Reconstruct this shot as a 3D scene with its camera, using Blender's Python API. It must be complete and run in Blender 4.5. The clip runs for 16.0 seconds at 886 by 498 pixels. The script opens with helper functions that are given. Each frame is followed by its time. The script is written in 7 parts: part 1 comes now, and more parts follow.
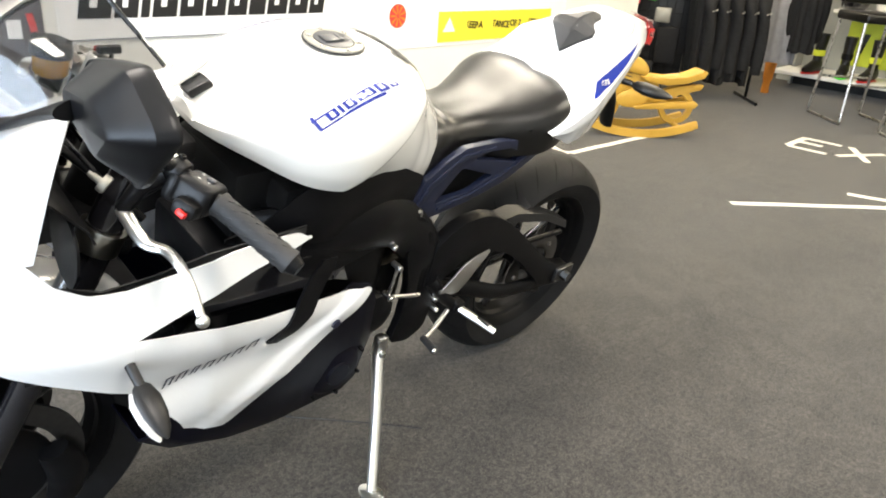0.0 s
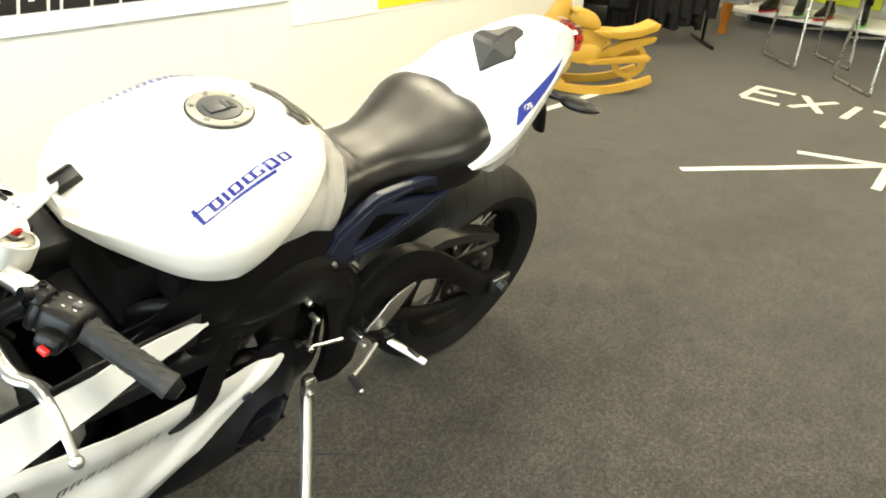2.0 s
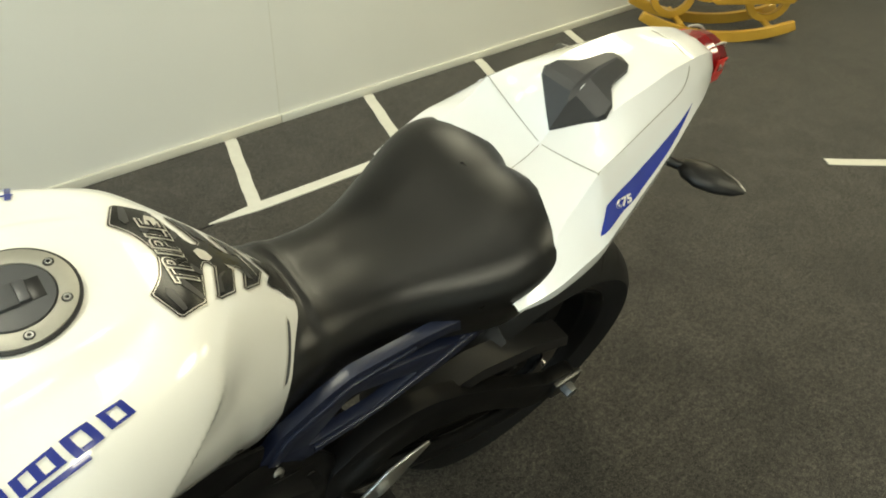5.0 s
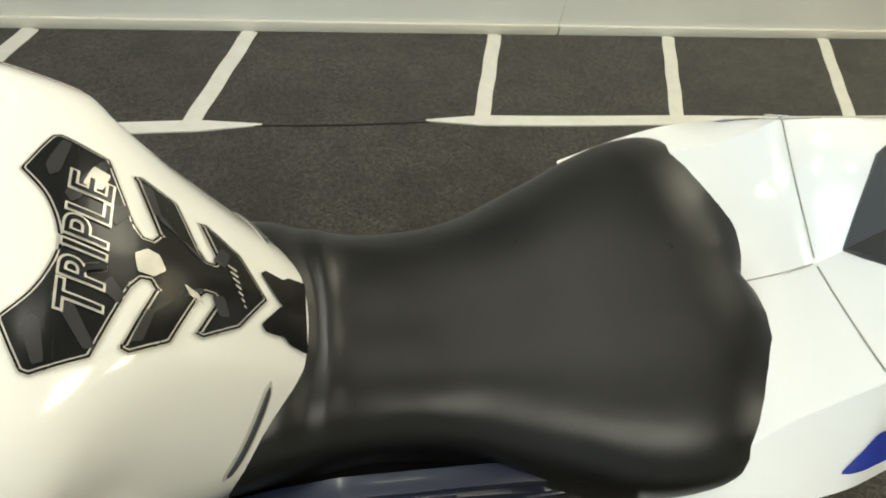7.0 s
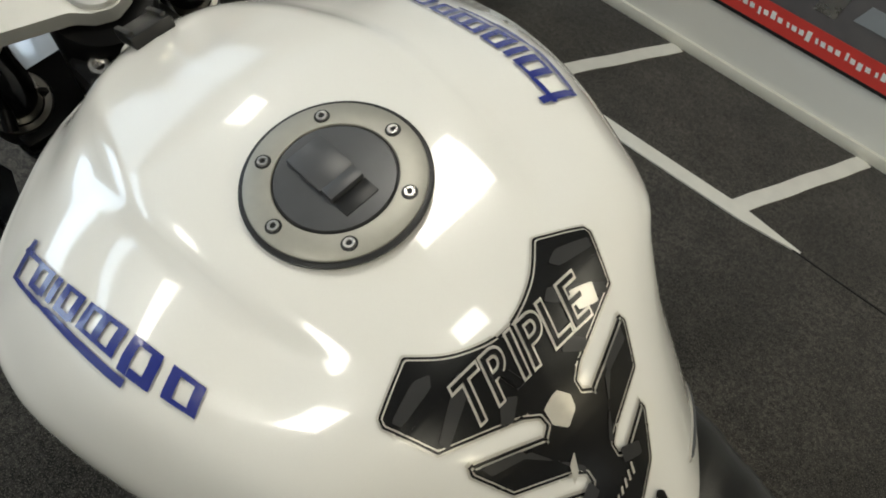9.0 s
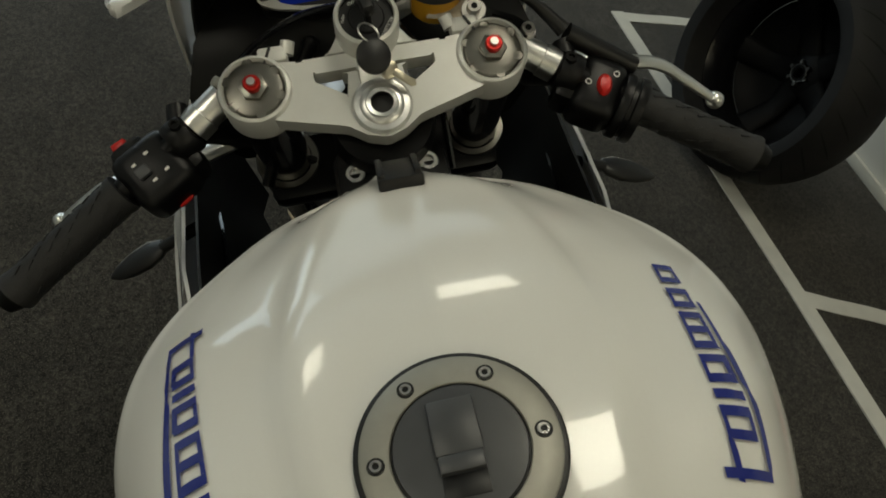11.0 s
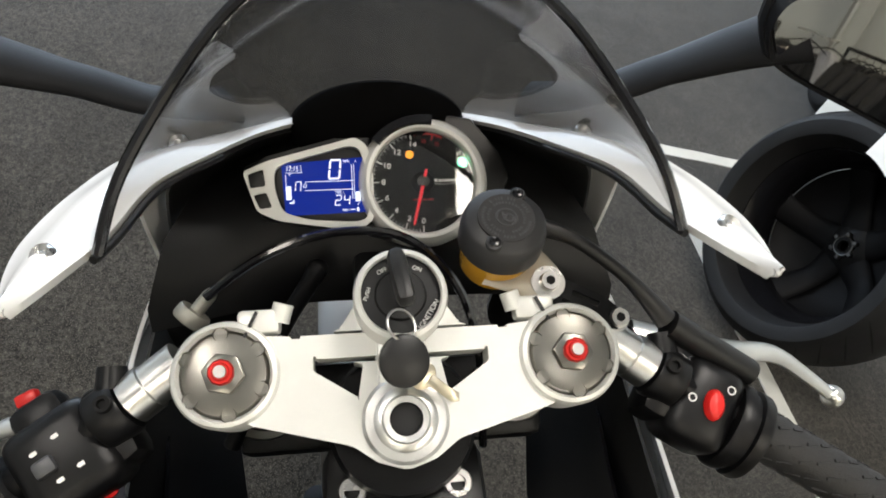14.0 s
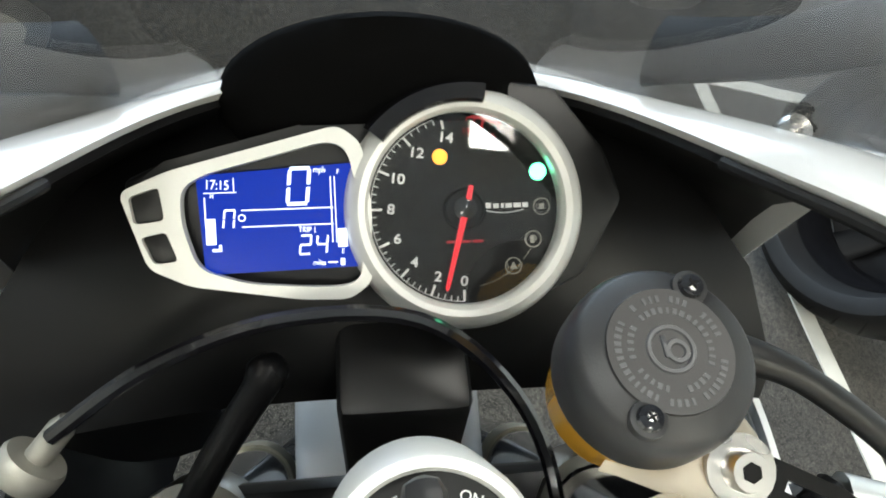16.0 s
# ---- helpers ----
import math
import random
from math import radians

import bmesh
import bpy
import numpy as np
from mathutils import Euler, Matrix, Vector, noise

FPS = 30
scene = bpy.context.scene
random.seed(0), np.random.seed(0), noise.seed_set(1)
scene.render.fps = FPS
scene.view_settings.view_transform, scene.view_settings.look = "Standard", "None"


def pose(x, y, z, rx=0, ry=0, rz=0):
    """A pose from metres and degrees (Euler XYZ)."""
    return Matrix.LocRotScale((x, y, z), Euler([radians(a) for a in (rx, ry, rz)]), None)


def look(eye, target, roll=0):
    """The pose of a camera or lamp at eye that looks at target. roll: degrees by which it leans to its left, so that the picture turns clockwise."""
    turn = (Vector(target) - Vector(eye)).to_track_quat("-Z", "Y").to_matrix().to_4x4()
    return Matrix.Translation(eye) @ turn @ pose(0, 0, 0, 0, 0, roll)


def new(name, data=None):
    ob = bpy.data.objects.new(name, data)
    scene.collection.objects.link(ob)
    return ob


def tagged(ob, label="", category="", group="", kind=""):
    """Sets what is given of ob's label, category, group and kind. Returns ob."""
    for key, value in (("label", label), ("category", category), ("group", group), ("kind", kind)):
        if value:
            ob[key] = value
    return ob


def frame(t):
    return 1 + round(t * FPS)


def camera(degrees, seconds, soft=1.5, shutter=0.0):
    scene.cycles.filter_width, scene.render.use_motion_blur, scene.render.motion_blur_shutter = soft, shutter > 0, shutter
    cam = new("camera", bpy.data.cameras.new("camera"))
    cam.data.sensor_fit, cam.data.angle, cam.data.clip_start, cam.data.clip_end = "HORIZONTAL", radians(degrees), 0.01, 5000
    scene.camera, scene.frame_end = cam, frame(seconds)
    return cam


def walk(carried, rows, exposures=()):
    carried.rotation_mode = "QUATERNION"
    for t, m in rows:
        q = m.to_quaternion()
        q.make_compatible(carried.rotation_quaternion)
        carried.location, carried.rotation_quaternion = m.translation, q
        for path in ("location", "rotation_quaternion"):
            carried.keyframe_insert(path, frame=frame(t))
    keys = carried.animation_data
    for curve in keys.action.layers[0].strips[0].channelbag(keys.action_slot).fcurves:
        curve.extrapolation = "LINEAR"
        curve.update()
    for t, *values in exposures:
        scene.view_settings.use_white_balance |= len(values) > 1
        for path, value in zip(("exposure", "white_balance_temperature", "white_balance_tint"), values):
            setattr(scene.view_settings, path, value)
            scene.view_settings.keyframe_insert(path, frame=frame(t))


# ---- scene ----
cam = camera(62.8, 16.0, soft=1.9)
PATH = [
    (0, (1.743, 1.688, 1.103), (0.359, 0.479, 0.314), 4.4),
    (0.5, (1.732, 1.688, 1.158), (0.351, 0.491, 0.346), 7.2),
    (1, (1.666, 1.686, 1.222), (0.302, 0.513, 0.347), 2.9),
    (1.5, (1.618, 1.689, 1.259), (0.27, 0.536, 0.336), 3.5),
    (2, (1.573, 1.665, 1.292), (0.194, 0.575, 0.338), 3.2),
    (2.5, (1.473, 1.614, 1.316), (0.141, 0.51, 0.312), 3.9),
    (3, (1.343, 1.549, 1.34), (0.07, 0.416, 0.293), 4.9),
    (3.2, (1.298, 1.52, 1.341), (0.058, 0.381, 0.261), 4.7),
    (5.3, (0.938, 1.235, 1.316), (-0.158, 0.075, 0.11), 3.1),
    (5.5, (0.888, 1.211, 1.307), (-0.181, 0.038, 0.09), 4.2),
    (6, (0.765, 1.16, 1.29), (-0.151, -0.069, 0.005), 8.3),
    (6.5, (0.729, 1.099, 1.263), (0.018, -0.177, -0.103), 9.7),
    (7, (0.724, 1.024, 1.235), (0.237, -0.274, -0.206), 11.6),
    (7.5, (0.67, 0.984, 1.228), (0.575, -0.33, -0.276), 13.9),
    (8, (0.657, 0.971, 1.226), (0.952, -0.27, -0.315), 13.6),
    (8.5, (0.714, 0.939, 1.214), (1.236, -0.237, -0.318), 11.6),
    (9, (0.76, 0.908, 1.22), (1.414, -0.16, -0.339), 14.1),
    (9.5, (0.781, 0.857, 1.216), (1.573, -0.062, -0.374), 18.6),
    (10, (0.797, 0.846, 1.217), (1.75, 0.094, -0.372), 17.7),
    (10.2, (0.804, 0.844, 1.223), (1.78, 0.125, -0.368), 18.3),
    (12.3, (0.897, 0.827, 1.305), (2.229, 0.224, -0.06), 21.5),
    (12.5, (0.909, 0.829, 1.306), (2.249, 0.215, -0.046), 22.5),
    (13, (0.946, 0.823, 1.295), (2.289, 0.205, -0.051), 23.1),
    (13.5, (0.998, 0.818, 1.268), (2.302, 0.197, -0.115), 24.6),
    (14, (1.085, 0.809, 1.225), (2.314, 0.136, -0.203), 26.3),
    (14.5, (1.155, 0.797, 1.195), (2.296, 0.112, -0.299), 27.0),
    (15, (1.208, 0.774, 1.157), (2.309, 0.099, -0.37), 26.8),
    (15.5, (1.253, 0.761, 1.129), (2.336, 0.081, -0.409), 28.2),
    (16, (1.289, 0.752, 1.085), (2.334, 0.074, -0.48), 30.4),
]
walk(cam, [(t, look(eye, target, roll)) for t, eye, target, roll in PATH],
     [(0.0, 0.97, 6600, 13), (1.0, 0.97, 7050, 9), (2.0, 0.84, 7350, 5), (3.2, 0.57, 7250, 3), (5.3, -0.30, 7200, -2), (6.5, -0.38, 6950, -1), (7.5, -0.25, 6550, 8), (8.5, -0.3, 6400, 11), (9.0, -0.96, 6550, 8), (9.6, -1.62, 7000, 3), (10.2, -2.08, 7400, -3), (12.3, -1.02, 6700, 13), (13.0, -0.50, 6600, 13), (13.5, -0.30, 6450, 13), (14.5, -0.11, 6500, 10), (15.0, -0.03, 6350, 7), (16.0, 0.62, 6150, 6)])
# ---- light ----
world = bpy.data.worlds.new("world")
scene.world = world
world.use_nodes = True
wn = world.node_tree.nodes
sky = wn.new("ShaderNodeTexSky")
sky.sky_type = "NISHITA"
sky.sun_disc = False
sky.sun_elevation, sky.sun_rotation = radians(38), radians(70)
wn["Background"].inputs["Strength"].default_value = 0.12
world.node_tree.links.new(sky.outputs["Color"], wn["Background"].inputs["Color"])

CEIL = 2.75


def area_light(name, x, y, z, sx, sy, power, color, rot=(0, 0, 0)):
    d = bpy.data.lights.new(name, "AREA")
    d.shape, d.size, d.size_y, d.energy, d.color = "RECTANGLE", sx, sy, power, color
    ob = new(name, d)
    ob.matrix_world = pose(x, y, z, *rot)
    return ob


# ---- materials ----
def make_mat(name, color, rough=0.5, metal=0.0, var=0.08, scale=30.0, bump=0.0, bump_scale=200.0, coat=0.0,
             spec=0.5, emit=None, power=0.0, color2=None, rough_var=0.06, alpha=None, coord="Object"):
    m = bpy.data.materials.new(name)
    m.use_nodes = True
    nt = m.node_tree
    b = nt.nodes["Principled BSDF"]
    b.inputs["Metallic"].default_value = metal
    b.inputs["Specular IOR Level"].default_value = spec
    b.inputs["Coat Weight"].default_value = coat
    b.inputs["Coat Roughness"].default_value = 0.03
    tc = nt.nodes.new("ShaderNodeTexCoord")
    no = nt.nodes.new("ShaderNodeTexNoise")
    no.inputs["Scale"].default_value = scale
    no.inputs["Detail"].default_value = 6
    nt.links.new(tc.outputs[coord], no.inputs["Vector"])
    c2 = color2 or tuple(max(0, c * (1 - var)) for c in color)
    mix = nt.nodes.new("ShaderNodeMix")
    mix.data_type = "RGBA"
    mix.inputs["A"].default_value = (*(min(1, c * (1 + var)) if not color2 else c for c in color), 1)
    mix.inputs["B"].default_value = (*c2, 1)
    nt.links.new(no.outputs["Fac"], mix.inputs["Factor"])
    nt.links.new(mix.outputs["Result"], b.inputs["Base Color"])
    mr = nt.nodes.new("ShaderNodeMapRange")
    mr.inputs["To Min"].default_value = max(0.02, rough - rough_var)
    mr.inputs["To Max"].default_value = min(1, rough + rough_var)
    n2 = nt.nodes.new("ShaderNodeTexNoise")
    n2.inputs["Scale"].default_value = scale * 0.21
    n2.inputs["Detail"].default_value = 4
    nt.links.new(tc.outputs[coord], n2.inputs["Vector"])
    nt.links.new(n2.outputs["Fac"], mr.inputs["Value"])
    nt.links.new(mr.outputs["Result"], b.inputs["Roughness"])
    if bump:
        n3 = nt.nodes.new("ShaderNodeTexNoise")
        n3.inputs["Scale"].default_value = bump_scale
        n3.inputs["Detail"].default_value = 3
        bp = nt.nodes.new("ShaderNodeBump")
        bp.inputs["Strength"].default_value = bump
        bp.inputs["Distance"].default_value = 0.002
        nt.links.new(tc.outputs[coord], n3.inputs["Vector"])
        nt.links.new(n3.outputs["Fac"], bp.inputs["Height"])
        nt.links.new(bp.outputs["Normal"], b.inputs["Normal"])
    if emit:
        b.inputs["Emission Color"].default_value = (*emit, 1)
        b.inputs["Emission Strength"].default_value = power
    return m


def glass_mat(name, tint, rough=0.02, ior=1.45, through_part=1.0):
    """A thin sheet: clear tinted transmission under a sharp gloss."""
    m = bpy.data.materials.new(name)
    m.use_nodes = True
    nt = m.node_tree
    nt.nodes.remove(nt.nodes["Principled BSDF"])
    tr, gl, mx, fr, pw, sc_ = (nt.nodes.new("ShaderNode" + k) for k in ("BsdfTransparent", "BsdfGlossy", "MixShader", "LayerWeight", "Math", "MapRange"))
    tr.inputs["Color"].default_value = (*tint, 1)
    gl.inputs["Roughness"].default_value = rough
    fr.inputs["Blend"].default_value = 0.5
    pw.operation = "POWER"
    pw.inputs[1].default_value = 4.0
    sc_.inputs["To Min"].default_value, sc_.inputs["To Max"].default_value = 0.045 * (ior / 1.45), 0.75
    nt.links.new(fr.outputs["Facing"], pw.inputs[0])
    nt.links.new(pw.outputs["Value"], sc_.inputs["Value"])
    nt.links.new(sc_.outputs["Result"], mx.inputs["Fac"])
    nt.links.new(tr.outputs["BSDF"], mx.inputs[1])
    nt.links.new(gl.outputs["BSDF"], mx.inputs[2])
    nt.links.new(mx.outputs["Shader"], nt.nodes["Material Output"].inputs["Surface"])
    return m


def carpet_mat():
    """Cut pile: fibre flecks, mottling, worn and stained patches."""
    m = make_mat("grey_carpet", (0.112, 0.102, 0.087), 0.95, 0, 0.3, 300, 0.6, 420, spec=0.06, color2=(0.028, 0.0255, 0.022))
    nt = m.node_tree
    b = nt.nodes["Principled BSDF"]
    tc = nt.nodes["Texture Coordinate"]
    src = b.inputs["Base Color"].links[0].from_socket
    for scale, lo, hi, dark in ((120.0, 0.40, 0.60, 0.42), (62.0, 0.42, 0.58, 0.56), (11.0, 0.40, 0.62, 0.70), (3.8, 0.50, 0.68, 0.66), (1.7, 0.52, 0.66, 0.72)):
        n = nt.nodes.new("ShaderNodeTexNoise")
        n.inputs["Scale"].default_value, n.inputs["Detail"].default_value = scale, 3
        mr = nt.nodes.new("ShaderNodeMapRange")
        mr.inputs["From Min"].default_value, mr.inputs["From Max"].default_value = lo, hi
        mr.inputs["To Min"].default_value, mr.inputs["To Max"].default_value = 1.0, dark
        mx = nt.nodes.new("ShaderNodeMix")
        mx.data_type, mx.blend_type = "RGBA", "MULTIPLY"
        mx.inputs["Factor"].default_value = 1.0
        nt.links.new(tc.outputs["Object"], n.inputs["Vector"])
        nt.links.new(n.outputs["Fac"], mr.inputs["Value"])
        nt.links.new(src, mx.inputs["A"])
        nt.links.new(mr.outputs["Result"], mx.inputs["B"])
        src = mx.outputs["Result"]
    # pale fibre flecks
    n = nt.nodes.new("ShaderNodeTexNoise")
    n.inputs["Scale"].default_value, n.inputs["Detail"].default_value = 380.0, 2
    mr = nt.nodes.new("ShaderNodeMapRange")
    mr.inputs["From Min"].default_value, mr.inputs["From Max"].default_value = 0.52, 0.70
    mr.inputs["To Min"].default_value, mr.inputs["To Max"].default_value = 0.0, 0.7
    mx = nt.nodes.new("ShaderNodeMix")
    mx.data_type = "RGBA"
    mx.inputs["B"].default_value = (0.17, 0.153, 0.125, 1)
    nt.links.new(tc.outputs["Object"], n.inputs["Vector"])
    nt.links.new(n.outputs["Fac"], mr.inputs["Value"])
    nt.links.new(mr.outputs["Result"], mx.inputs["Factor"])
    nt.links.new(src, mx.inputs["A"])
    src = mx.outputs["Result"]
    nt.links.new(src, b.inputs["Base Color"])
    b.inputs["Sheen Weight"].default_value = 0.25
    b.inputs["Sheen Roughness"].default_value = 0.5
    return m


PEARL = make_mat("pearl_white_paint", (0.80, 0.79, 0.75), 0.22, 0, 0.015, 900, coat=1.0, rough_var=0.05)
WHITE = make_mat("white_panel_paint", (0.76, 0.76, 0.75), 0.26, 0, 0.012, 40, coat=0.8, rough_var=0.012)
BLACKP = make_mat("black_textured_plastic", (0.007, 0.007, 0.0075), 0.40, 0, 0.25, 60, 0.06, 2600, spec=0.4)
BLACKG = make_mat("black_gloss_paint", (0.008, 0.008, 0.010), 0.15, 0, 0.2, 40, coat=0.7)
BLACKM = make_mat("black_satin_metal", (0.0045, 0.0045, 0.005), 0.34, 0.0, 0.25, 80, 0.05, 1500, spec=0.15)
BLUEB = make_mat("blue_black_frame_paint", (0.009, 0.013, 0.033), 0.38, 0.1, 0.2, 50, coat=0.08)
NAVY = make_mat("navy_belly_paint", (0.0025, 0.0025, 0.006), 0.40, 0, 0.2, 50, spec=0.14)
VINYL = make_mat("black_seat_vinyl", (0.0045, 0.0043, 0.004), 0.33, 0, 0.4, 60, 0.12, 900, rough_var=0.15, spec=0.42)
RUBBER = make_mat("tyre_rubber", (0.0075, 0.0075, 0.008), 0.58, 0, 0.45, 26, 0.25, 500, spec=0.27)
# extra deep black: the unlit hollow of the dash hood put in colour
HOOD_SHADE = make_mat("hood_shade_black", (0.0022, 0.0022, 0.0023), 0.9, 0, 0.3, 60, spec=0.04)
LINING = make_mat("satin_black_lining", (0.005, 0.005, 0.0054), 0.40, 0, 0.2, 50, 0.05, 2200, spec=0.26)
STALKK = make_mat("black_moulded_stalk", (0.0035, 0.0035, 0.004), 0.52, 0, 0.3, 70, 0.05, 1800, spec=0.12)
SHELLK = make_mat("satin_black_mirror_shell", (0.0045, 0.0047, 0.0055), 0.36, 0, 0.2, 60, 0.04, 2000, spec=0.22)
CAPPL = make_mat("moulded_grey_black_plastic", (0.018, 0.018, 0.019), 0.46, 0, 0.15, 60, 0.05, 1800)
GLOSSK = make_mat("gloss_black_wheel_enamel", (0.005, 0.005, 0.006), 0.22, 0, 0.2, 40, spec=0.35)
PODK = make_mat("black_switch_plastic", (0.004, 0.004, 0.0045), 0.36, 0, 0.25, 60, 0.08, 1800, spec=0.26)
DISCST = make_mat("dull_disc_steel", (0.13, 0.13, 0.13), 0.38, 1.0, 0.2, 70)
CASTK = make_mat("satin_black_casting", (0.004, 0.004, 0.0045), 0.40, 0, 0.3, 70, 0.08, 900, spec=0.13)
GRIPR = make_mat("grip_rubber", (0.014, 0.014, 0.015), 0.60, 0, 0.2, 60, 0.3, 800)
ALU = make_mat("satin_aluminium", (0.74, 0.74, 0.72), 0.30, 1.0, 0.06, 80, 0.06, 1200)
ALUP = make_mat("silver_painted_alloy", (0.70, 0.70, 0.67), 0.36, 0.35, 0.05, 90, 0.05, 900)
CAPGREY = make_mat("brushed_titanium_grey", (0.34, 0.33, 0.29), 0.48, 0.6, 0.08, 140, 0.06, 900)
FORKCAP = make_mat("machined_fork_cap", (0.24, 0.23, 0.205), 0.30, 1.0, 0.08, 120)
STEEL = make_mat("bright_steel", (0.58, 0.57, 0.55), 0.28, 1.0, 0.10, 120, 0.04, 700)
DARKGREY = make_mat("dark_grey_cap_plastic", (0.055, 0.057, 0.062), 0.40, 0.0, 0.1, 80)
REDANO = make_mat("red_anodised_alloy", (0.55, 0.02, 0.015), 0.28, 0.6, 0.1, 120)
REDPL = make_mat("red_plastic", (0.62, 0.015, 0.012), 0.35, 0, 0.08, 60)
DECAL = make_mat("blue_decal", (0.012, 0.022, 0.20), 0.25, 0, 0.08, 60, coat=0.6)
DECALK = make_mat("dark_navy_decal", (0.012, 0.014, 0.035), 0.3, 0, 0.08, 60, coat=0.4)
BLUESTRIPE = make_mat("blue_stripe_decal", (0.01, 0.03, 0.30), 0.25, 0, 0.08, 60, coat=0.6)
PADBLK = make_mat("domed_black_gel", (0.006, 0.006, 0.0065), 0.24, 0, 0.1, 40, spec=0.32)
PADGREY = make_mat("grey_print_on_gel", (0.030, 0.030, 0.031), 0.30, 0, 0.2, 60, spec=0.35)
PADSIL = make_mat("silver_print", (0.55, 0.53, 0.48), 0.32, 0.4, 0.2, 90, coat=0.2)
TAILRED = make_mat("red_lamp_lens", (0.16, 0.003, 0.004), 0.12, 0, 0.5, 45, coat=0.8)
AMBER = make_mat("amber_brake_fluid", (0.66, 0.34, 0.03), 0.25, 0, 0.15, 30, coat=0.5)
EAR = make_mat("milky_plastic", (0.42, 0.38, 0.30), 0.4, 0, 0.1, 40)
CLEARLENS = make_mat("clear_indicator_lens", (0.55, 0.53, 0.50), 0.12, 0.3, 0.3, 130, coat=1.0)
# near-black for grooves, sockets and gaps; their shade is in the colour
RECESS = make_mat("matt_black_hollow_shade", (0.004, 0.004, 0.0042), 0.7, 0, 0.2, 40, spec=0.2)
CARPET = carpet_mat()
WALLP = make_mat("white_wall_board", (0.74, 0.74, 0.70), 0.55, 0, 0.03, 3, 0.05, 120)
TRIMP = make_mat("cream_gloss_trim", (0.66, 0.65, 0.58), 0.42, 0, 0.05, 6)
TAPE = make_mat("white_floor_tape", (0.66, 0.65, 0.60), 0.6, 0, 0.14, 22, 0.15, 260)
CEILM = make_mat("ceiling_tile", (0.72, 0.72, 0.70), 0.85, 0, 0.05, 12, 0.2, 150)
PINE = make_mat("varnished_pine", (0.62, 0.38, 0.06), 0.38, 0, 0.2, 9, 0.05, 90, coat=0.3, color2=(0.44, 0.24, 0.028))
CLOTHK = make_mat("black_textile", (0.014, 0.014, 0.015), 0.85, 0, 0.4, 30, 0.6, 240, spec=0.2)
CLOTHG = make_mat("grey_textile", (0.24, 0.24, 0.26), 0.85, 0, 0.25, 14, 0.5, 200, spec=0.2)
GREYW = make_mat("grey_shelf_panel", (0.33, 0.34, 0.33), 0.6, 0, 0.06, 6)
LIME = make_mat("lime_green_panel", (0.42, 0.50, 0.03), 0.55, 0, 0.06, 8)
LIMEH = make_mat("bright_green_plastic", (0.10, 0.75, 0.06), 0.4, 0, 0.1, 20)
HIVIS = make_mat("hi_vis_yellow", (0.62, 0.70, 0.04), 0.5, 0, 0.1, 20)
ORANGE = make_mat("orange_fabric", (0.65, 0.22, 0.02), 0.7, 0, 0.2, 30)
SIGNY = make_mat("yellow_sign", (0.85, 0.72, 0.05), 0.4, 0, 0.03, 6)
SIGNW = make_mat("white_sign", (0.82, 0.82, 0.82), 0.35, 0, 0.02, 6)
SIGNK = make_mat("black_sign_print", (0.010, 0.010, 0.011), 0.4, 0, 0.1, 20)
SIGNB = make_mat("grey_sign_print", (0.26, 0.28, 0.30), 0.4, 0, 0.1, 20)
SIGNR = make_mat("red_sign_print", (0.62, 0.05, 0.04), 0.4, 0, 0.08, 12)
FIXTURE = make_mat("light_diffuser", (0.9, 0.9, 0.88), 0.4, emit=(1.0, 0.96, 0.84), power=4.0)
SCREEN = glass_mat("smoked_screen", (0.66, 0.65, 0.64), 0.0, 1.45)
PANE = glass_mat("window_glass", (0.92, 0.95, 0.95), 0.0, 1.5)
DIALGLASS = glass_mat("dial_glass", (0.96, 0.96, 0.96), 0.01, 1.4)
MIRRORM = make_mat("mirror_glass", (0.85, 0.86, 0.86), 0.02, 1.0, 0.01, 5, rough_var=0.0)
LCDBLUE = make_mat("blue_lcd", (0.0, 0.01, 0.12), 0.2, 0, 0.05, 30, emit=(0.003, 0.024, 0.42), power=0.50)
LCDWHITE = make_mat("white_lcd_segment", (0.6, 0.65, 0.8), 0.3, 0, 0.02, 30, emit=(0.75, 0.85, 1.0), power=1.0)
DIALW = make_mat("white_dial_print", (0.78, 0.78, 0.76), 0.4, 0, 0.03, 60)
DIALR = make_mat("red_dial_print", (0.55, 0.02, 0.03), 0.4, 0, 0.03, 60)
NEEDLE = make_mat("red_needle", (0.8, 0.02, 0.03), 0.35, 0, 0.03, 60, emit=(0.9, 0.02, 0.04), power=0.35)
LEDG = make_mat("green_led", (0.1, 0.8, 0.4), 0.3, emit=(0.15, 1.0, 0.45), power=5.0)
LEDA = make_mat("amber_led", (0.9, 0.5, 0.05), 0.3, emit=(1.0, 0.26, 0.012), power=1.1)
BRASS = make_mat("worn_brass_key", (0.50, 0.46, 0.36), 0.3, 1.0, 0.1, 80)
BROWN = make_mat("dark_slot_brown", (0.05, 0.03, 0.02), 0.4, 0, 0.3, 10)
PICT = make_mat("dark_photo_print", (0.05, 0.05, 0.06), 0.25, 0, 0.6, 8, color2=(0.16, 0.15, 0.15))


# ---- mesh helpers ----
def part(name, bm, material, parent=None, label="", smooth=True, m=None):
    bmesh.ops.recalc_face_normals(bm, faces=bm.faces)
    me = bpy.data.meshes.new(name)
    bm.to_mesh(me)
    bm.free()
    for mt in (material if isinstance(material, (list, tuple)) else [material]):
        me.materials.append(mt)
    if smooth:
        me.shade_smooth()
        me.set_sharp_from_angle(angle=radians(smooth if smooth is not True else 38))
    ob = new(name, me)
    if parent is not None:
        ob.parent = parent
    if m is not None:
        ob.matrix_basis = m
    if label:
        tagged(ob, label)
    return ob


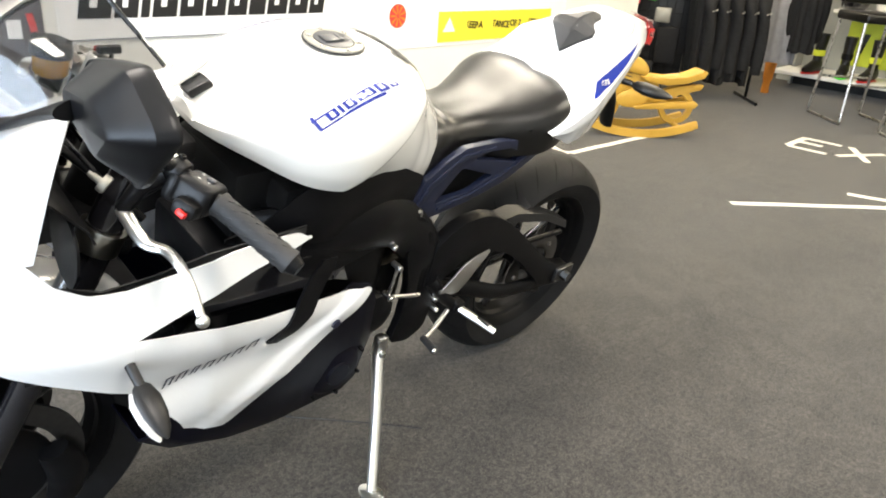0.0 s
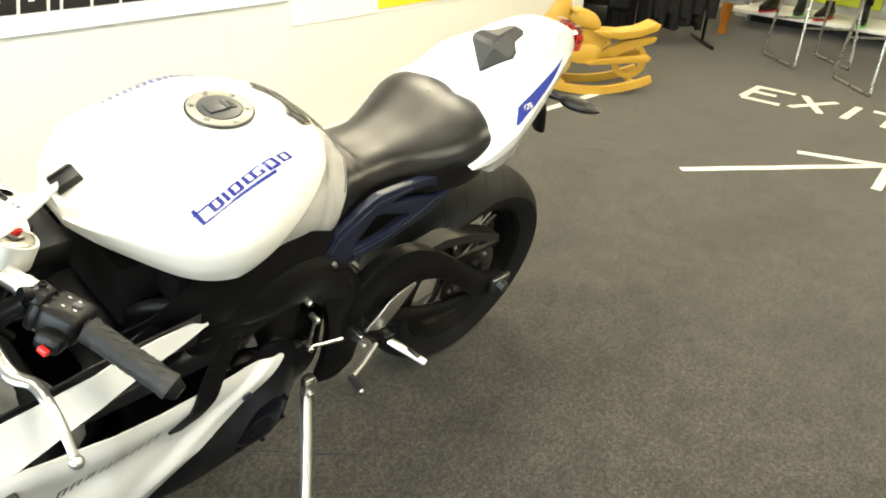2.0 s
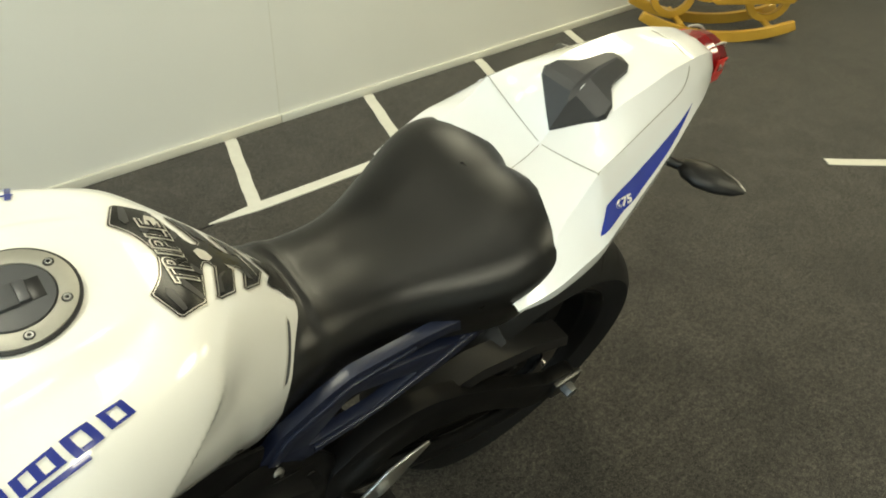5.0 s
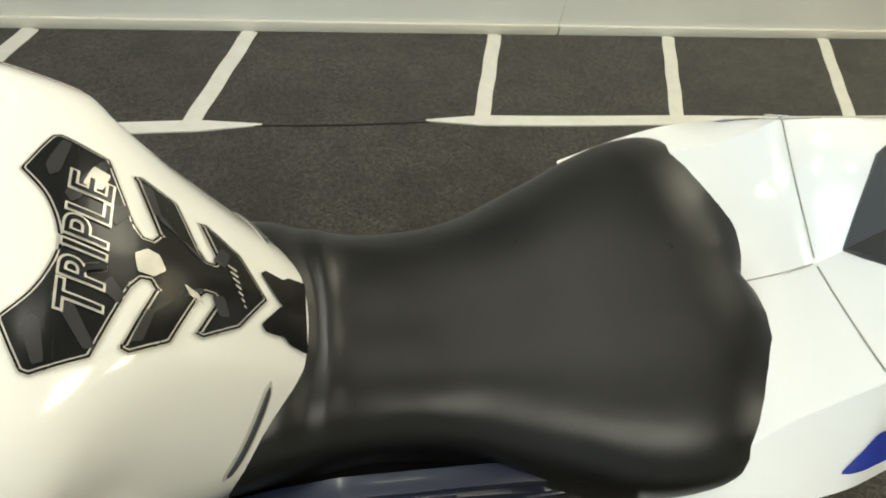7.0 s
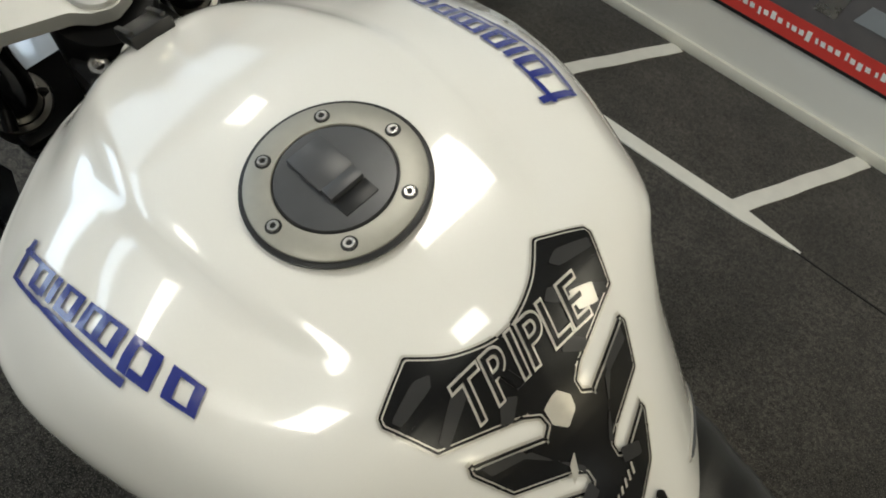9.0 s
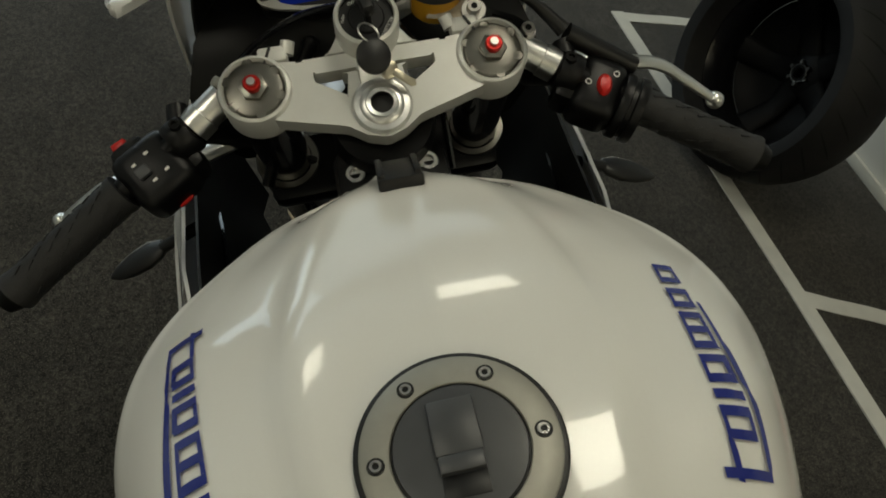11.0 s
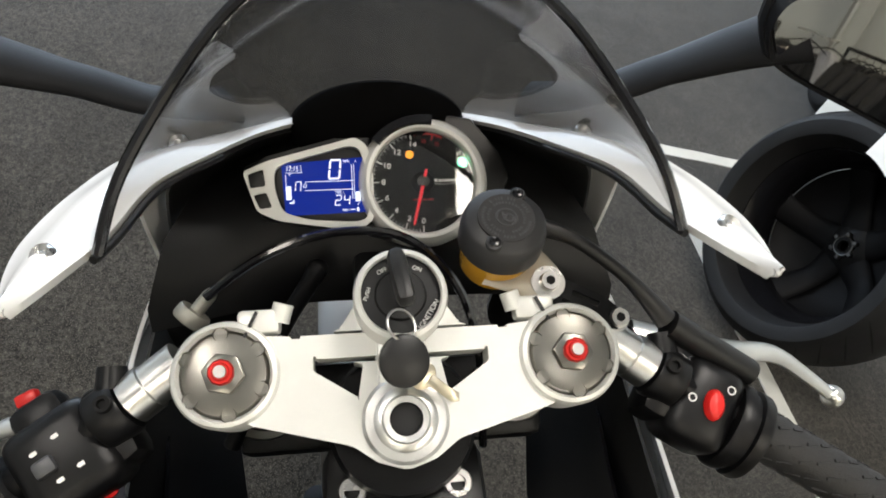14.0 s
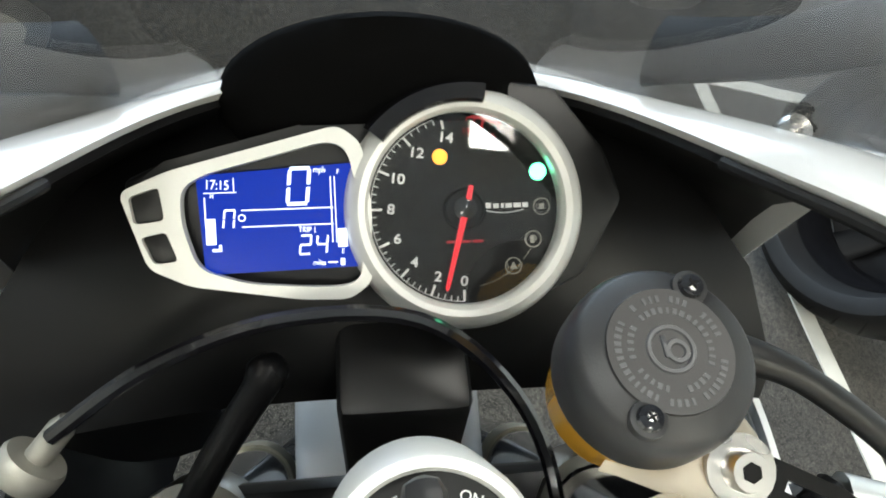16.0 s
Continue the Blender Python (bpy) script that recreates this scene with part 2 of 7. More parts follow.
def loft(rings, cap=True, closed=True):
    """Skin through rings of equal length."""
    bm = bmesh.new()
    vs = [[bm.verts.new(p) for p in r] for r in rings]
    n = len(rings[0])
    for a, b in zip(vs, vs[1:]):
        for i in range(n if closed else n - 1):
            j = (i + 1) % n
            bm.faces.new((a[i], a[j], b[j], b[i]))
    if cap and closed:
        bm.faces.new(vs[0][::-1])
        bm.faces.new(vs[-1])
    return bm


def curve_pts(pts, n):
    """n points along a smooth curve through pts."""
    pts = [Vector(p) for p in pts]
    out = []
    k = len(pts) - 1
    for i in range(n):
        f = i / (n - 1) * k
        j = min(int(f), k - 1)
        t = f - j
        p0, p1, p2, p3 = pts[max(j - 1, 0)], pts[j], pts[j + 1], pts[min(j + 2, k)]
        out.append(0.5 * ((2 * p1) + (p2 - p0) * t + (2 * p0 - 5 * p1 + 4 * p2 - p3) * t * t + (3 * p1 - p0 - 3 * p2 + p3) * t ** 3))
    return out


def tube(pts, r, seg=10, n=0, flat=1.0, up=(0, 0, 1)):
    """A round bar along pts; r is a number or one for each point; flat squeezes it across up."""
    if n:
        rr = r if not isinstance(r, (list, tuple)) else None
        if rr is None:
            r = list(np.interp(np.linspace(0, 1, n), np.linspace(0, 1, len(r)), r))
        pts = curve_pts(pts, n)
    pts = [Vector(p) for p in pts]
    rings = []
    for i, p in enumerate(pts):
        d = (pts[min(i + 1, len(pts) - 1)] - pts[max(i - 1, 0)]).normalized()
        a = d.cross(Vector(up))
        a = (a if a.length > 1e-4 else d.cross(Vector((0, 1, 0)))).normalized()
        b = a.cross(d).normalized()
        q = r[i] if isinstance(r, (list, tuple)) else r
        rings.append([p + a * (q * math.cos(t)) + b * (q * flat * math.sin(t)) for t in (2 * math.pi * k / seg for k in range(seg))])
    return loft(rings)


def lathe(profile, seg=32, m=None, cap=False):
    """Turns (radius, height) pairs about z."""
    rings = [[(max(r, 1e-5) * math.cos(a), max(r, 1e-5) * math.sin(a), h) for a in (2 * math.pi * k / seg for k in range(seg))] for r, h in profile]
    bm = loft(rings, cap=cap)
    if m is not None:
        bmesh.ops.transform(bm, matrix=m, verts=bm.verts)
    return bm


def plate(outline, h, m=None, bevel=0.0, seg=2):
    """A flat outline (x, y) raised to the height h, with eased edges."""
    bm = bmesh.new()
    lo = [bm.verts.new((x, y, 0)) for x, y in outline]
    hi = [bm.verts.new((x, y, h)) for x, y in outline]
    n = len(lo)
    bm.faces.new(lo[::-1])
    bm.faces.new(hi)
    for i in range(n):
        bm.faces.new((lo[i], lo[(i + 1) % n], hi[(i + 1) % n], hi[i]))
    if bevel:
        bmesh.ops.bevel(bm, geom=list(bm.edges), offset=bevel, segments=seg, profile=0.5, affect="EDGES", clamp_overlap=True)
    if m is not None:
        bmesh.ops.transform(bm, matrix=m, verts=bm.verts)
    return bm


def box(sx, sy, sz, m=None, bevel=0.0, seg=2):
    """A block with its base at z = 0."""
    return plate([(-sx / 2, -sy / 2), (sx / 2, -sy / 2), (sx / 2, sy / 2), (-sx / 2, sy / 2)], sz, m, bevel, seg)


def join(*bms):
    out = bms[0]
    for b in bms[1:]:
        me = bpy.data.meshes.new("tmp")
        b.to_mesh(me)
        b.free()
        out.from_mesh(me)
        bpy.data.meshes.remove(me)
    return out


def moved(bm, m):
    bmesh.ops.transform(bm, matrix=m, verts=bm.verts)
    return bm


def slab(rings, t):
    """A sheet through open rings, given the thickness t towards its back."""
    bm = loft(rings, cap=False, closed=False)
    bmesh.ops.recalc_face_normals(bm, faces=bm.faces)
    bmesh.ops.solidify(bm, geom=list(bm.faces), thickness=t)
    return bm


def basis(o, x, z):
    """A frame at o with its z along z and its x near x."""
    z = Vector(z).normalized()
    y = z.cross(Vector(x)).normalized()
    x = y.cross(z)
    return Matrix(((x.x, y.x, z.x, o[0]), (x.y, y.y, z.y, o[1]), (x.z, y.z, z.z, o[2]), (0, 0, 0, 1)))


def thing(name, label, category, m=None, group="", kind=""):
    ob = new(name)
    ob.empty_display_size = 0.05
    if m is not None:
        ob.matrix_world = m
    return tagged(ob, label, category, group, kind)


def text_mesh(body, size, m, material, name, parent, depth=0.0004, align="CENTER", bold=0.0):
    c = bpy.data.curves.new("txt", "FONT")
    c.offset = bold
    c.body, c.size, c.extrude, c.align_x, c.align_y = body, size, depth, align, "CENTER"
    tmp = bpy.data.objects.new("txt", c)
    scene.collection.objects.link(tmp)
    me = bpy.data.meshes.new_from_object(tmp)
    bpy.data.objects.remove(tmp)
    me.materials.clear()
    me.materials.append(material)
    ob = new(name, me)
    ob.parent = parent
    ob.matrix_basis = m
    return ob


def smooth_step(a, b, x):
    t = min(1, max(0, (x - a) / (b - a)))
    return t * t * (3 - 2 * t)


def keyed(xs, ys):
    """A smooth function through the pairs (x rising)."""
    xs, ys = list(xs), list(ys)

    def f(x):
        if x <= xs[0]:
            return ys[0]
        if x >= xs[-1]:
            return ys[-1]
        j = max(i for i in range(len(xs) - 1) if xs[i] <= x)
        sl = lambda k: (ys[min(k + 1, len(xs) - 1)] - ys[max(k - 1, 0)]) / (xs[min(k + 1, len(xs) - 1)] - xs[max(k - 1, 0)])
        h = xs[j + 1] - xs[j]
        t = (x - xs[j]) / h
        return ((1 + 2 * t) * (1 - t) ** 2 * ys[j] + t * (1 - t) ** 2 * h * sl(j) + t * t * (3 - 2 * t) * ys[j + 1] + t * t * (t - 1) * h * sl(j + 1))
    return f


# ---- room ----
XW, XE, YS, YN = -6.6, 5.6, -3.4, 4.4
WALL_Y = -1.047
part("floor", box(XE - XW + 0.4, YN - YS + 0.4, 0.1, pose((XE + XW) / 2, (YN + YS) / 2, -0.1)), CARPET, label="", smooth=False)
tagged(bpy.data.objects["floor"], "dark grey cut-pile carpet, lightly stained", "carpet", kind="structure")
tagged(part("ceiling", box(XE - XW + 0.4, YN - YS + 0.4, 0.1, pose((XE + XW) / 2, (YN + YS) / 2, CEIL)), CEILM, smooth=False), "plain off-white tiled ceiling", "ceiling", kind="structure")
tagged(part("wall_south", box(XE - XW + 0.4, 0.15, CEIL, pose((XE + XW) / 2, YS - 0.075, 0)), WALLP, smooth=False), "plain painted back wall of the shop", "wall", kind="structure")
tagged(part("wall_north", box(XE - XW + 0.4, 0.15, CEIL, pose((XE + XW) / 2, YN + 0.075, 0)), WALLP, smooth=False), "plain painted side wall of the shop", "wall", kind="structure")
tagged(part("wall_west", box(0.15, YN - YS, CEIL, pose(XW - 0.075, (YN + YS) / 2, 0)), GREYW, smooth=False), "grey painted wall behind the clothing display", "wall", kind="structure")
# shop front: piers, sill and lintel round a wide window
wy0, wy1, wz0, wz1 = -0.9, 3.6, 0.45, 2.35
east = join(box(0.2, wy0 - YS, CEIL, pose(XE + 0.1, (wy0 + YS) / 2, 0)), box(0.2, YN - wy1, CEIL, pose(XE + 0.1, (YN + wy1) / 2, 0)),
            box(0.2, wy1 - wy0, wz0, pose(XE + 0.1, (wy0 + wy1) / 2, 0)), box(0.2, wy1 - wy0, CEIL - wz1, pose(XE + 0.1, (wy0 + wy1) / 2, wz1)))
tagged(part("wall_east", east, WALLP, smooth=False), "white shop front wall with a wide window opening", "wall", kind="structure")
win = tagged(new("window_1"), "wide shop window in a white frame", "window", kind="structure")
for i in range(4):
    y = wy0 + (wy1 - wy0) * i / 3
    part("mullion", box(0.06, 0.06, wz1 - wz0, pose(XE + 0.08, min(max(y, wy0 + 0.03), wy1 - 0.03), wz0), 0.004), TRIMP, win)
for i in range(3):
    y = wy0 + (wy1 - wy0) * (i + 0.5) / 3
    p = part("pane", box(0.008, (wy1 - wy0) / 3 - 0.07, wz1 - wz0, pose(XE + 0.08, y, wz0)), PANE, win, smooth=False)
    p.visible_shadow = False
tagged(part("ground", box(160, 160, 0.05, pose(XE + 80.4, 0, -0.2)), make_mat("pale_forecourt", (0.3, 0.3, 0.29), 0.9, 0, 0.1, 2), smooth=False), "pale concrete forecourt outside the window", "ground", kind="structure")
area_light("window_light", XE - 0.02, (wy0 + wy1) / 2, (wz0 + wz1) / 2, wy1 - wy0, wz1 - wz0, 185, (0.66, 0.82, 1.0), (90, 0, 90))

# ceiling lights: rows of recessed panels
SPOT = (0.43, 0.77)
for lx, ly in [SPOT, (-3.4, -0.25), (-3.9, 2.1), (-0.95, -0.25), (-1.4, 2.1), (1.5, 0.3), (1.1, 2.3), (3.9, 0.3), (3.6, 2.3), (-4.9, -2.0), (2.9, -2.2)]:
    f = thing("ceiling_light", "recessed fluorescent ceiling panel, switched on", "light", pose(lx, ly, CEIL - 0.03), "ceiling lights")
    hx, hy = (0.14, 0.08) if (lx, ly) == SPOT else (0.59 if lx < 0 else 0.29, 0.29)
    fr = join(*(box(*d, pose(*o)) for d, o in (((2 * hx + 0.06, 0.03, 0.03), (0, hy + 0.015, 0)), ((2 * hx + 0.06, 0.03, 0.03), (0, -hy - 0.015, 0)), ((0.03, 2 * hy, 0.03), (hx + 0.015, 0, 0)), ((0.03, 2 * hy, 0.03), (-hx - 0.015, 0, 0)))))
    part("frame", fr, TRIMP, f, smooth=False)
    part("diffuser", box(2 * hx - 0.005, 2 * hy - 0.005, 0.006, pose(0, 0, 0.012)), FIXTURE, f, smooth=False)
    area_light("panel_light", lx, ly, CEIL - 0.035, 2 * hx - 0.02, 2 * hy - 0.02, 2.5 if (lx, ly) == SPOT else 27 if lx < 3 else 18, (1.0, 0.86, 0.57) if lx < -3 else (1.0, 0.92, 0.74) if lx < 0 else (1.0, 0.95, 0.86))

# the display partition beside the machine
PX0, PX1 = -3.35, 2.66
tagged(part("wall_partition", box(PX1 - PX0, 0.07, 2.3, pose((PX0 + PX1) / 2, WALL_Y - 0.035, 0), 0.003), WALLP, smooth=False), "white painted display partition, scuffed", "wall", kind="structure")
for x0, x1 in ((PX0, -0.303), (-0.299, PX1)):
    tagged(part("baseboard", box(x1 - x0, 0.012, 0.034, pose((x0 + x1) / 2, WALL_Y + 0.006, 0), 0.002), TRIMP), "narrow cream painted baseboard strip", "baseboard", kind="structure")
tagged(part("trim", box(0.0016, 0.002, 2.2, pose(-0.301, WALL_Y + 0.0005, 0.035)), TRIMP, smooth=False), "thin joint between two wall boards", "trim", kind="structure")


def tape_strip(name, x0, y0, x1, y1, w=0.045, taper0=0.0, taper1=0.0, z=0.0):
    """A strip of floor tape from end to end, a little wavy, pointed where it is torn."""
    a, b = Vector((x0, y0, 0)), Vector((x1, y1, 0))
    d = (b - a).normalized()
    s = Vector((-d.y, d.x, 0))
    ln = (b - a).length
    n = max(2, int(ln / 0.05))
    rows = []
    for i in range(n + 1):
        u = i / n
        p = a + (b - a) * u + s * (0.0015 * math.sin(u * 17 + x0 * 5))
        hw = w / 2
        if taper0 and u * ln < taper0:
            hw *= 0.12 + 0.88 * u * ln / taper0
        if taper1 and (1 - u) * ln < taper1:
            hw *= 0.12 + 0.88 * (1 - u) * ln / taper1
        zt = 0.0025 + z
        rows.append([p - s * hw, p - s * hw + Vector((0, 0, zt)), p + s * hw + Vector((0, 0, zt)), p + s * hw])
    return tagged(part(name, loft(rows), TAPE, smooth=False), "strip of white floor marking tape stuck on carpet", "tape", group="bay markings on the floor")


FY = -0.575
for wx, wy, fx in ((-0.075, WALL_Y + 0.012, 0.095), (-0.722, WALL_Y + 0.012, -0.535), (-1.376, WALL_Y + 0.012, -1.17), (-2.03, WALL_Y + 0.012, -1.80), (0.713, WALL_Y + 0.012, 0.892), (1.322, WALL_Y + 0.012, 1.515), (2.60, WALL_Y + 0.012, 2.635)):
    tape_strip("floor_tape", wx, wy, fx, FY + 0.02)
tape_strip("floor_tape", 0.25, FY, -1.83, FY + 0.055, taper0=0.16, z=0.0016)
tape_strip("floor_tape", 0.70, FY + 0.005, 2.66, FY + 0.025, taper0=0.16, z=0.0016)
tape_strip("floor_tape", -1.82, -0.50, -2.75, -0.43, z=0.0008)
# seam between two carpet lengths
tagged(part("carpet_seam", tube([(0.72, FY + 0.008, 0.001), (0.48, FY + 0.012, 0.0015), (0.24, FY + 0.004, 0.001)], 0.0025, 6, 12), BLACKP), "frayed dark seam between two carpet lengths", "seam", kind="structure")
tagged(part("carpet_seam", tube([(1.02, 0.30, 0.0005), (0.74, 0.62, 0.001), (0.66, 0.72, 0.0005)], 0.002, 6, 12), BLACKP), "short dark crease in the carpet", "seam", kind="structure")

EX0, EX1 = -3.30, -3.64
sign = thing("floor_lettering", "EXIT lettered in white floor tape on carpet", "floor sign")
for a in ((EX0, .235, EX1, .24), (EX0 + .02, .24, EX0 + .02, .48), (EX1 + .02, .24, EX1 + .02, .48), ((EX0 + EX1) / 2, .24, (EX0 + EX1) / 2, .40), (EX0, .54, EX1, .735), (EX0, .72, EX1, .535), (EX0, .855, EX1, .87), (EX1 + .02, .96, EX1 + .02, 1.20), (EX0, 1.08, EX1, 1.085)):
    o = tape_strip("tape_stroke", *a, z=0.0006 * (len(sign.children) % 4))
    o.parent = sign
    del o["label"], o["category"], o["group"]
arrow = thing("floor_arrow", "white tape arrow pointing to the exit", "floor sign")
for a in ((-1.745, .492, -2.60, 1.235), (-2.452, .835, -2.60, 1.24), (-2.20, 1.27, -2.61, 1.25)):
    o = tape_strip("tape_stroke", *a, z=0.0006 * len(arrow.children))
    o.parent = arrow
    del o["label"], o["category"], o["group"]

# ---- motorcycle ----
BIKE = pose(0.1468, 0.5088, 0, 0, 0, -2.575) @ pose(0, 0, 0, -14.55)
bike = thing("motorcycle", "white and black sports motorcycle leaning on its side stand", "motorcycle", BIKE)


def spline_section(ctrl, n):
    return curve_pts([(0, y, z) for y, z in ctrl], n)


def mirror_ring(half):
    """half: points from the middle of the top to the lower edge on the left."""
    return half + [Vector((p[0], -p[1], p[2])) for p in half[::-1] if p[1] > 1e-6]


# fuel tank
T_ZT = keyed((0.535, 0.56, 0.60, 0.64, 0.68, 0.74, 0.80, 0.88, 0.94, 0.99, 1.02, 1.045), (0.822, 0.852, 0.897, 0.931, 0.951, 0.961, 0.962, 0.953, 0.936, 0.9165, 0.9035, 0.885))
T_W = keyed((0.535, 0.56, 0.60, 0.64, 0.70, 0.76, 0.82, 0.87, 0.92, 0.96, 1.00, 1.03, 1.05), (0.094, 0.110, 0.132, 0.149, 0.170, 0.189, 0.205, 0.211, 0.202, 0.178, 0.131, 0.086, 0.040))
T_ZB = keyed((0.535, 0.60, 0.64, 0.70, 0.755, 0.82, 0.88, 0.94, 1.00, 1.05), (0.728, 0.730, 0.742, 0.770, 0.792, 0.798, 0.802, 0.815, 0.838, 0.855))


T_CROWN = keyed((0.68, 0.70, 0.725, 0.79, 0.86, 0.915, 0.96, 1.0), (0.040, 0.050, 0.067, 0.083, 0.092, 0.084, 0.075, 0.062))


def tank_half(x, n=64):
    zt, w, zb = T_ZT(x), T_W(x), T_ZB(x)
    h = zt - zb
    sh = smooth_step(0.60, 0.80, x)
    sf = smooth_step(0.78, 0.90, x) * smooth_step(1.04, 0.93, x)
    ctrl = [(0, zt), (0.42 * w, zt - 0.004 - 0.004 * sf), (0.74 * w, zt - 0.02 - 0.016 * sf - 0.03 * (1 - sh) * h), (0.93 * w, zt - 0.28 * h - 0.01 - 0.012 * sf), (w, zt - 0.55 * h), (0.985 * w, zt - 0.80 * h), (0.93 * w, zb)]
    pts = [Vector((x, p.y, p.z)) for p in spline_section(ctrl, n)]
    out = []
    for p in pts:
        y, z = p.y, p.z
        # the crown stands proud of the shoulders along a curved crease
        yr = T_CROWN(x)
        z -= 0.0055 * smooth_step(yr - 0.006, yr + 0.012, y) * smooth_step(yr + 0.075, yr + 0.02, y) * smooth_step(0.685, 0.75, x) * smooth_step(1.01, 0.92, x)
        # knee recess behind a slanting crease
        line = 0.885 - (z - 0.795) * 1.75
        y -= 0.018 * smooth_step(0.0, 0.030, line - x) * smooth_step(0.93, 0.86, z) * smooth_step(0.03, 0.09, y) * smooth_step(0.55, 0.66, x)
        # rounded stern: the flanks end further forward than the middle
        out.append(Vector((x + 0.032 * min(1.2, abs(y) / 0.10) ** 2 * smooth_step(0.70, 0.545, x), max(y, 0), z)))
    return out


xs = [1.05, 1.047, 1.04, 1.03] + [1.02 - 0.00625 * i for i in range(77)] + [0.537]
tank_bm = loft([mirror_ring(tank_half(x)) for x in xs])
from mathutils.bvhtree import BVHTree
tank_bm.normal_update()
TANK_BVH = BVHTree.FromBMesh(tank_bm)
tank = part("fuel_tank", tank_bm, PEARL, bike, "pearl white painted fuel tank", smooth=50)


def drop_on(x, y, lift, z0=1.2, tree=TANK_BVH):
    hit, nrm, _, _ = tree.ray_cast(Vector((x, y, z0)), Vector((0, 0, -1)))
    if hit is None:
        return None
    return hit + (nrm if nrm.z > 0 else -nrm) * lift


def scan_decal(poly, lift, step=0.0015, put=drop_on, cuts=(), k=14):
    """A thin skin over the shape poly, less the shapes in cuts, laid on the surface below."""
    bm = bmesh.new()
    x0, x1 = min(p[0] for p in poly), max(p[0] for p in poly)

    def spans(x):
        ev = []
        for pg, sgn in [(poly, 1)] + [(c, -1) for c in cuts]:
            ys = sorted(a[1] + (b[1] - a[1]) * (x - a[0]) / (b[0] - a[0]) for a, b in zip(pg, pg[1:] + pg[:1]) if (a[0] > x) != (b[0] > x))
            for i, y in enumerate(ys):
                ev.append((y, sgn * (1 if i % 2 == 0 else -1)))
        out, level, start = [], 0, None
        for y, s in sorted(ev):
            old = level
            level += s
            if old < 1 <= level:
                start = y
            elif old >= 1 > level and y - start > 0.0004:
                out.append((start, y))
        return out
    n = max(2, int((x1 - x0) / step))
    prev = None

    def lay(x, sp):
        row = []
        for y0, y1 in sp:
            pts = [put(x, y0 + (y1 - y0) * j / k, lift) for j in range(k + 1)]
            if all(p is not None for p in pts):
                row.append((y0, y1, [bm.verts.new(p) for p in pts]))
        return row
    for i in range(n):
        x = x0 + (x1 - x0) * (i + 0.5) / n
        row = lay(x, spans(x))
        nxt = row
        if prev and len(row) != len(prev):
            if len(row) > len(prev):
                prev = lay(x - (x1 - x0) / n, spans(x))
            else:
                row = lay(x, [q[:2] for q in prev])
        if prev:
            for a in prev:
                for b in row:
                    if min(a[1], b[1]) - max(a[0], b[0]) > 0 and abs(a[0] - b[0]) + abs(a[1] - b[1]) < 0.02:
                        for j in range(k):
                            bm.faces.new((a[2][j], a[2][j + 1], b[2][j + 1], b[2][j]))
        prev = nxt
    return bm


# filler cap: ring, lid, lift-up flap and screws
CAPM = basis((0.7930, 0.0054, 0.9630), (1, 0, 0.03), (0.03, 0.03, 1)) @ Matrix.Diagonal((0.795, 0.795, 1, 1))
cap = part("filler_cap", lathe([(0, 0.0005), (0.0665, 0.0005), (0.0665, 0.002), (0.064, 0.0028), (0, 0.0028)], 64), BLACKP, tank, "round flush filler cap, grey lid in a satin ring", m=CAPM)
part("ring", lathe([(0.0435, 0.002), (0.0435, 0.0040), (0.0442, 0.0046), (0.0615, 0.0046), (0.0628, 0.0038), (0.063, 0.002)], 72), CAPGREY, cap)
part("lid", lathe([(0, 0.0058), (0.036, 0.0058), (0.0415, 0.005), (0.0425, 0.003), (0.0425, 0.001)], 64), DARKGREY, cap)
part("flap", join(box(0.036, 0.030, 0.0036, pose(0.013, 0.001, 0.0055), 0.001), box(0.011, 0.028, 0.0052, pose(-0.0105, 0.001, 0.0045), 0.001)), DARKGREY, cap)
part("lock_slot", box(0.014, 0.028, 0.0012, pose(-0.0235, 0.001, 0.0052), 0.0004), BLACKP, cap)
for k in range(6):
    a = math.radians(30 + 60 * k)
    part("screw", lathe([(0.0021, 0.0030), (0.0022, 0.0058), (0.0038, 0.0058), (0.0042, 0.0050), (0.0042, 0.0040)], 16, pose(0.0525 * math.cos(a), 0.0525 * math.sin(a), 0)), STEEL, cap)
    part("screw_well", lathe([(0.0, 0.0048), (0.0020, 0.0048), (0.0041, 0.0049), (0.0056, 0.0049), (0.0058, 0.0046)], 16, pose(0.0525 * math.cos(a), 0.0525 * math.sin(a), 0)), BLACKP, cap)

# tank pad: a gel protector with fingers, a silver edge and a printed wordmark
def grow(poly, d):
    cx, cy = sum(p[0] for p in poly) / len(poly), sum(p[1] for p in poly) / len(poly)
    out = []
    n = len(poly)
    for i in range(n):
        a, b, c = (Vector(poly[j % n]) for j in (i - 1, i, i + 1))
        e0, e1 = (b - a).normalized(), (c - b).normalized()
        nn = Vector((e0.y + e1.y, -e0.x - e1.x))
        nn = nn.normalized() if nn.length > 1e-6 else Vector((e0.y, -e0.x))
        k = 1 / max(0.45, nn.dot(Vector((e0.y, -e0.x))))
        out.append(tuple(b + nn * d * k))
    return out


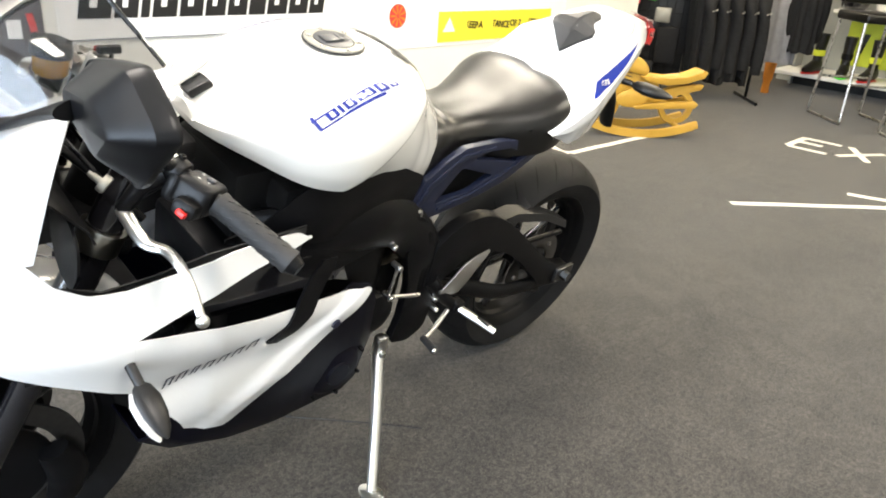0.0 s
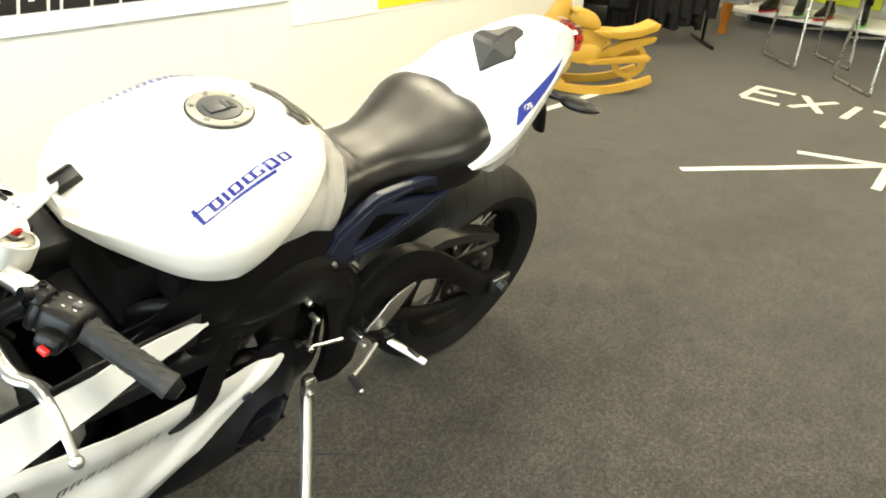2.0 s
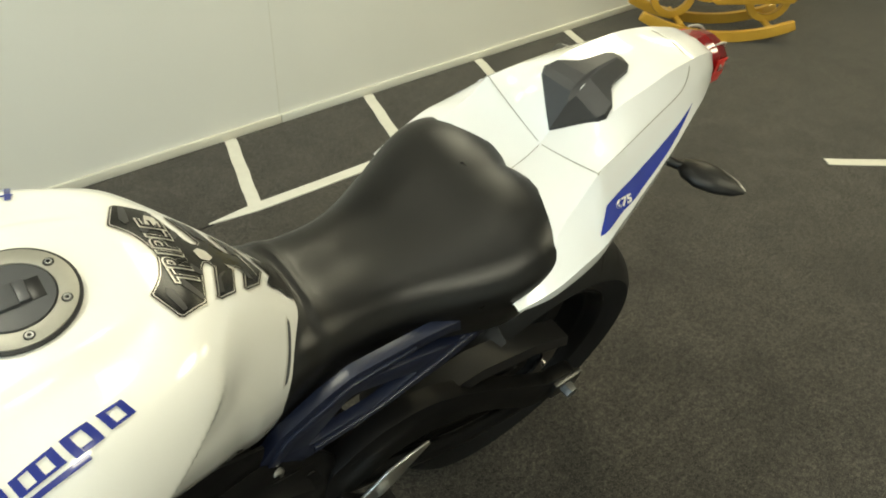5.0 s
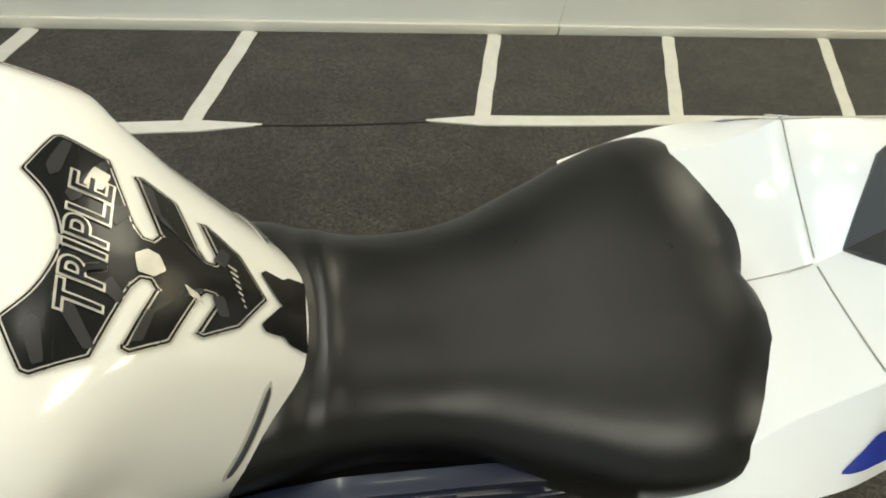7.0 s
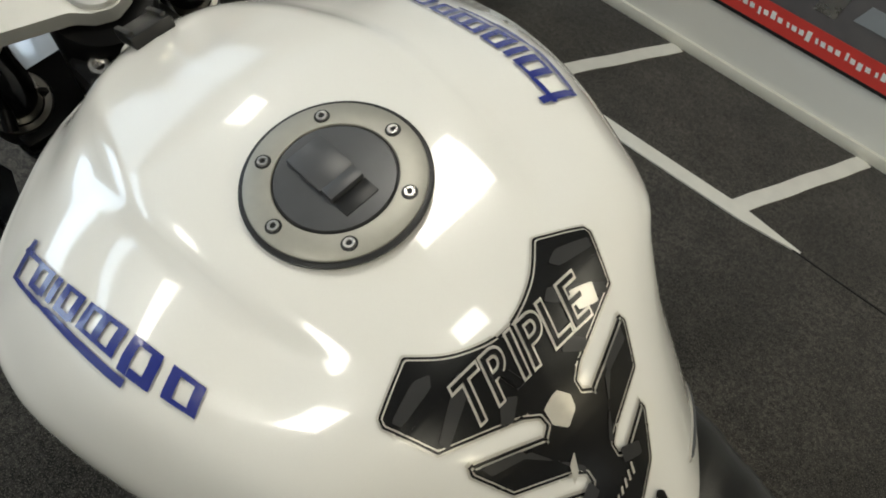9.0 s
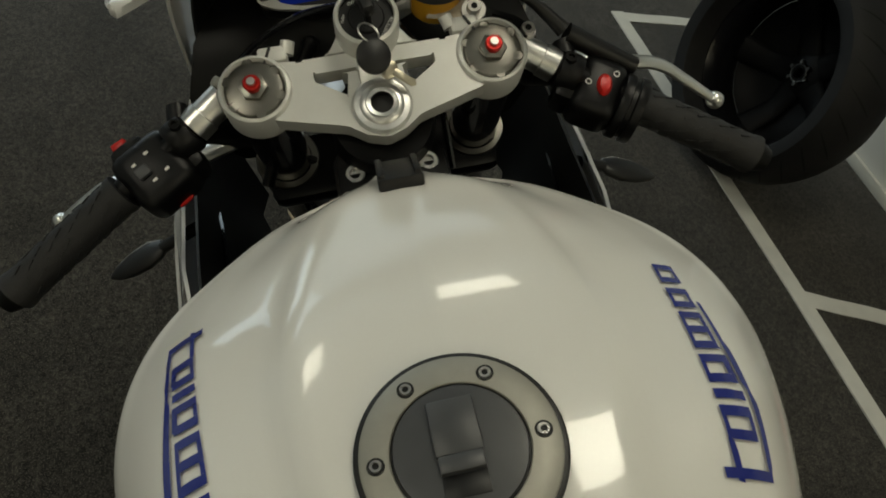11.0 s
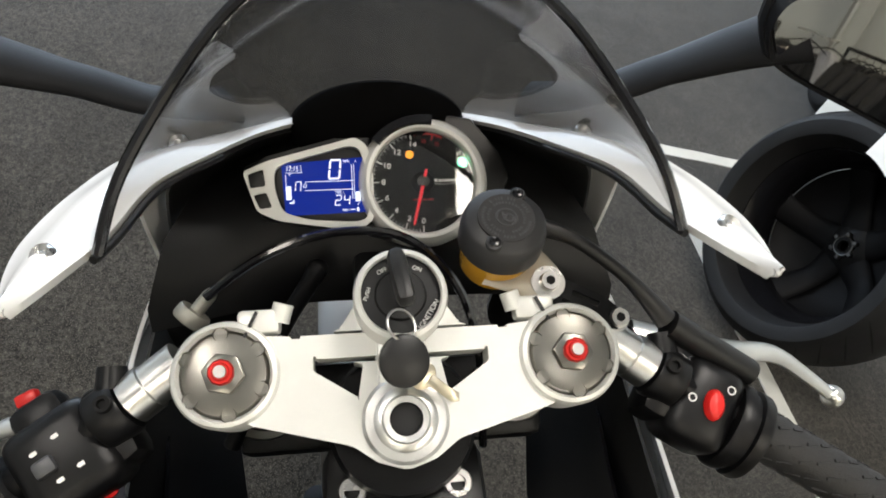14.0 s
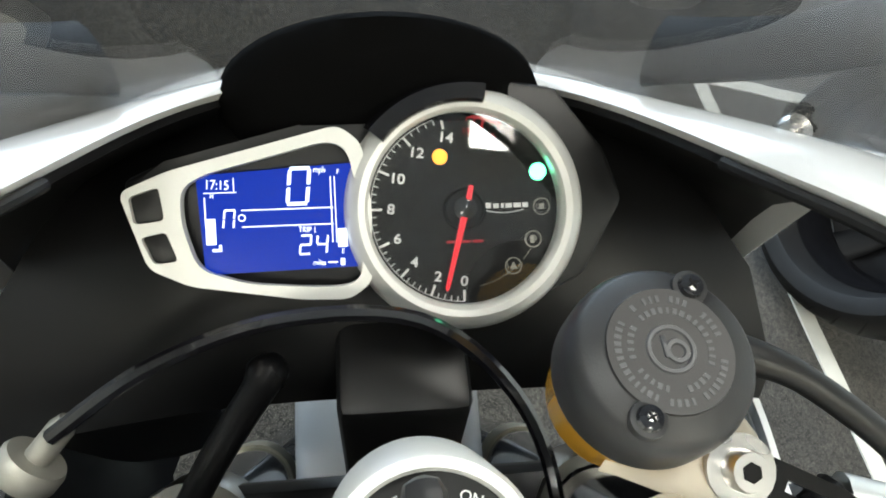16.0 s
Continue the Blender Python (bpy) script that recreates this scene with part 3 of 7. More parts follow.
side = [(0.698, 0.046), (0.686, 0.073), (0.682, 0.0745), (0.657, 0.063), (0.641, 0.021), (0.636, 0.0135), (0.631, 0.013), (0.628, 0.018), (0.643, 0.056), (0.640, 0.0575), (0.621, 0.047), (0.6075, 0.017), (0.603, 0.0105), (0.598, 0.0105), (0.596, 0.015), (0.607, 0.038), (0.604, 0.039), (0.584, 0.026)]
front = [tuple(q[:2]) for q in curve_pts([(0.698, -0.046, 0), (0.683, -0.027, 0), (0.675, 0.0, 0), (0.683, 0.027, 0), (0.698, 0.046, 0)], 25)]
band = front + side[1:] + [(0.567, 0.0)] + [(x, -y) for x, y in side[1:][::-1]]
if sum(a[0] * b[1] - b[0] * a[1] for a, b in zip(band, band[1:] + band[:1])) < 0:
    band = band[::-1]
pad = part("tank_pad", scan_decal(grow(band, 0.0016), 0.0009, 0.001), PADSIL, tank, "black domed tank pad with a silver edge and printed flag")
part("gel_edge", scan_decal(grow(band, 0.0004), 0.0013, 0.001), PADBLK, pad)
part("silver_line", scan_decal(grow(band, -0.0008), 0.0016, 0.001), PADSIL, pad)


def islands(bm):
    """the loose pieces of a bmesh, each as one of its own"""
    bm.verts.index_update()
    seen, out = set(), []
    for v0 in bm.verts:
        if v0.index in seen:
            continue
        seen.add(v0.index)
        stack, faces = [v0], {}
        while stack:
            for f in stack.pop().link_faces:
                faces[tuple(v.index for v in f.verts)] = f
                for w in f.verts:
                    if w.index not in seen:
                        seen.add(w.index)
                        stack.append(w)
        piece, made = bmesh.new(), {}
        for key, f in faces.items():
            for v in f.verts:
                if v.index not in made:
                    made[v.index] = piece.verts.new(v.co)
            piece.faces.new([made[k] for k in key])
        if faces:
            out.append(piece)
    return out


for piece in islands(scan_decal(grow(band, -0.0016), 0.0020, 0.001)):
    part("gel", piece, PADBLK, pad)
for sg in (1, -1):
    for poly in ([(0.672, 0.026), (0.668, 0.030), (0.655, 0.058), (0.660, 0.060), (0.676, 0.032)], [(0.684, 0.042), (0.679, 0.046), (0.676, 0.068), (0.681, 0.070), (0.687, 0.050)], [(0.629, 0.028), (0.632, 0.036), (0.612, 0.014), (0.606, 0.009), (0.604, 0.011)], [(0.640, 0.052), (0.634, 0.050), (0.628, 0.030), (0.632, 0.031)], [(0.650, 0.016), (0.655, 0.024), (0.646, 0.032), (0.643, 0.026)], [(0.600, 0.012), (0.596, 0.024), (0.590, 0.022), (0.593, 0.010)]):
        part("flag_band", scan_decal([(x, y * sg) for x, y in poly], 0.0025, 0.001), PADGREY, pad)
part("flag_patch", scan_decal([(0.640, -0.001), (0.638, 0.010), (0.630, 0.011), (0.624, 0.005), (0.628, -0.004), (0.634, -0.006)], 0.0027, 0.001), PADSIL, pad)
part("flag_patch", scan_decal([(0.615, 0.010), (0.612, 0.016), (0.604, 0.020), (0.607, 0.014)], 0.0027, 0.001), PADSIL, pad)
part("flag_patch", scan_decal([(0.668, -0.040), (0.664, -0.054), (0.655, -0.050), (0.658, -0.038)], 0.0027, 0.001), PADSIL, pad)
for k in range(7):
    part("script_bar", scan_decal([(0.592 - 0.0016 * k, -0.014 + 0.004 * k), (0.586 - 0.001 * k, -0.012 + 0.004 * k), (0.586 - 0.001 * k, -0.0105 + 0.004 * k), (0.592 - 0.0016 * k, -0.0125 + 0.004 * k)], 0.0027, 0.0008, k=3), PADSIL, pad)
part("tail_pad", scan_decal([(0.5575, 0.0), (0.571, 0.019), (0.568, 0.023), (0.556, 0.022), (0.552, 0.026), (0.5385, 0.028), (0.5385, -0.028), (0.552, -0.026), (0.556, -0.022), (0.568, -0.023), (0.571, -0.019)], 0.0020, 0.001), PADBLK, pad)


def on_tank_text(body, size, x, y, rz, material, name, lift, bold=0.0):
    ob = text_mesh(body, size, Matrix(), material, name, pad, bold=bold)
    me = ob.data
    mm = pose(x, y, 0, 0, 0, rz)
    sub = bmesh.new()
    sub.from_mesh(me)
    bmesh.ops.subdivide_edges(sub, edges=[e for e in sub.edges if e.calc_length() > 0.006], cuts=2)
    for v in sub.verts:
        p = mm @ Vector((v.co.x + 0.32 * v.co.y, v.co.y, 0))
        q = drop_on(p.x, p.y, lift + max(0, v.co.z))
        v.co = q if q is not None else p
    sub.to_mesh(me)
    sub.free()
    return ob


on_tank_text("TRIPLE", 0.0300, 0.6622, -0.001, -90, PADSIL, "pad_lettering", 0.0028, 0.0011)
on_tank_text("TRIPLE", 0.0300, 0.6622, -0.001, -90, PADBLK, "pad_lettering", 0.0034, -0.0002)

# tank badge: a plain row of blue blocks over a rule, on both flanks
def flank_badge(sg):
    A, U, Vv = Vector((0.916, 0.163, 0.888)), Vector((-0.178, -0.028, 0.048)), Vector((0.0, -0.021, 0.0185))
    if sg < 0:
        A, U, Vv = Vector((0.753, -0.142, 0.930)), Vector((0.157, -0.020, -0.026)), Vector((0.012, 0.021, 0.012))

    def patch(a0, b0, a1, b1, slant=0.0, k=4):
        g, bm = [], bmesh.new()
        for i in range(k + 1):
            row = []
            for j in range(k + 1):
                a, b = a0 + (a1 - a0) * i / k, b0 + (b1 - b0) * j / k
                p = A + U * (a + slant * b) + Vv * b
                q, nrm, _, _ = TANK_BVH.find_nearest(p)
                if nrm.z < 0:
                    nrm = -nrm
                row.append(bm.verts.new(q + nrm * 0.0018))
            g.append(row)
        for i in range(k):
            for j in range(k):
                bm.faces.new((g[i][j], g[i + 1][j], g[i + 1][j + 1], g[i][j + 1]))
        return part("badge_block", bm, DECAL, tank, "blue wordmark decal block")
    # a thin rule under a row of slanted bars
    patch(0.0, 0.0, 0.70, 0.10, k=24)
    cells = ((0.0, 0.30, ()), (0.125, 0.17, (0.20,)), (0.255, 0.17, ()), (0.315, 0.17, (0.395,)), (0.455, 0.17, (0.53, 0.605)), (0.665, 0.17, (0.745,)), (0.815, 0.17, (0.90,)))
    for k, (a0, lo, more) in enumerate(cells):
        hi = 1.0 if k == 0 else 0.74
        patch(a0, 0.0 if k == 0 else lo, a0 + 0.034, hi, -0.05)
        for a1 in more:
            patch(a1, 0.17, a1 + 0.034, 0.74, -0.05)
        if more:
            patch(a0 + 0.034, 0.17, more[-1], 0.27, -0.05)
            patch(a0 + 0.034, 0.64, more[-1], 0.74, -0.05)
    patch(-0.045, 0.64, 0.09, 0.76)


flank_badge(1)
flank_badge(-1)
# rubber buffer at the front of the tank, knee vents at the back
part("buffer", join(plate([(-0.020, -0.017), (0.019, -0.016), (0.019, 0.016), (-0.020, 0.017)], 0.010, None, 0.002), box(0.034, 0.005, 0.0130, pose(0, 0.0135, 0), 0.0015), box(0.034, 0.005, 0.0130, pose(0, -0.0135, 0), 0.0015)), BLACKP, tank, "black rubber buffer", m=basis((1.027, 0.0, 0.8985), (0.88, 0, -0.45), (0.45, 0, 0.88)))


def slot_on_tank(sg, half_len, half_wid, lift):
    """a rounded slot laid over the tank's curved back corner"""
    p0, n0, _, _ = TANK_BVH.find_nearest(Vector((0.578, 0.084 * sg, 0.823)))
    if n0.y * sg < 0:
        n0 = -n0
    along = Vector((0.040, 0.037 * sg, -0.042))
    along = (along - n0 * along.dot(n0)).normalized()
    across = n0.cross(along)
    bm = bmesh.new()
    rows = []
    for k in range(15):
        u = -1 + 2 * k / 14
        w = half_wid * math.sqrt(max(0.02, 1 - abs(u) ** 6))
        row = []
        for j in range(5):
            q, nq, _, _ = TANK_BVH.find_nearest(p0 + along * (u * half_len) + across * (w * (j - 2) / 2))
            if nq.dot(n0) < 0:
                nq = -nq
            row.append(bm.verts.new(q + nq * lift * (0.15 if j in (0, 4) or k in (0, 14) else 1.0)))
        rows.append(row)
    for r0, r1 in zip(rows, rows[1:]):
        for j in range(4):
            bm.faces.new((r0[j], r1[j], r1[j + 1], r0[j + 1]))
    bmesh.ops.recalc_face_normals(bm, faces=bm.faces)
    return bm


for sg in (1, -1):
    vent = part("vent_slot", slot_on_tank(sg, 0.040, 0.0052, 0.0010), PADSIL, tank)
    part("vent_mesh", slot_on_tank(sg, 0.0375, 0.0036, 0.0018), DARKGREY, vent)

# seat
S_Z = keyed((0.168, 0.19, 0.215, 0.25, 0.30, 0.36, 0.43, 0.49, 0.512, 0.522, 0.532, 0.542, 0.552, 0.565, 0.59), (0.850, 0.866, 0.870, 0.866, 0.850, 0.832, 0.818, 0.815, 0.816, 0.819, 0.817, 0.821, 0.820, 0.815, 0.808))
S_W = keyed((0.166, 0.180, 0.205, 0.24, 0.29, 0.35, 0.42, 0.50, 0.56, 0.60), (0.100, 0.124, 0.144, 0.156, 0.152, 0.128, 0.100, 0.094, 0.108, 0.114))
S_B = keyed((0.168, 0.25, 0.35, 0.45, 0.60), (0.80, 0.755, 0.735, 0.725, 0.715))


def seat_half(x, n=18):
    zt, w, zb = S_Z(x), S_W(x), S_B(x)
    h = zt - zb
    ctrl = [(0, zt), (0.4 * w, zt + 0.001), (0.75 * w, zt - 0.006), (0.94 * w, zt - 0.022), (w, zt - 0.42 * h), (0.99 * w, zt - 0.7 * h), (0.95 * w, zb)]
    pts = []
    for p in spline_section(ctrl, n):
        # notch in the middle of the rear edge
        dx = 0.0 if x > 0.24 else 0.016 * math.exp(-(p.y / 0.018) ** 2) * smooth_step(0.24, 0.168, x)
        # front edge wraps round the tank
        fx = 0.045 * smooth_step(0.50, 0.60, x) * smooth_step(0.02, 0.09, p.y) - 0.03 * smooth_step(0.52, 0.60, x) * (1 - smooth_step(0.0, 0.06, p.y))
        pts.append(Vector((x + dx + fx, p.y, p.z)))
    return pts


sx = [0.168, 0.1695, 0.173, 0.178, 0.185, 0.194, 0.205, 0.216] + [0.228 + 0.0125 * i for i in range(22)] + [0.500 + 0.005 * i for i in range(20)] + [0.6]
seat_bm = loft([mirror_ring([Vector((p.x, p.y * (0.9 if x <= 0.168 else 1), p.z - (0.012 if x <= 0.168 else 0.005 if x < 0.171 else 0.0))) for p in seat_half(x)]) for x in sx])
for v in seat_bm.verts:
    v.co.y -= 0.006 * smooth_step(0.34, 0.22, v.co.x)
seat = part("seat", seat_bm, VINYL, bike, "black vinyl rider seat, slightly creased", smooth=60)

# tail: facets that meet in creases, the cover dished towards the rider
TAIL_X = (-0.178, -0.165, -0.14, -0.09, -0.045, 0.0, 0.05, 0.086, 0.11, 0.132, 0.15, 0.166, 0.185, 0.21, 0.25, 0.30)
TAIL_ROWS = (
    "0.940 0.018 0.938 0.026 0.926 0.030 0.920 0.028 0.916 0.022 0.912", "0.963 0.022 0.960 0.033 0.945 0.037 0.935 0.035 0.924 0.028 0.914",
    "0.984 0.030 0.981 0.044 0.962 0.050 0.946 0.048 0.930 0.038 0.911", "0.996 0.038 0.993 0.056 0.974 0.074 0.945 0.075 0.920 0.067 0.899",
    "1.000 0.045 0.997 0.067 0.972 0.092 0.939 0.093 0.914 0.083 0.878", "0.999 0.050 0.996 0.076 0.968 0.110 0.925 0.111 0.900 0.099 0.848",
    "0.991 0.055 0.987 0.086 0.960 0.127 0.905 0.128 0.874 0.114 0.808", "0.983 0.057 0.980 0.093 0.952 0.138 0.890 0.139 0.856 0.124 0.778",
    "0.966 0.057 0.969 0.098 0.946 0.146 0.880 0.147 0.846 0.131 0.768", "0.922 0.056 0.952 0.102 0.941 0.152 0.870 0.153 0.842 0.137 0.768",
    "0.886 0.054 0.918 0.105 0.936 0.158 0.864 0.159 0.839 0.142 0.768", "0.874 0.050 0.892 0.108 0.930 0.163 0.858 0.164 0.833 0.147 0.766",
    "0.864 0.050 0.873 0.112 0.902 0.166 0.850 0.167 0.825 0.149 0.764", "0.852 0.050 0.858 0.118 0.878 0.168 0.842 0.169 0.817 0.151 0.760",
    "0.822 0.055 0.826 0.135 0.838 0.168 0.820 0.168 0.802 0.152 0.776", "0.792 0.080 0.794 0.150 0.799 0.160 0.798 0.161 0.7965 0.158 0.795")
TAIL_F = [keyed(TAIL_X, [float(r.split()[k]) for r in TAIL_ROWS]) for k in range(11)]


def tail_half(x, n=4):
    v = [f(x) for f in TAIL_F]
    ctrl = [(0, v[0])] + [(v[2 * k + 1], v[2 * k + 2]) for k in range(5)]
    pts = []
    for (y0, z0), (y1, z1) in zip(ctrl, ctrl[1:]):
        pts += [Vector((x, y0 + (y1 - y0) * i / n, z0 + (z1 - z0) * i / n)) for i in range(n)]
    return pts + [Vector((x, *ctrl[-1]))]


lx = [-0.178, -0.176, -0.172] + [-0.165 + 0.00775 * i for i in range(61)]
tail_bm = loft([mirror_ring(tail_half(x)) for x in lx])
tail_bm.normal_update()
TAIL_BVH = BVHTree.FromBMesh(tail_bm)
tail = part("tail_fairing", tail_bm, WHITE, bike, "white tail fairing with a covered pillion seat", smooth=24)


def drop_tail(x, y, lift):
    return drop_on(x, y, lift, 1.3, TAIL_BVH)


# pillion cover seam, grip pad and stripe
half = [(0.138, 0.0), (0.136, 0.012), (0.124, 0.054), (0.116, 0.058), (0.103, 0.052), (0.086, 0.030), (0.078, 0.026), (0.048, 0.020), (0.040, 0.014), (0.038, 0.0)]
pad_out = [tuple(q[:2]) for q in half] + [(x, -y) for x, y in half[1:-1][::-1]]
pr = []
for k, lift in ((1.03, -0.004), (1.0, 0.003), (0.975, 0.0062)):
    pr.append([drop_tail(0.092 + (x - 0.092) * k, y * k, lift) for x, y in pad_out])
spine = [drop_tail(min(max(0.092 + (x - 0.092) * 0.80, 0.052), 0.122), y * 0.03, 0.0) for x, y in pad_out]
pr.append([q.lerp(s, 0.93) + Vector((0, 0, 0.0095)) for q, s in zip(pr[-1], spine)])
part("grip_pad", loft(pr), CAPPL, tail, "black moulded grip pad on the pillion cover", smooth=12)
for y in (1, -1):
    pts = [drop_tail(x, y * w, 0.0003) for x, w in ((0.1495, 0.004), (0.156, 0.05), (0.164, 0.104), (0.162, 0.1065), (0.10, 0.0955), (0.05, 0.0855), (0.0, 0.075), (-0.03, 0.066), (-0.052, 0.050), (-0.062, 0.028), (-0.065, 0.002))]
    part("cover_seam", tube([p for p in pts if p], 0.0007, 6, 60), CAPGREY, tail)
part("seam_line", tube([p for p in (drop_tail(x, 0.0, 0.0003) for x in (0.150, 0.165, 0.18, 0.195)) if p], 0.0007, 6, 12), CAPGREY, tail)


def tail_side(x, z, lift, sg=1):
    hit, nrm, _, _ = TAIL_BVH.ray_cast(Vector((x, 0.5 * sg, z)), Vector((0, -sg, 0)))
    if hit is None:
        return None
    if lift is None:
        return nrm if nrm.y * sg > 0 else -nrm
    return hit + (nrm if nrm.y * sg > 0 else -nrm) * lift


STRIPE = [(0.177, 0.866), (0.161, 0.897), (0.10, 0.914), (0.03, 0.934), (-0.05, 0.955), (0.03, 0.919), (0.10, 0.891)]
for sg in (1, -1):
    st = part("stripe", scan_decal(STRIPE, 0.0008, 0.002, lambda x, z, l, s=sg: tail_side(x, z, l, s)), BLUESTRIPE, tail, "blue tapering stripe decal")
    p = tail_side(0.130, 0.8925, 0.0038, sg)
    if p:
        m = basis(p, (-1 * sg, 0, 0.24 * sg), tail_side(0.130, 0.8925, None, sg)) @ Matrix(((1.25, 0.25, 0, 0), (0, 1, 0, 0), (0, 0, 1, 0), (0, 0, 0, 1)))
        text_mesh("675", 0.0155, m, WHITE, "stripe_number", st, bold=0.0005)

lamp_rings = []
for x, w, z0, z1 in ((-0.130, 0.038, 0.922, 0.984), (-0.158, 0.043, 0.918, 0.988), (-0.182, 0.040, 0.918, 0.984), (-0.202, 0.028, 0.922, 0.972), (-0.212, 0.012, 0.930, 0.958)):
    lamp_rings.append([(x, w * math.cos(a) * (1 if abs(math.cos(a)) < 0.7 else 1.05), (z0 + z1) / 2 + (z1 - z0) / 2 * math.sin(a)) for a in (2 * math.pi * k / 20 for k in range(20))])
lamp = part("tail_lamp", loft(lamp_rings), TAILRED, bike, "red tail lamp lens", smooth=14)
for sg in (1, -1):
    # silver lines laid on as the bright edge highlights of the lens
    part("lens_highlight", tube([(-0.150, 0.026 * sg, 0.988), (-0.180, 0.024 * sg, 0.983), (-0.203, 0.016 * sg, 0.967)], [0.0015, 0.0022, 0.0012], 8, 12), PADSIL, lamp)
    part("lens_shade", slab([[Vector((x, y * sg, z)) for y, z in ((y0, z0), (y0 + 0.003, z0 - 0.020), (y0 + 0.002, z0 - 0.040))] for x, y0, z0 in ((-0.148, 0.0425, 0.972), (-0.172, 0.0405, 0.970), (-0.194, 0.034, 0.962))], 0.001), REDPL, lamp)


def indicator(root, tip, name, lens, drop=0.0, wide=1.0):
    """A stalk with a pointed flat body and a lens on its face."""
    root, tip = Vector(root), Vector(tip)
    d = (tip - root).normalized()
    L = (tip - root).length
    ob = part(name, tube([root, root + d * L * 0.4], [0.008, 0.007], 12), BLACKP, bike, "black turn indicator on a short stalk")
    a = root + d * L * 0.36
    f = tube([a + d * (L * 0.64 * u) for u in (0, 0.08, 0.3, 0.6, 0.85, 1.0)], [q * wide for q in (0.008, 0.020, 0.029, 0.027, 0.017, 0.004)], 20, flat=0.50)
    part("body", f, BLACKP, ob)
    off = Vector((lens, 0, drop))
    part("lens", tube([a + off + d * (L * 0.64 * u) for u in (0.1, 0.3, 0.6, 0.85, 0.98)], [q * wide for q in (0.014, 0.0245, 0.0230, 0.014, 0.003)], 18, flat=0.50), CLEARLENS, ob)
    return ob


indicator((-0.02, 0.060, 0.862), (-0.095, 0.197, 0.862), "rear_indicator", -0.006)
indicator((-0.02, -0.060, 0.862), (-0.095, -0.197, 0.862), "rear_indicator", -0.006)
indicator((1.233, 0.225, 0.640), (1.226, 0.345, 0.585), "front_indicator", 0.009, -0.004, 0.64)
indicator((1.233, -0.225, 0.640), (1.226, -0.345, 0.585), "front_indicator", 0.009, -0.004, 0.64)
part("tail_bracket", tube([(0.06, 0, 0.87), (-0.04, 0, 0.85), (-0.14, 0, 0.78), (-0.2, 0, 0.68)], [0.05, 0.045, 0.03, 0.02], 12, 14, 0.5), BLACKP, bike, "black number plate hanger under the tail")

# wheels
def motorcycle_wheel(name, parent, m, r_tyre, width, spokes, label):
    w = part(name, lathe([(0.165 + 0.045, -width * 0.36), (0.218, -width * 0.39), (0.222, -width * 0.37), (0.212, -width * 0.30), (0.196, -width * 0.22), (0.190, 0), (0.196, width * 0.22), (0.212, width * 0.30), (0.222, width * 0.37), (0.218, width * 0.39), (0.210, width * 0.36), (0.199, width * 0.2), (0.183, 0), (0.199, -width * 0.2), (0.210, -width * 0.36)], 64), CASTK, parent, label, m=m)
    pr = []
    for k in range(21):
        a = -1.18 + 2.36 * k / 20
        pr.append((r_tyre - width * 0.50 * (1 - math.cos(a)) * 0.80, width * 0.5 * math.sin(a) / math.sin(1.18)))
    pr = [(0.217, -width * 0.37), (0.245, -width * 0.46)] + pr + [(0.245, width * 0.46), (0.217, width * 0.37)]
    part("tyre", lathe(pr, 96), RUBBER, w, "worn black sport tyre")
    hub = lathe([(0.0, -0.06), (0.026, -0.06), (0.034, -0.045), (0.036, 0.045), (0.026, 0.06), (0, 0.06)], 32)
    part("hub", hub, BLACKM, w)
    for k in range(spokes):
        a = 2 * math.pi * k / spokes
        part("spoke", moved(tube([(0.03, 0, 0), (0.11, 0.006, 0.005), (0.195, 0.0, 0.0)], [0.017, 0.012, 0.017], 10, 8, 0.8), pose(0, 0, 0, 0, 0, math.degrees(a))), BLACKG, w)
    # tread grooves: short flat slots across the shoulders, groove shade put in their black
    for sg in (1, -1):
        bm = bmesh.new()
        for k in range(26):
            a0 = 2 * math.pi * k / 26 + (0.12 if sg > 0 else 0)
            for q in range(5):
                u0, u1 = q / 5, (q + 1) / 5
                vv = []
                for u, e in ((u0, -1), (u1, -1), (u1, 1), (u0, 1)):
                    ph = (0.22 + 0.72 * u) * sg
                    rr = r_tyre - width * 0.40 * (1 - math.cos(ph)) + 0.0006
                    aa = a0 + 0.16 * u + e * 0.0085 * math.sin(math.pi * min(max(u, 0.08), 0.92))
                    vv.append(bm.verts.new((rr * math.cos(aa), rr * math.sin(aa), width * 0.5 * math.sin(ph) / math.sin(1.18))))
                bm.faces.new(vv)
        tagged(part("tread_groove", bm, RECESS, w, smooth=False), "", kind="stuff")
    return w


RW = motorcycle_wheel("rear_wheel", bike, basis((0.026, 0, 0.308), (1, 0, 0), (0, 1, 0)), 0.310, 0.18, 5, "black cast rear wheel")
part("sprocket", lathe([(0.055, 0.068), (0.098, 0.068), (0.104, 0.0705), (0.098, 0.073), (0.055, 0.073), (0.055, 0.068)], 60), DISCST, RW)
part("brake_disc", lathe([(0.06, -0.068), (0.11, -0.068), (0.11, -0.072), (0.06, -0.072), (0.06, -0.068)], 48), DISCST, RW)
for k in range(5):
    a = 2 * math.pi * k / 5 + 0.3
    part("nut", lathe([(0, 0.078), (0.006, 0.078), (0.0065, 0.072), (0.0065, 0.066)], 6, pose(0.075 * math.cos(a), 0.075 * math.sin(a), 0)), STEEL, RW)
FW = motorcycle_wheel("front_wheel", bike, basis((1.385, 0, 0.302), (1, 0, 0), (0, 1, 0)), 0.302, 0.122, 5, "black cast front wheel")
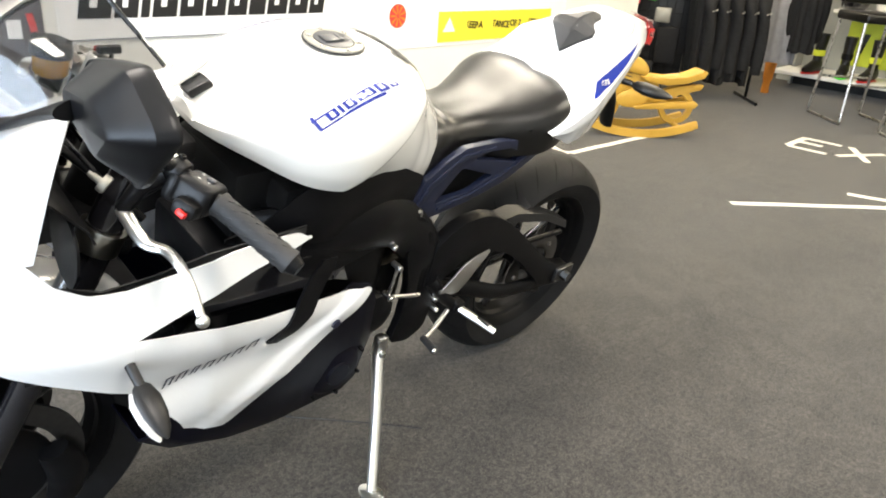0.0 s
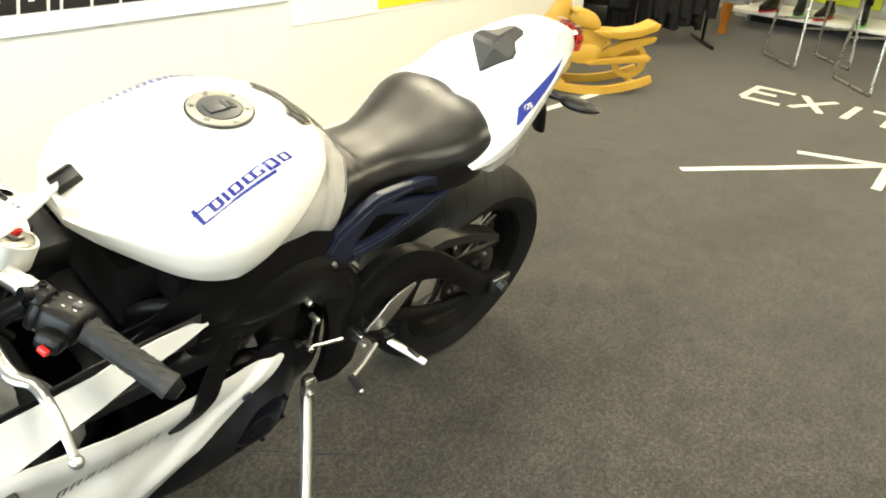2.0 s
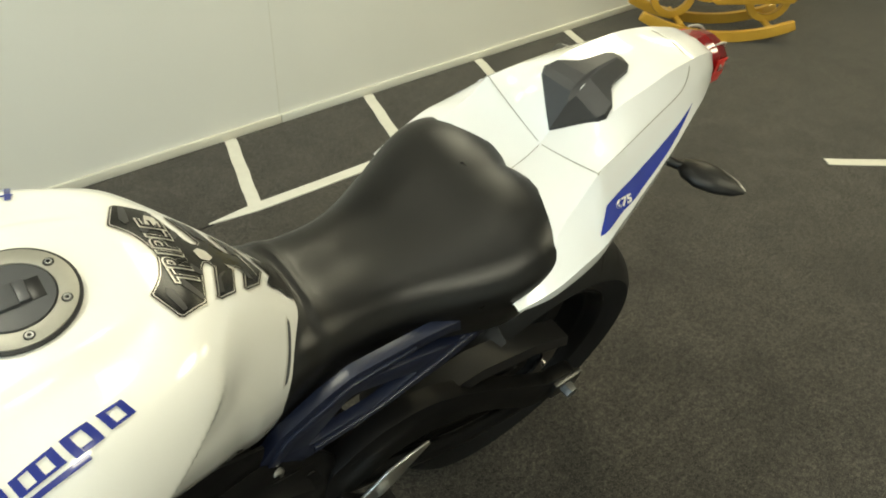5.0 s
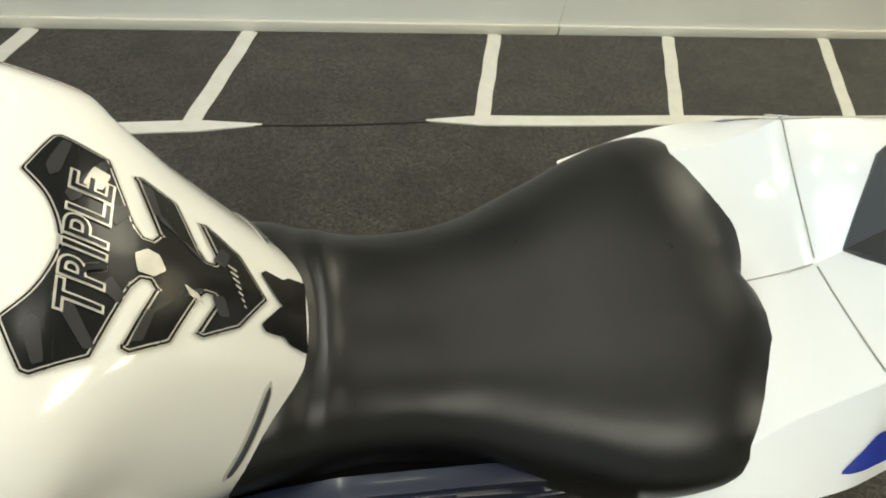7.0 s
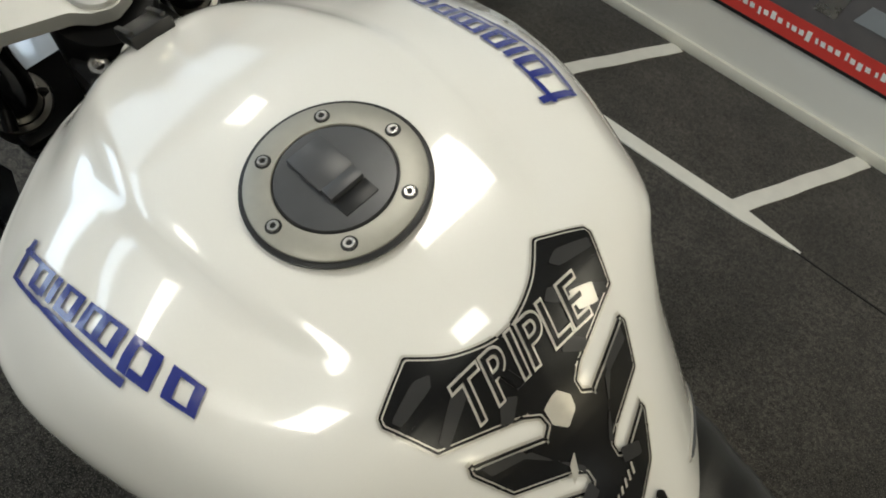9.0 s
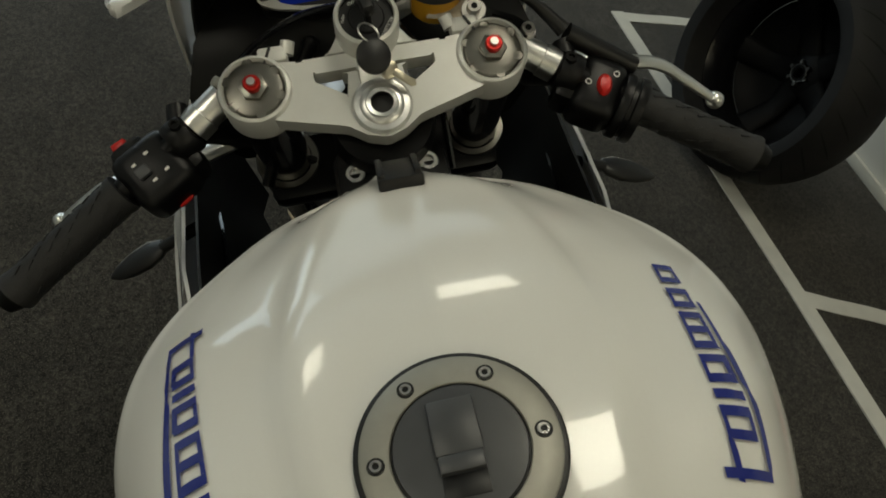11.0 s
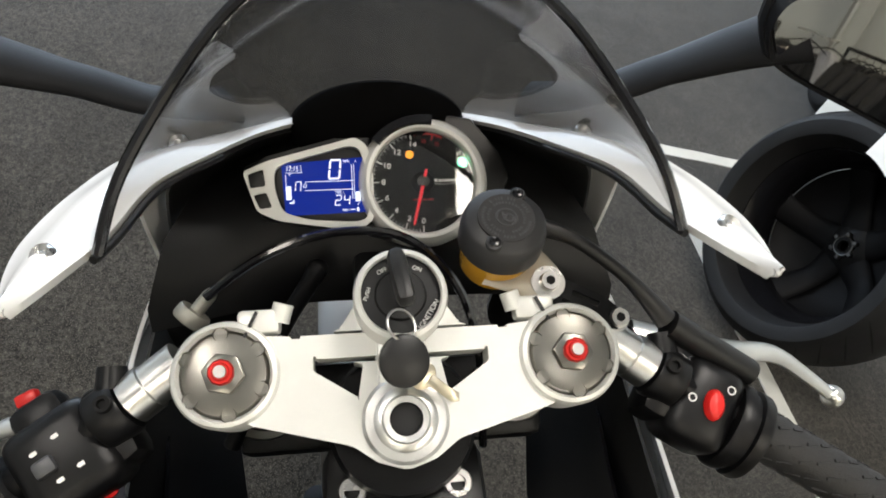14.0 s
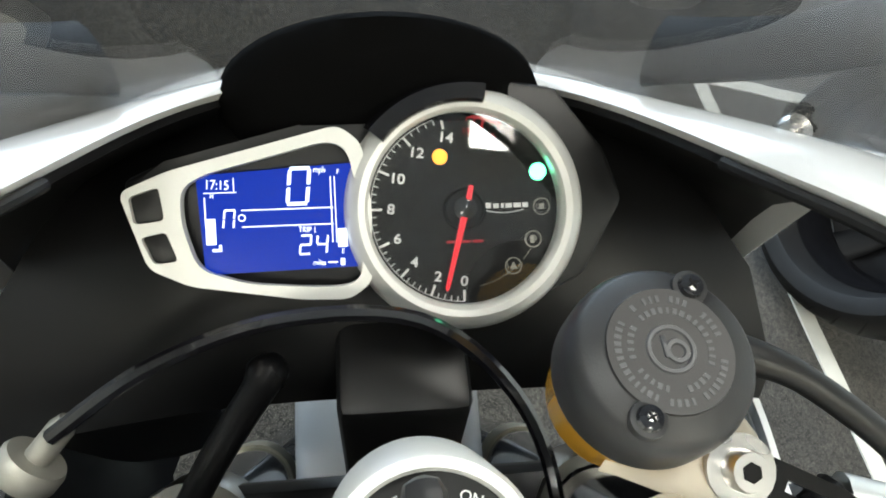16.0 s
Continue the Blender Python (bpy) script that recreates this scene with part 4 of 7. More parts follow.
for sg in (1, -1):
    part("brake_disc", lathe([(0.115, 0.070 * sg), (0.154, 0.070 * sg), (0.154, 0.075 * sg), (0.115, 0.075 * sg), (0.115, 0.070 * sg)], 60), DISCST, FW)
    part("caliper", tube([(1.285, 0.088 * sg, 0.33), (1.265, 0.090 * sg, 0.27), (1.275, 0.088 * sg, 0.21)], [0.024, 0.034, 0.026], 12, 12, 0.75, up=(0, 1, 0)), BLACKM, bike, "black front brake caliper")
    part("disc_carrier", lathe([(0.03, 0.062 * sg), (0.06, 0.066 * sg), (0.106, 0.072 * sg), (0.106, 0.076 * sg), (0.05, 0.07 * sg), (0.03, 0.066 * sg)], 36), BLACKM, FW)

# swinging arm, chain, axle
ARM = [(0.535, 0.545), (0.49, 0.583), (0.45, 0.598), (0.40, 0.600), (0.356, 0.588), (0.29, 0.552), (0.216, 0.497), (0.12, 0.420), (0.03, 0.352), (-0.05, 0.332), (-0.080, 0.305), (-0.068, 0.278), (-0.02, 0.268), (0.05, 0.285), (0.12, 0.345), (0.195, 0.412), (0.27, 0.462), (0.352, 0.492), (0.42, 0.492), (0.47, 0.455), (0.535, 0.425)]


part("lower_arm", tube([(0.50, 0.10, 0.405), (0.38, 0.112, 0.378), (0.2, 0.115, 0.305), (-0.04, 0.115, 0.280)], [0.024, 0.024, 0.022, 0.022], 12, 16, 0.6, up=(0, 1, 0)), BLACKM, bike)
part("axle_block", join(box(0.075, 0.014, 0.046, pose(-0.035, 0.137, 0.283), 0.004), lathe([(0, 0.02), (0.014, 0.02), (0.0155, 0.012), (0.0155, 0)], 6, basis((-0.03, 0.144, 0.308), (1, 0, 0), (0, 1, 0)))), DISCST, bike, "dull steel axle nut and adjuster block")
chain = join(tube([(0.46, 0.085, 0.425), (0.2, 0.085, 0.42), (-0.03, 0.085, 0.416)], 0.008, 8, 10), tube([(0.46, 0.085, 0.365), (0.2, 0.085, 0.29), (-0.03, 0.085, 0.208)], 0.008, 8, 10))
part("chain", chain, BLACKM, bike)
part("chain_guard", slab([[Vector((x, 0.075, z)), Vector((x, 0.118, z)), Vector((x, 0.124, z - 0.02))] for x, z in ((0.38, 0.545), (0.25, 0.56), (0.12, 0.53), (0.02, 0.485))], 0.003), BLACKP, bike)
part("hugger", slab([[Vector((-0.03 + 0.333 * math.cos(a), y, 0.312 + (0.333 - 1.6 * y * y * 2) * math.sin(a))) for y in (-0.095, -0.06, -0.02, 0.02, 0.06, 0.095)] for a in (math.radians(d) for d in (52, 44, 36, 26, 16, 8))], 0.003), BLACKP, bike, "black rear wheel hugger")
shock = part("shock_body", tube([(0.545, 0.01, 0.46), (0.515, 0.01, 0.66)], 0.018, 14), BLACKM, bike)
coil = [(0.53 + 0.028 * math.cos(a), 0.01 + 0.028 * math.sin(a), 0.47 + 0.15 * a / (12 * math.pi)) for a in (2 * math.pi * k / 14 for k in range(85))]
part("shock_spring", tube(coil, 0.005, 6), REDPL, bike, "red shock absorber spring")

# subframe bracket: dark blue open lattice below the seat
def rail(pts, r, flat=0.55):
    return tube(pts, r, 10, 14, flat, up=(0, 1, 0))


def side_plate(outline, holes, t, y, bevel=0.0):
    """An upright plate, pierced by holes, whose inner face lies at y."""
    bm = bmesh.new()
    for loop in [outline] + holes:
        vs = [bm.verts.new((x, y, z)) for x, z in loop]
        for a, b in zip(vs, vs[1:] + vs[:1]):
            bm.edges.new((a, b))
    bmesh.ops.triangle_fill(bm, use_beauty=True, use_dissolve=False, edges=list(bm.edges))
    ext = bmesh.ops.extrude_face_region(bm, geom=list(bm.faces))
    bmesh.ops.translate(bm, vec=(0, t, 0), verts=[v for v in ext["geom"] if isinstance(v, bmesh.types.BMVert)])
    bmesh.ops.recalc_face_normals(bm, faces=bm.faces)
    if bevel:
        rim = [ed for ed in bm.edges if len(ed.link_faces) == 2 and abs(ed.link_faces[0].normal.y - ed.link_faces[1].normal.y) > 0.5]
        bmesh.ops.bevel(bm, geom=rim, offset=bevel, segments=2, profile=0.5, affect="EDGES", clamp_overlap=True)
    return bm


def soft(poly, n=4, cut=0.28):
    """The closed outline with its corners drawn into curves."""
    out = []
    for i, p in enumerate(poly):
        a, b, c = Vector(poly[i - 1]), Vector(p), Vector(poly[(i + 1) % len(poly)])
        q0, q1 = b.lerp(a, cut), b.lerp(c, cut)
        out += [tuple(q0.lerp(b, t).lerp(b.lerp(q1, t), t)) for t in (k / n for k in range(n + 1))]
    return out


LATTICE = [(0.648, 0.650), (0.640, 0.676), (0.611, 0.722), (0.560, 0.760), (0.518, 0.781), (0.413, 0.782), (0.262, 0.768), (0.237, 0.752), (0.300, 0.712), (0.360, 0.678), (0.465, 0.649), (0.585, 0.630), (0.632, 0.632)]
for sg in (1, -1):
    inset = Matrix.Translation((0, 0 if sg > 0 else 0.034, 0 if sg > 0 else -0.012)) @ Matrix.Diagonal((1, sg, 1, 1))
    sub = part("subframe", moved(side_plate(soft(LATTICE, 2, 0.1), [soft([(0.572, 0.664), (0.515, 0.737), (0.408, 0.701), (0.471, 0.671)], 2, 0.1), soft([(0.484, 0.752), (0.440, 0.763), (0.372, 0.760), (0.322, 0.736), (0.345, 0.722)], 2, 0.1)], 0.016, 0.108, 0.003), inset), BLUEB, bike, "dark blue cast subframe lattice", smooth=30)
    for strip in ([(0.628, 0.668), (0.602, 0.716), (0.520, 0.768), (0.430, 0.774), (0.430, 0.768), (0.512, 0.758), (0.590, 0.705), (0.612, 0.664)], [(0.560, 0.646), (0.465, 0.662), (0.372, 0.690), (0.278, 0.742), (0.270, 0.752), (0.282, 0.752), (0.385, 0.700), (0.470, 0.668), (0.560, 0.656)]):
        part("lattice_rib", moved(side_plate(strip, [], 0.005, 0.123, 0.0015), inset), BLUEB, sub, smooth=30)
    part("subframe_bolt", lathe([(0, 0.004), (0.0045, 0.004), (0.005, 0.008), (0.009, 0.008), (0.0125, 0.005), (0.0125, 0)], 16, basis((0.617, 0.127 * sg, 0.654), (1, 0, 0), (0, sg, 0))), STEEL, sub)
    # near-black backing sheet; the dark of the lattice openings is in its colour
    part("lattice_backing", plate([(0.62, 0.745), (0.62, 0.64), (0.50, 0.64), (0.35, 0.69), (0.22, 0.745), (0.30, 0.75), (0.58, 0.745)], 0.012, Matrix(((1, 0, 0, 0), (0, 0, sg, 0.078 * sg), (0, 1, 0, 0), (0, 0, 0, 1)))), RECESS, bike)

part("swing_arm", join(side_plate(soft(ARM), [], 0.030, 0.104, 0.010), moved(side_plate(soft(ARM), [], 0.026, 0.104, 0.007), Matrix.Diagonal((1, -1, 1, 1))), tube([(0.49, -0.1, 0.48), (0.49, 0.1, 0.48)], 0.05, 16)), CASTK, bike, "black alloy banana-shaped swinging arm", smooth=35)
part("chain_runner", tube([(0.486, 0.104, 0.506), (0.43, 0.108, 0.498), (0.3785, 0.108, 0.484)], [0.010, 0.011, 0.008], 10, 10, 0.4, up=(0, 1, 0)), CAPGREY, bike, "pale worn chain runner")

# main frame beam and engine, dark masses between tank and belly
for sg in (1, -1):
    fr = tube([(0.975, 0.090 * sg, 0.68), (0.95, 0.120 * sg, 0.69), (0.90, 0.150 * sg, 0.695), (0.76, 0.150 * sg, 0.68), (0.63, 0.118 * sg, 0.62), (0.545, 0.112 * sg, 0.52), (0.525, 0.112 * sg, 0.40), (0.55, 0.11 * sg, 0.31)], [0.045, 0.052, 0.055, 0.055, 0.052, 0.046, 0.042, 0.035], 16, 40, 0.42, up=(0, 1, 0))
    part("frame_beam", fr, BLACKM, bike, "black alloy frame beam")
    def flank(poly, yk, bulge, zc, zw, thick, step=0.008):
        """A pressed sheet that follows the frame's flank, swelling towards the height zc."""
        bm = scan_decal(soft(poly, 3, 0.12), 0.0, step, lambda x, z, l: Vector((x, (yk(x) + bulge * math.exp(-((z - zc) / zw) ** 2)) * sg, z)), k=10)
        bmesh.ops.recalc_face_normals(bm, faces=bm.faces)
        bmesh.ops.solidify(bm, geom=list(bm.faces), thickness=thick)
        return bm
    ky = keyed((0.60, 0.70, 0.80, 0.90, 0.985, 1.045), (0.114, 0.136, 0.160, 0.174, 0.146, 0.120))
    cov = part("frame_cover", flank([(1.045, 0.700), (0.985, 0.748), (0.94, 0.792), (0.90, 0.818), (0.833, 0.808), (0.755, 0.803), (0.69, 0.778), (0.632, 0.748), (0.612, 0.70), (0.640, 0.662), (0.70, 0.672), (0.8236, 0.690), (0.93, 0.70)], ky, 0.012, 0.745, 0.05, 0.004), CASTK, bike, "black frame infill panel", smooth=50)
    beam = part("frame_rail", flank([(1.02, 0.712), (0.93, 0.705), (0.8236, 0.6955), (0.6654, 0.6738), (0.60, 0.645), (0.552, 0.605), (0.546, 0.565), (0.585, 0.530), (0.6186, 0.5637), (0.6673, 0.6063), (0.74, 0.610), (0.8185, 0.6006), (0.92, 0.612), (1.02, 0.650)], keyed((0.54, 0.62, 0.70, 0.80, 0.90, 1.02), (0.118, 0.122, 0.134, 0.150, 0.160, 0.130)), 0.016, 0.655, 0.045, 0.012, 0.006), CASTK, bike, "black cast alloy frame rail", smooth=40)
    # groove drawn as a raised near-black strip, its shade put in the colour
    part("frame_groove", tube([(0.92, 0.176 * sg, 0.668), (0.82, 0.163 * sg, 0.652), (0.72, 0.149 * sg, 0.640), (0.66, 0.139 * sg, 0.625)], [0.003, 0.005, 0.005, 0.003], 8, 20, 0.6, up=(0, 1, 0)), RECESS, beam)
    part("pivot_plate", moved(side_plate(soft([(0.6186, 0.5637), (0.560, 0.606), (0.538, 0.55), (0.512, 0.46), (0.492, 0.38), (0.500, 0.315), (0.545, 0.290), (0.600, 0.305), (0.585, 0.37), (0.588, 0.46), (0.604, 0.52)]), [soft([(0.545, 0.50), (0.562, 0.50), (0.556, 0.43), (0.540, 0.43)])], 0.020, 0.112, 0.006), Matrix.Diagonal((1, sg, 1, 1))), CASTK, bike, "black cast frame pivot plate", smooth=35)
eng = part("engine", box(0.36, 0.20, 0.30, pose(0.82, 0, 0.30), 0.02), BLACKM, bike, "black engine crankcase")
part("cylinder_block", box(0.22, 0.22, 0.13, pose(0.93, 0, 0.52), 0.02), BLACKM, eng)
part("gearbox", box(0.22, 0.17, 0.20, pose(0.66, 0, 0.30), 0.03), BLACKM, eng)
for x, z, r in ((0.80, 0.42, 0.075), (0.66, 0.40, 0.055)):
    c = part("engine_cover", lathe([(0, 0.030), (r * 0.6, 0.029), (r * 0.92, 0.022), (r, 0.012), (r, 0)], 28, basis((x, 0.10, z), (1, 0, 0), (0, 1, 0))), BLACKM, eng)
    for k in range(6):
        a = 2 * math.pi * k / 6 + 0.2
        part("cover_bolt", lathe([(0, 0.02), (0.0045, 0.02), (0.005, 0.017), (0.005, 0.01)], 8, basis((x + r * 0.93 * math.cos(a), 0.10, z + r * 0.93 * math.sin(a)), (1, 0, 0), (0, 1, 0))), STEEL, c)
cc = part("clutch_cover", lathe([(0, 0.036), (0.030, 0.036), (0.034, 0.032), (0.060, 0.030), (0.074, 0.022), (0.082, 0.008), (0.082, -0.04)], 40, basis((0.762, 0.126, 0.312), (1, 0, 0), (0, 1, 0)) @ Matrix.Diagonal((0.85, 0.85, 1, 1))), NAVY, eng, "gloss black round engine cover")
for k in range(7):
    a = 2 * math.pi * k / 7
    part("cover_bolt", lathe([(0, 0.018), (0.0045, 0.018), (0.005, 0.015), (0.005, 0.0)], 8, basis((0.762 + 0.072 * math.cos(a), 0.134, 0.312 + 0.072 * math.sin(a)), (1, 0, 0), (0, 1, 0))), BLACKM, cc)
part("radiator", box(0.04, 0.27, 0.16, pose(1.13, 0, 0.40), 0.006), BLACKP, bike)
part("exhaust_header", tube([(0.98, 0.03, 0.45), (1.04, 0.03, 0.36), (0.98, 0.02, 0.24), (0.75, 0.0, 0.22), (0.5, 0, 0.28)], 0.028, 12, 20), BLACKM, bike)

# controls low down on the left
peg = part("foot_peg", tube([(0.425, 0.155, 0.365), (0.41, 0.185, 0.358), (0.38, 0.247, 0.342)], [0.009, 0.012, 0.0095], 12, 10, 0.75), ALU, bike, "silver alloy foot peg")
part("peg_slot", box(0.010, 0.034, 0.004, basis((0.396, 0.218, 0.357), (0.9, 0.3, 0), (0.1, 0.2, 0.97)), 0.001), BLACKP, peg)
part("peg_hanger", join(tube([(0.52, 0.132, 0.46), (0.47, 0.14, 0.40), (0.425, 0.15, 0.365)], [0.018, 0.015, 0.013], 12, 10, 0.6, up=(0, 1, 0)), box(0.03, 0.03, 0.03, pose(0.425, 0.15, 0.352), 0.005)), BLACKM, bike)
part("heel_plate", plate([(0.440, 0.412), (0.463, 0.414), (0.500, 0.434), (0.470, 0.462), (0.441, 0.494), (0.405, 0.508), (0.370, 0.514), (0.366, 0.505), (0.395, 0.468), (0.415, 0.438)], 0.004, Matrix(((1, 0, 0, 0), (0, 0, 1, 0.150), (0, 1, 0, 0), (0, 0, 0, 1))), 0.001), ALU, bike, "pale alloy heel plate")
lev = part("gear_lever", tube([(0.45, 0.150, 0.36), (0.50, 0.168, 0.345), (0.545, 0.180, 0.335)], 0.0055, 10, 10), ALU, bike, "alloy gear lever with a rubber toe piece")
part("toe_rubber", tube([(0.545, 0.178, 0.336), (0.552, 0.222, 0.338)], [0.0085, 0.0085], 12), GRIPR, lev)
part("toe_end", tube([(0.552, 0.222, 0.338), (0.5525, 0.226, 0.338)], [0.006, 0.004], 10), STEEL, lev)
part("gear_rod", tube([(0.650, 0.145, 0.54), (0.66, 0.148, 0.475), (0.655, 0.149, 0.472), (0.575, 0.156, 0.455)], 0.004, 8), STEEL, bike, "bright gear linkage rod")
part("linkage_pin", tube([(0.50, 0.15, 0.43), (0.46, 0.15, 0.425)], 0.0045, 8), STEEL, bike)
for x, y, z in ((0.65, 0.15, 0.545), (0.66, 0.155, 0.475), (0.50, 0.142, 0.405), (0.485, 0.142, 0.37), (0.672, 0.142, 0.598)):
    part("bolt", lathe([(0, 0.006), (0.005, 0.006), (0.0065, 0.003), (0.0065, -0.02)], 10, basis((x, y, z), (1, 0, 0), (0, 1, 0))), STEEL, bike)

# side stand
wfoot = BIKE.inverted() @ Vector((0.899, 0.800, 0.004))
top = Vector((0.612, 0.118, 0.272))
stand = part("side_stand", tube([top, top.lerp(wfoot, 0.5) + Vector((-0.003, 0.0, 0.0)), wfoot], [0.014, 0.0125, 0.011], 14, 14), ALU, bike, "silver side stand resting on the carpet")
part("stand_foot", moved(lathe([(0, 0.006), (0.018, 0.006), (0.022, 0.003), (0.022, 0)], 24), BIKE.inverted() @ pose(0.902, 0.803, 0.0005) @ Matrix.Diagonal((1.0, 1.5, 1, 1))), ALU, stand)
part("stand_pivot", join(box(0.028, 0.022, 0.06, pose(0.612, 0.118, 0.262), 0.004), lathe([(0, 0.01), (0.008, 0.01), (0.009, 0.006), (0.009, 0)], 10, basis((0.612, 0.128, 0.275), (1, 0, 0), (0, 1, 0))), lathe([(0, 0.01), (0.008, 0.01), (0.009, 0.006), (0.009, 0)], 10, basis((0.622, 0.122, 0.31), (1, 0, 0), (0, 1, 0)))), ALU, stand)

# side fairings
def side_y(x, z):
    y = 0.234 - 2.0 * max(0, x - 1.24) ** 2 - 0.14 * max(0, 1.1 - x)
    y -= 0.28 * max(0, z - 0.66) + 0.30 * max(0, 0.46 - z)
    y += 0.013 * math.exp(-((z - (0.60 + 0.22 * (x - 1.0))) / 0.045) ** 2)
    # the lower edge kicks out below a slanting crease
    y += 0.010 * smooth_step(0.010, -0.014, z - (0.435 + 0.57 * (1.08 - x))) * smooth_step(1.17, 1.05, x)
    # hollow behind the indicator
    y -= 0.010 * math.exp(-((z - 0.545) / 0.030) ** 2 - ((x - 1.13) / 0.08) ** 2)
    return y


def side_sheet(outline, sg, thick=0.0035, out=0.0, step=0.006):
    bm = scan_decal(outline, out, step, lambda x, z, l: Vector((x, (side_y(x, z) + l) * sg, z)))
    bmesh.ops.recalc_face_normals(bm, faces=bm.faces)
    bmesh.ops.solidify(bm, geom=list(bm.faces), thickness=thick)
    return bm


UPPER = [(0.920, 0.722), (0.945, 0.737), (1.00, 0.743), (1.066, 0.745), (1.15, 0.738), (1.22, 0.733), (1.27, 0.738), (1.305, 0.755), (1.335, 0.790), (1.40, 0.785), (1.47, 0.77), (1.475, 0.74), (1.44, 0.69), (1.367, 0.640), (1.29, 0.602), (1.22, 0.56), (1.15, 0.462), (1.135, 0.43), (1.06, 0.385), (1.045, 0.39), (0.98, 0.438), (0.88, 0.497), (0.79, 0.560), (0.772, 0.578), (0.78, 0.585), (0.88, 0.598), (1.02, 0.622), (1.12, 0.648), (1.222, 0.668), (1.18, 0.676), (1.079, 0.697), (1.03, 0.706), (0.96, 0.714)]
for sg in (1, -1):
    pan = part("side_fairing", side_sheet(UPPER, sg), WHITE, bike, "white painted side fairing", smooth=40)
    part("fairing_infill", side_sheet([(0.93, 0.742), (1.22, 0.68), (1.21, 0.66), (0.80, 0.58), (0.79, 0.60), (0.86, 0.68)], sg, 0.003, -0.045, 0.008), BLACKG, bike, "gloss black duct behind the side fairing")
    wl = [(1.009, 0.5645), (0.9725, 0.5858), (0.9508, 0.6236), (0.9252, 0.6607), (0.8993, 0.6809), (0.8672, 0.6765), (0.8799, 0.6538), (0.9017, 0.6224), (0.9213, 0.5888), (0.9504, 0.5627), (0.9858, 0.5539)]
    part("winglet", side_sheet(wl, sg, 0.005, 0.007, 0.003), CASTK, pan, "black trim blade")
    part("fairing_screw", lathe([(0, 0.003), (0.004, 0.004), (0.0085, 0.003), (0.0095, 0)], 16, basis((0.856, (side_y(0.856, 0.536) + 0.002) * sg, 0.536), (1, 0, 0), (0, sg, 0))), DECALK, pan)
    belly = [[Vector((x, y * sg, z)) for y, z in ((yt, zt), (yt + 0.006, 0.55 * zt + 0.45 * zb), (yb, zb + 0.015), (0.0, zb))] for x, yt, zt, yb, zb in ((1.175, 0.205, 0.50, 0.15, 0.33), (1.12, 0.210, 0.46, 0.155, 0.285), (1.0, 0.200, 0.47, 0.15, 0.235), (0.90, 0.186, 0.50, 0.150, 0.222), (0.84, 0.170, 0.53, 0.143, 0.214), (0.77, 0.152, 0.55, 0.134, 0.205), (0.71, 0.140, 0.52, 0.128, 0.198), (0.672, 0.128, 0.46, 0.120, 0.212), (0.650, 0.112, 0.40, 0.108, 0.262))]
    part("belly_pan", slab(belly, 0.004), NAVY, bike, "dark navy belly pan", smooth=50)
    # plain bars where the model name stands on the flank
    for a, w in ((0.02, 0.09), (0.15, 0.09), (0.29, 0.07), (0.41, 0.09), (0.55, 0.10), (0.70, 0.10), (0.86, 0.11)):
        def at(u, v):
            x, z = 1.182 - 0.160 * u, 0.543 + 0.022 * u + 0.021 * v
            return Vector((x - 0.006 * v, (side_y(x, z) + 0.0008) * sg, z))
        bm = bmesh.new()
        for u0, v0, u1, v1 in ((a, 0, a + 0.026, 1), (a + w - 0.026, 0, a + w, 1), (a + 0.026, 0.78, a + w - 0.026, 1)):
            bm.faces.new([bm.verts.new(at(u, v)) for u, v in ((u0, v0), (u1, v0), (u1, v1), (u0, v1))])
        part("name_bar", bm, DECALK, pan, smooth=False)
    # black inner skin of the fairing, seen from the saddle
    skin = [curve_pts([(x, yt, zt), (x, 0.6 * yt + 0.4 * yb + 0.006, 0.5 * (zt + zb)), (x, yb, zb)], 7) for x, yt, zt, yb, zb in ((0.93, 0.188, 0.745, 0.150, 0.62), (1.02, 0.192, 0.744, 0.132, 0.60), (1.10, 0.196, 0.744, 0.132, 0.58), (1.18, 0.200, 0.734, 0.136, 0.57), (1.25, 0.202, 0.732, 0.150, 0.56), (1.30, 0.194, 0.748, 0.165, 0.56), (1.335, 0.172, 0.762, 0.155, 0.56))]
    part("inner_skin", moved(slab(skin, 0.003), Matrix.Diagonal((1, sg, 1, 1))), BLACKP, bike, "black inner skin of the side fairing")

# nose cowl with its rear band and wings, black lining, screen
INNER = curve_pts([(1.104, 0.163, 1.0225), (1.134, 0.151, 1.011), (1.165, 0.141, 0.999), (1.215, 0.130, 0.983), (1.262, 0.108, 0.960), (1.320, 0.084, 0.926), (1.352, 0.052, 0.908), (1.366, 0.0, 0.902)], 57)
OUTER = curve_pts([(1.103, 0.166, 1.0235), (1.137, 0.177, 1.008), (1.170, 0.181, 0.994), (1.210, 0.172, 0.982), (1.258, 0.155, 0.963), (1.308, 0.130, 0.926), (1.358, 0.082, 0.898), (1.395, 0.0, 0.884)], 57)
LOWER = curve_pts([(1.322, 0.172, 0.780), (1.330, 0.170, 0.770), (1.336, 0.168, 0.758), (1.335, 0.165, 0.745), (1.350, 0.120, 0.730), (1.360, 0.060, 0.72), (1.365, 0.0, 0.72)], 49)
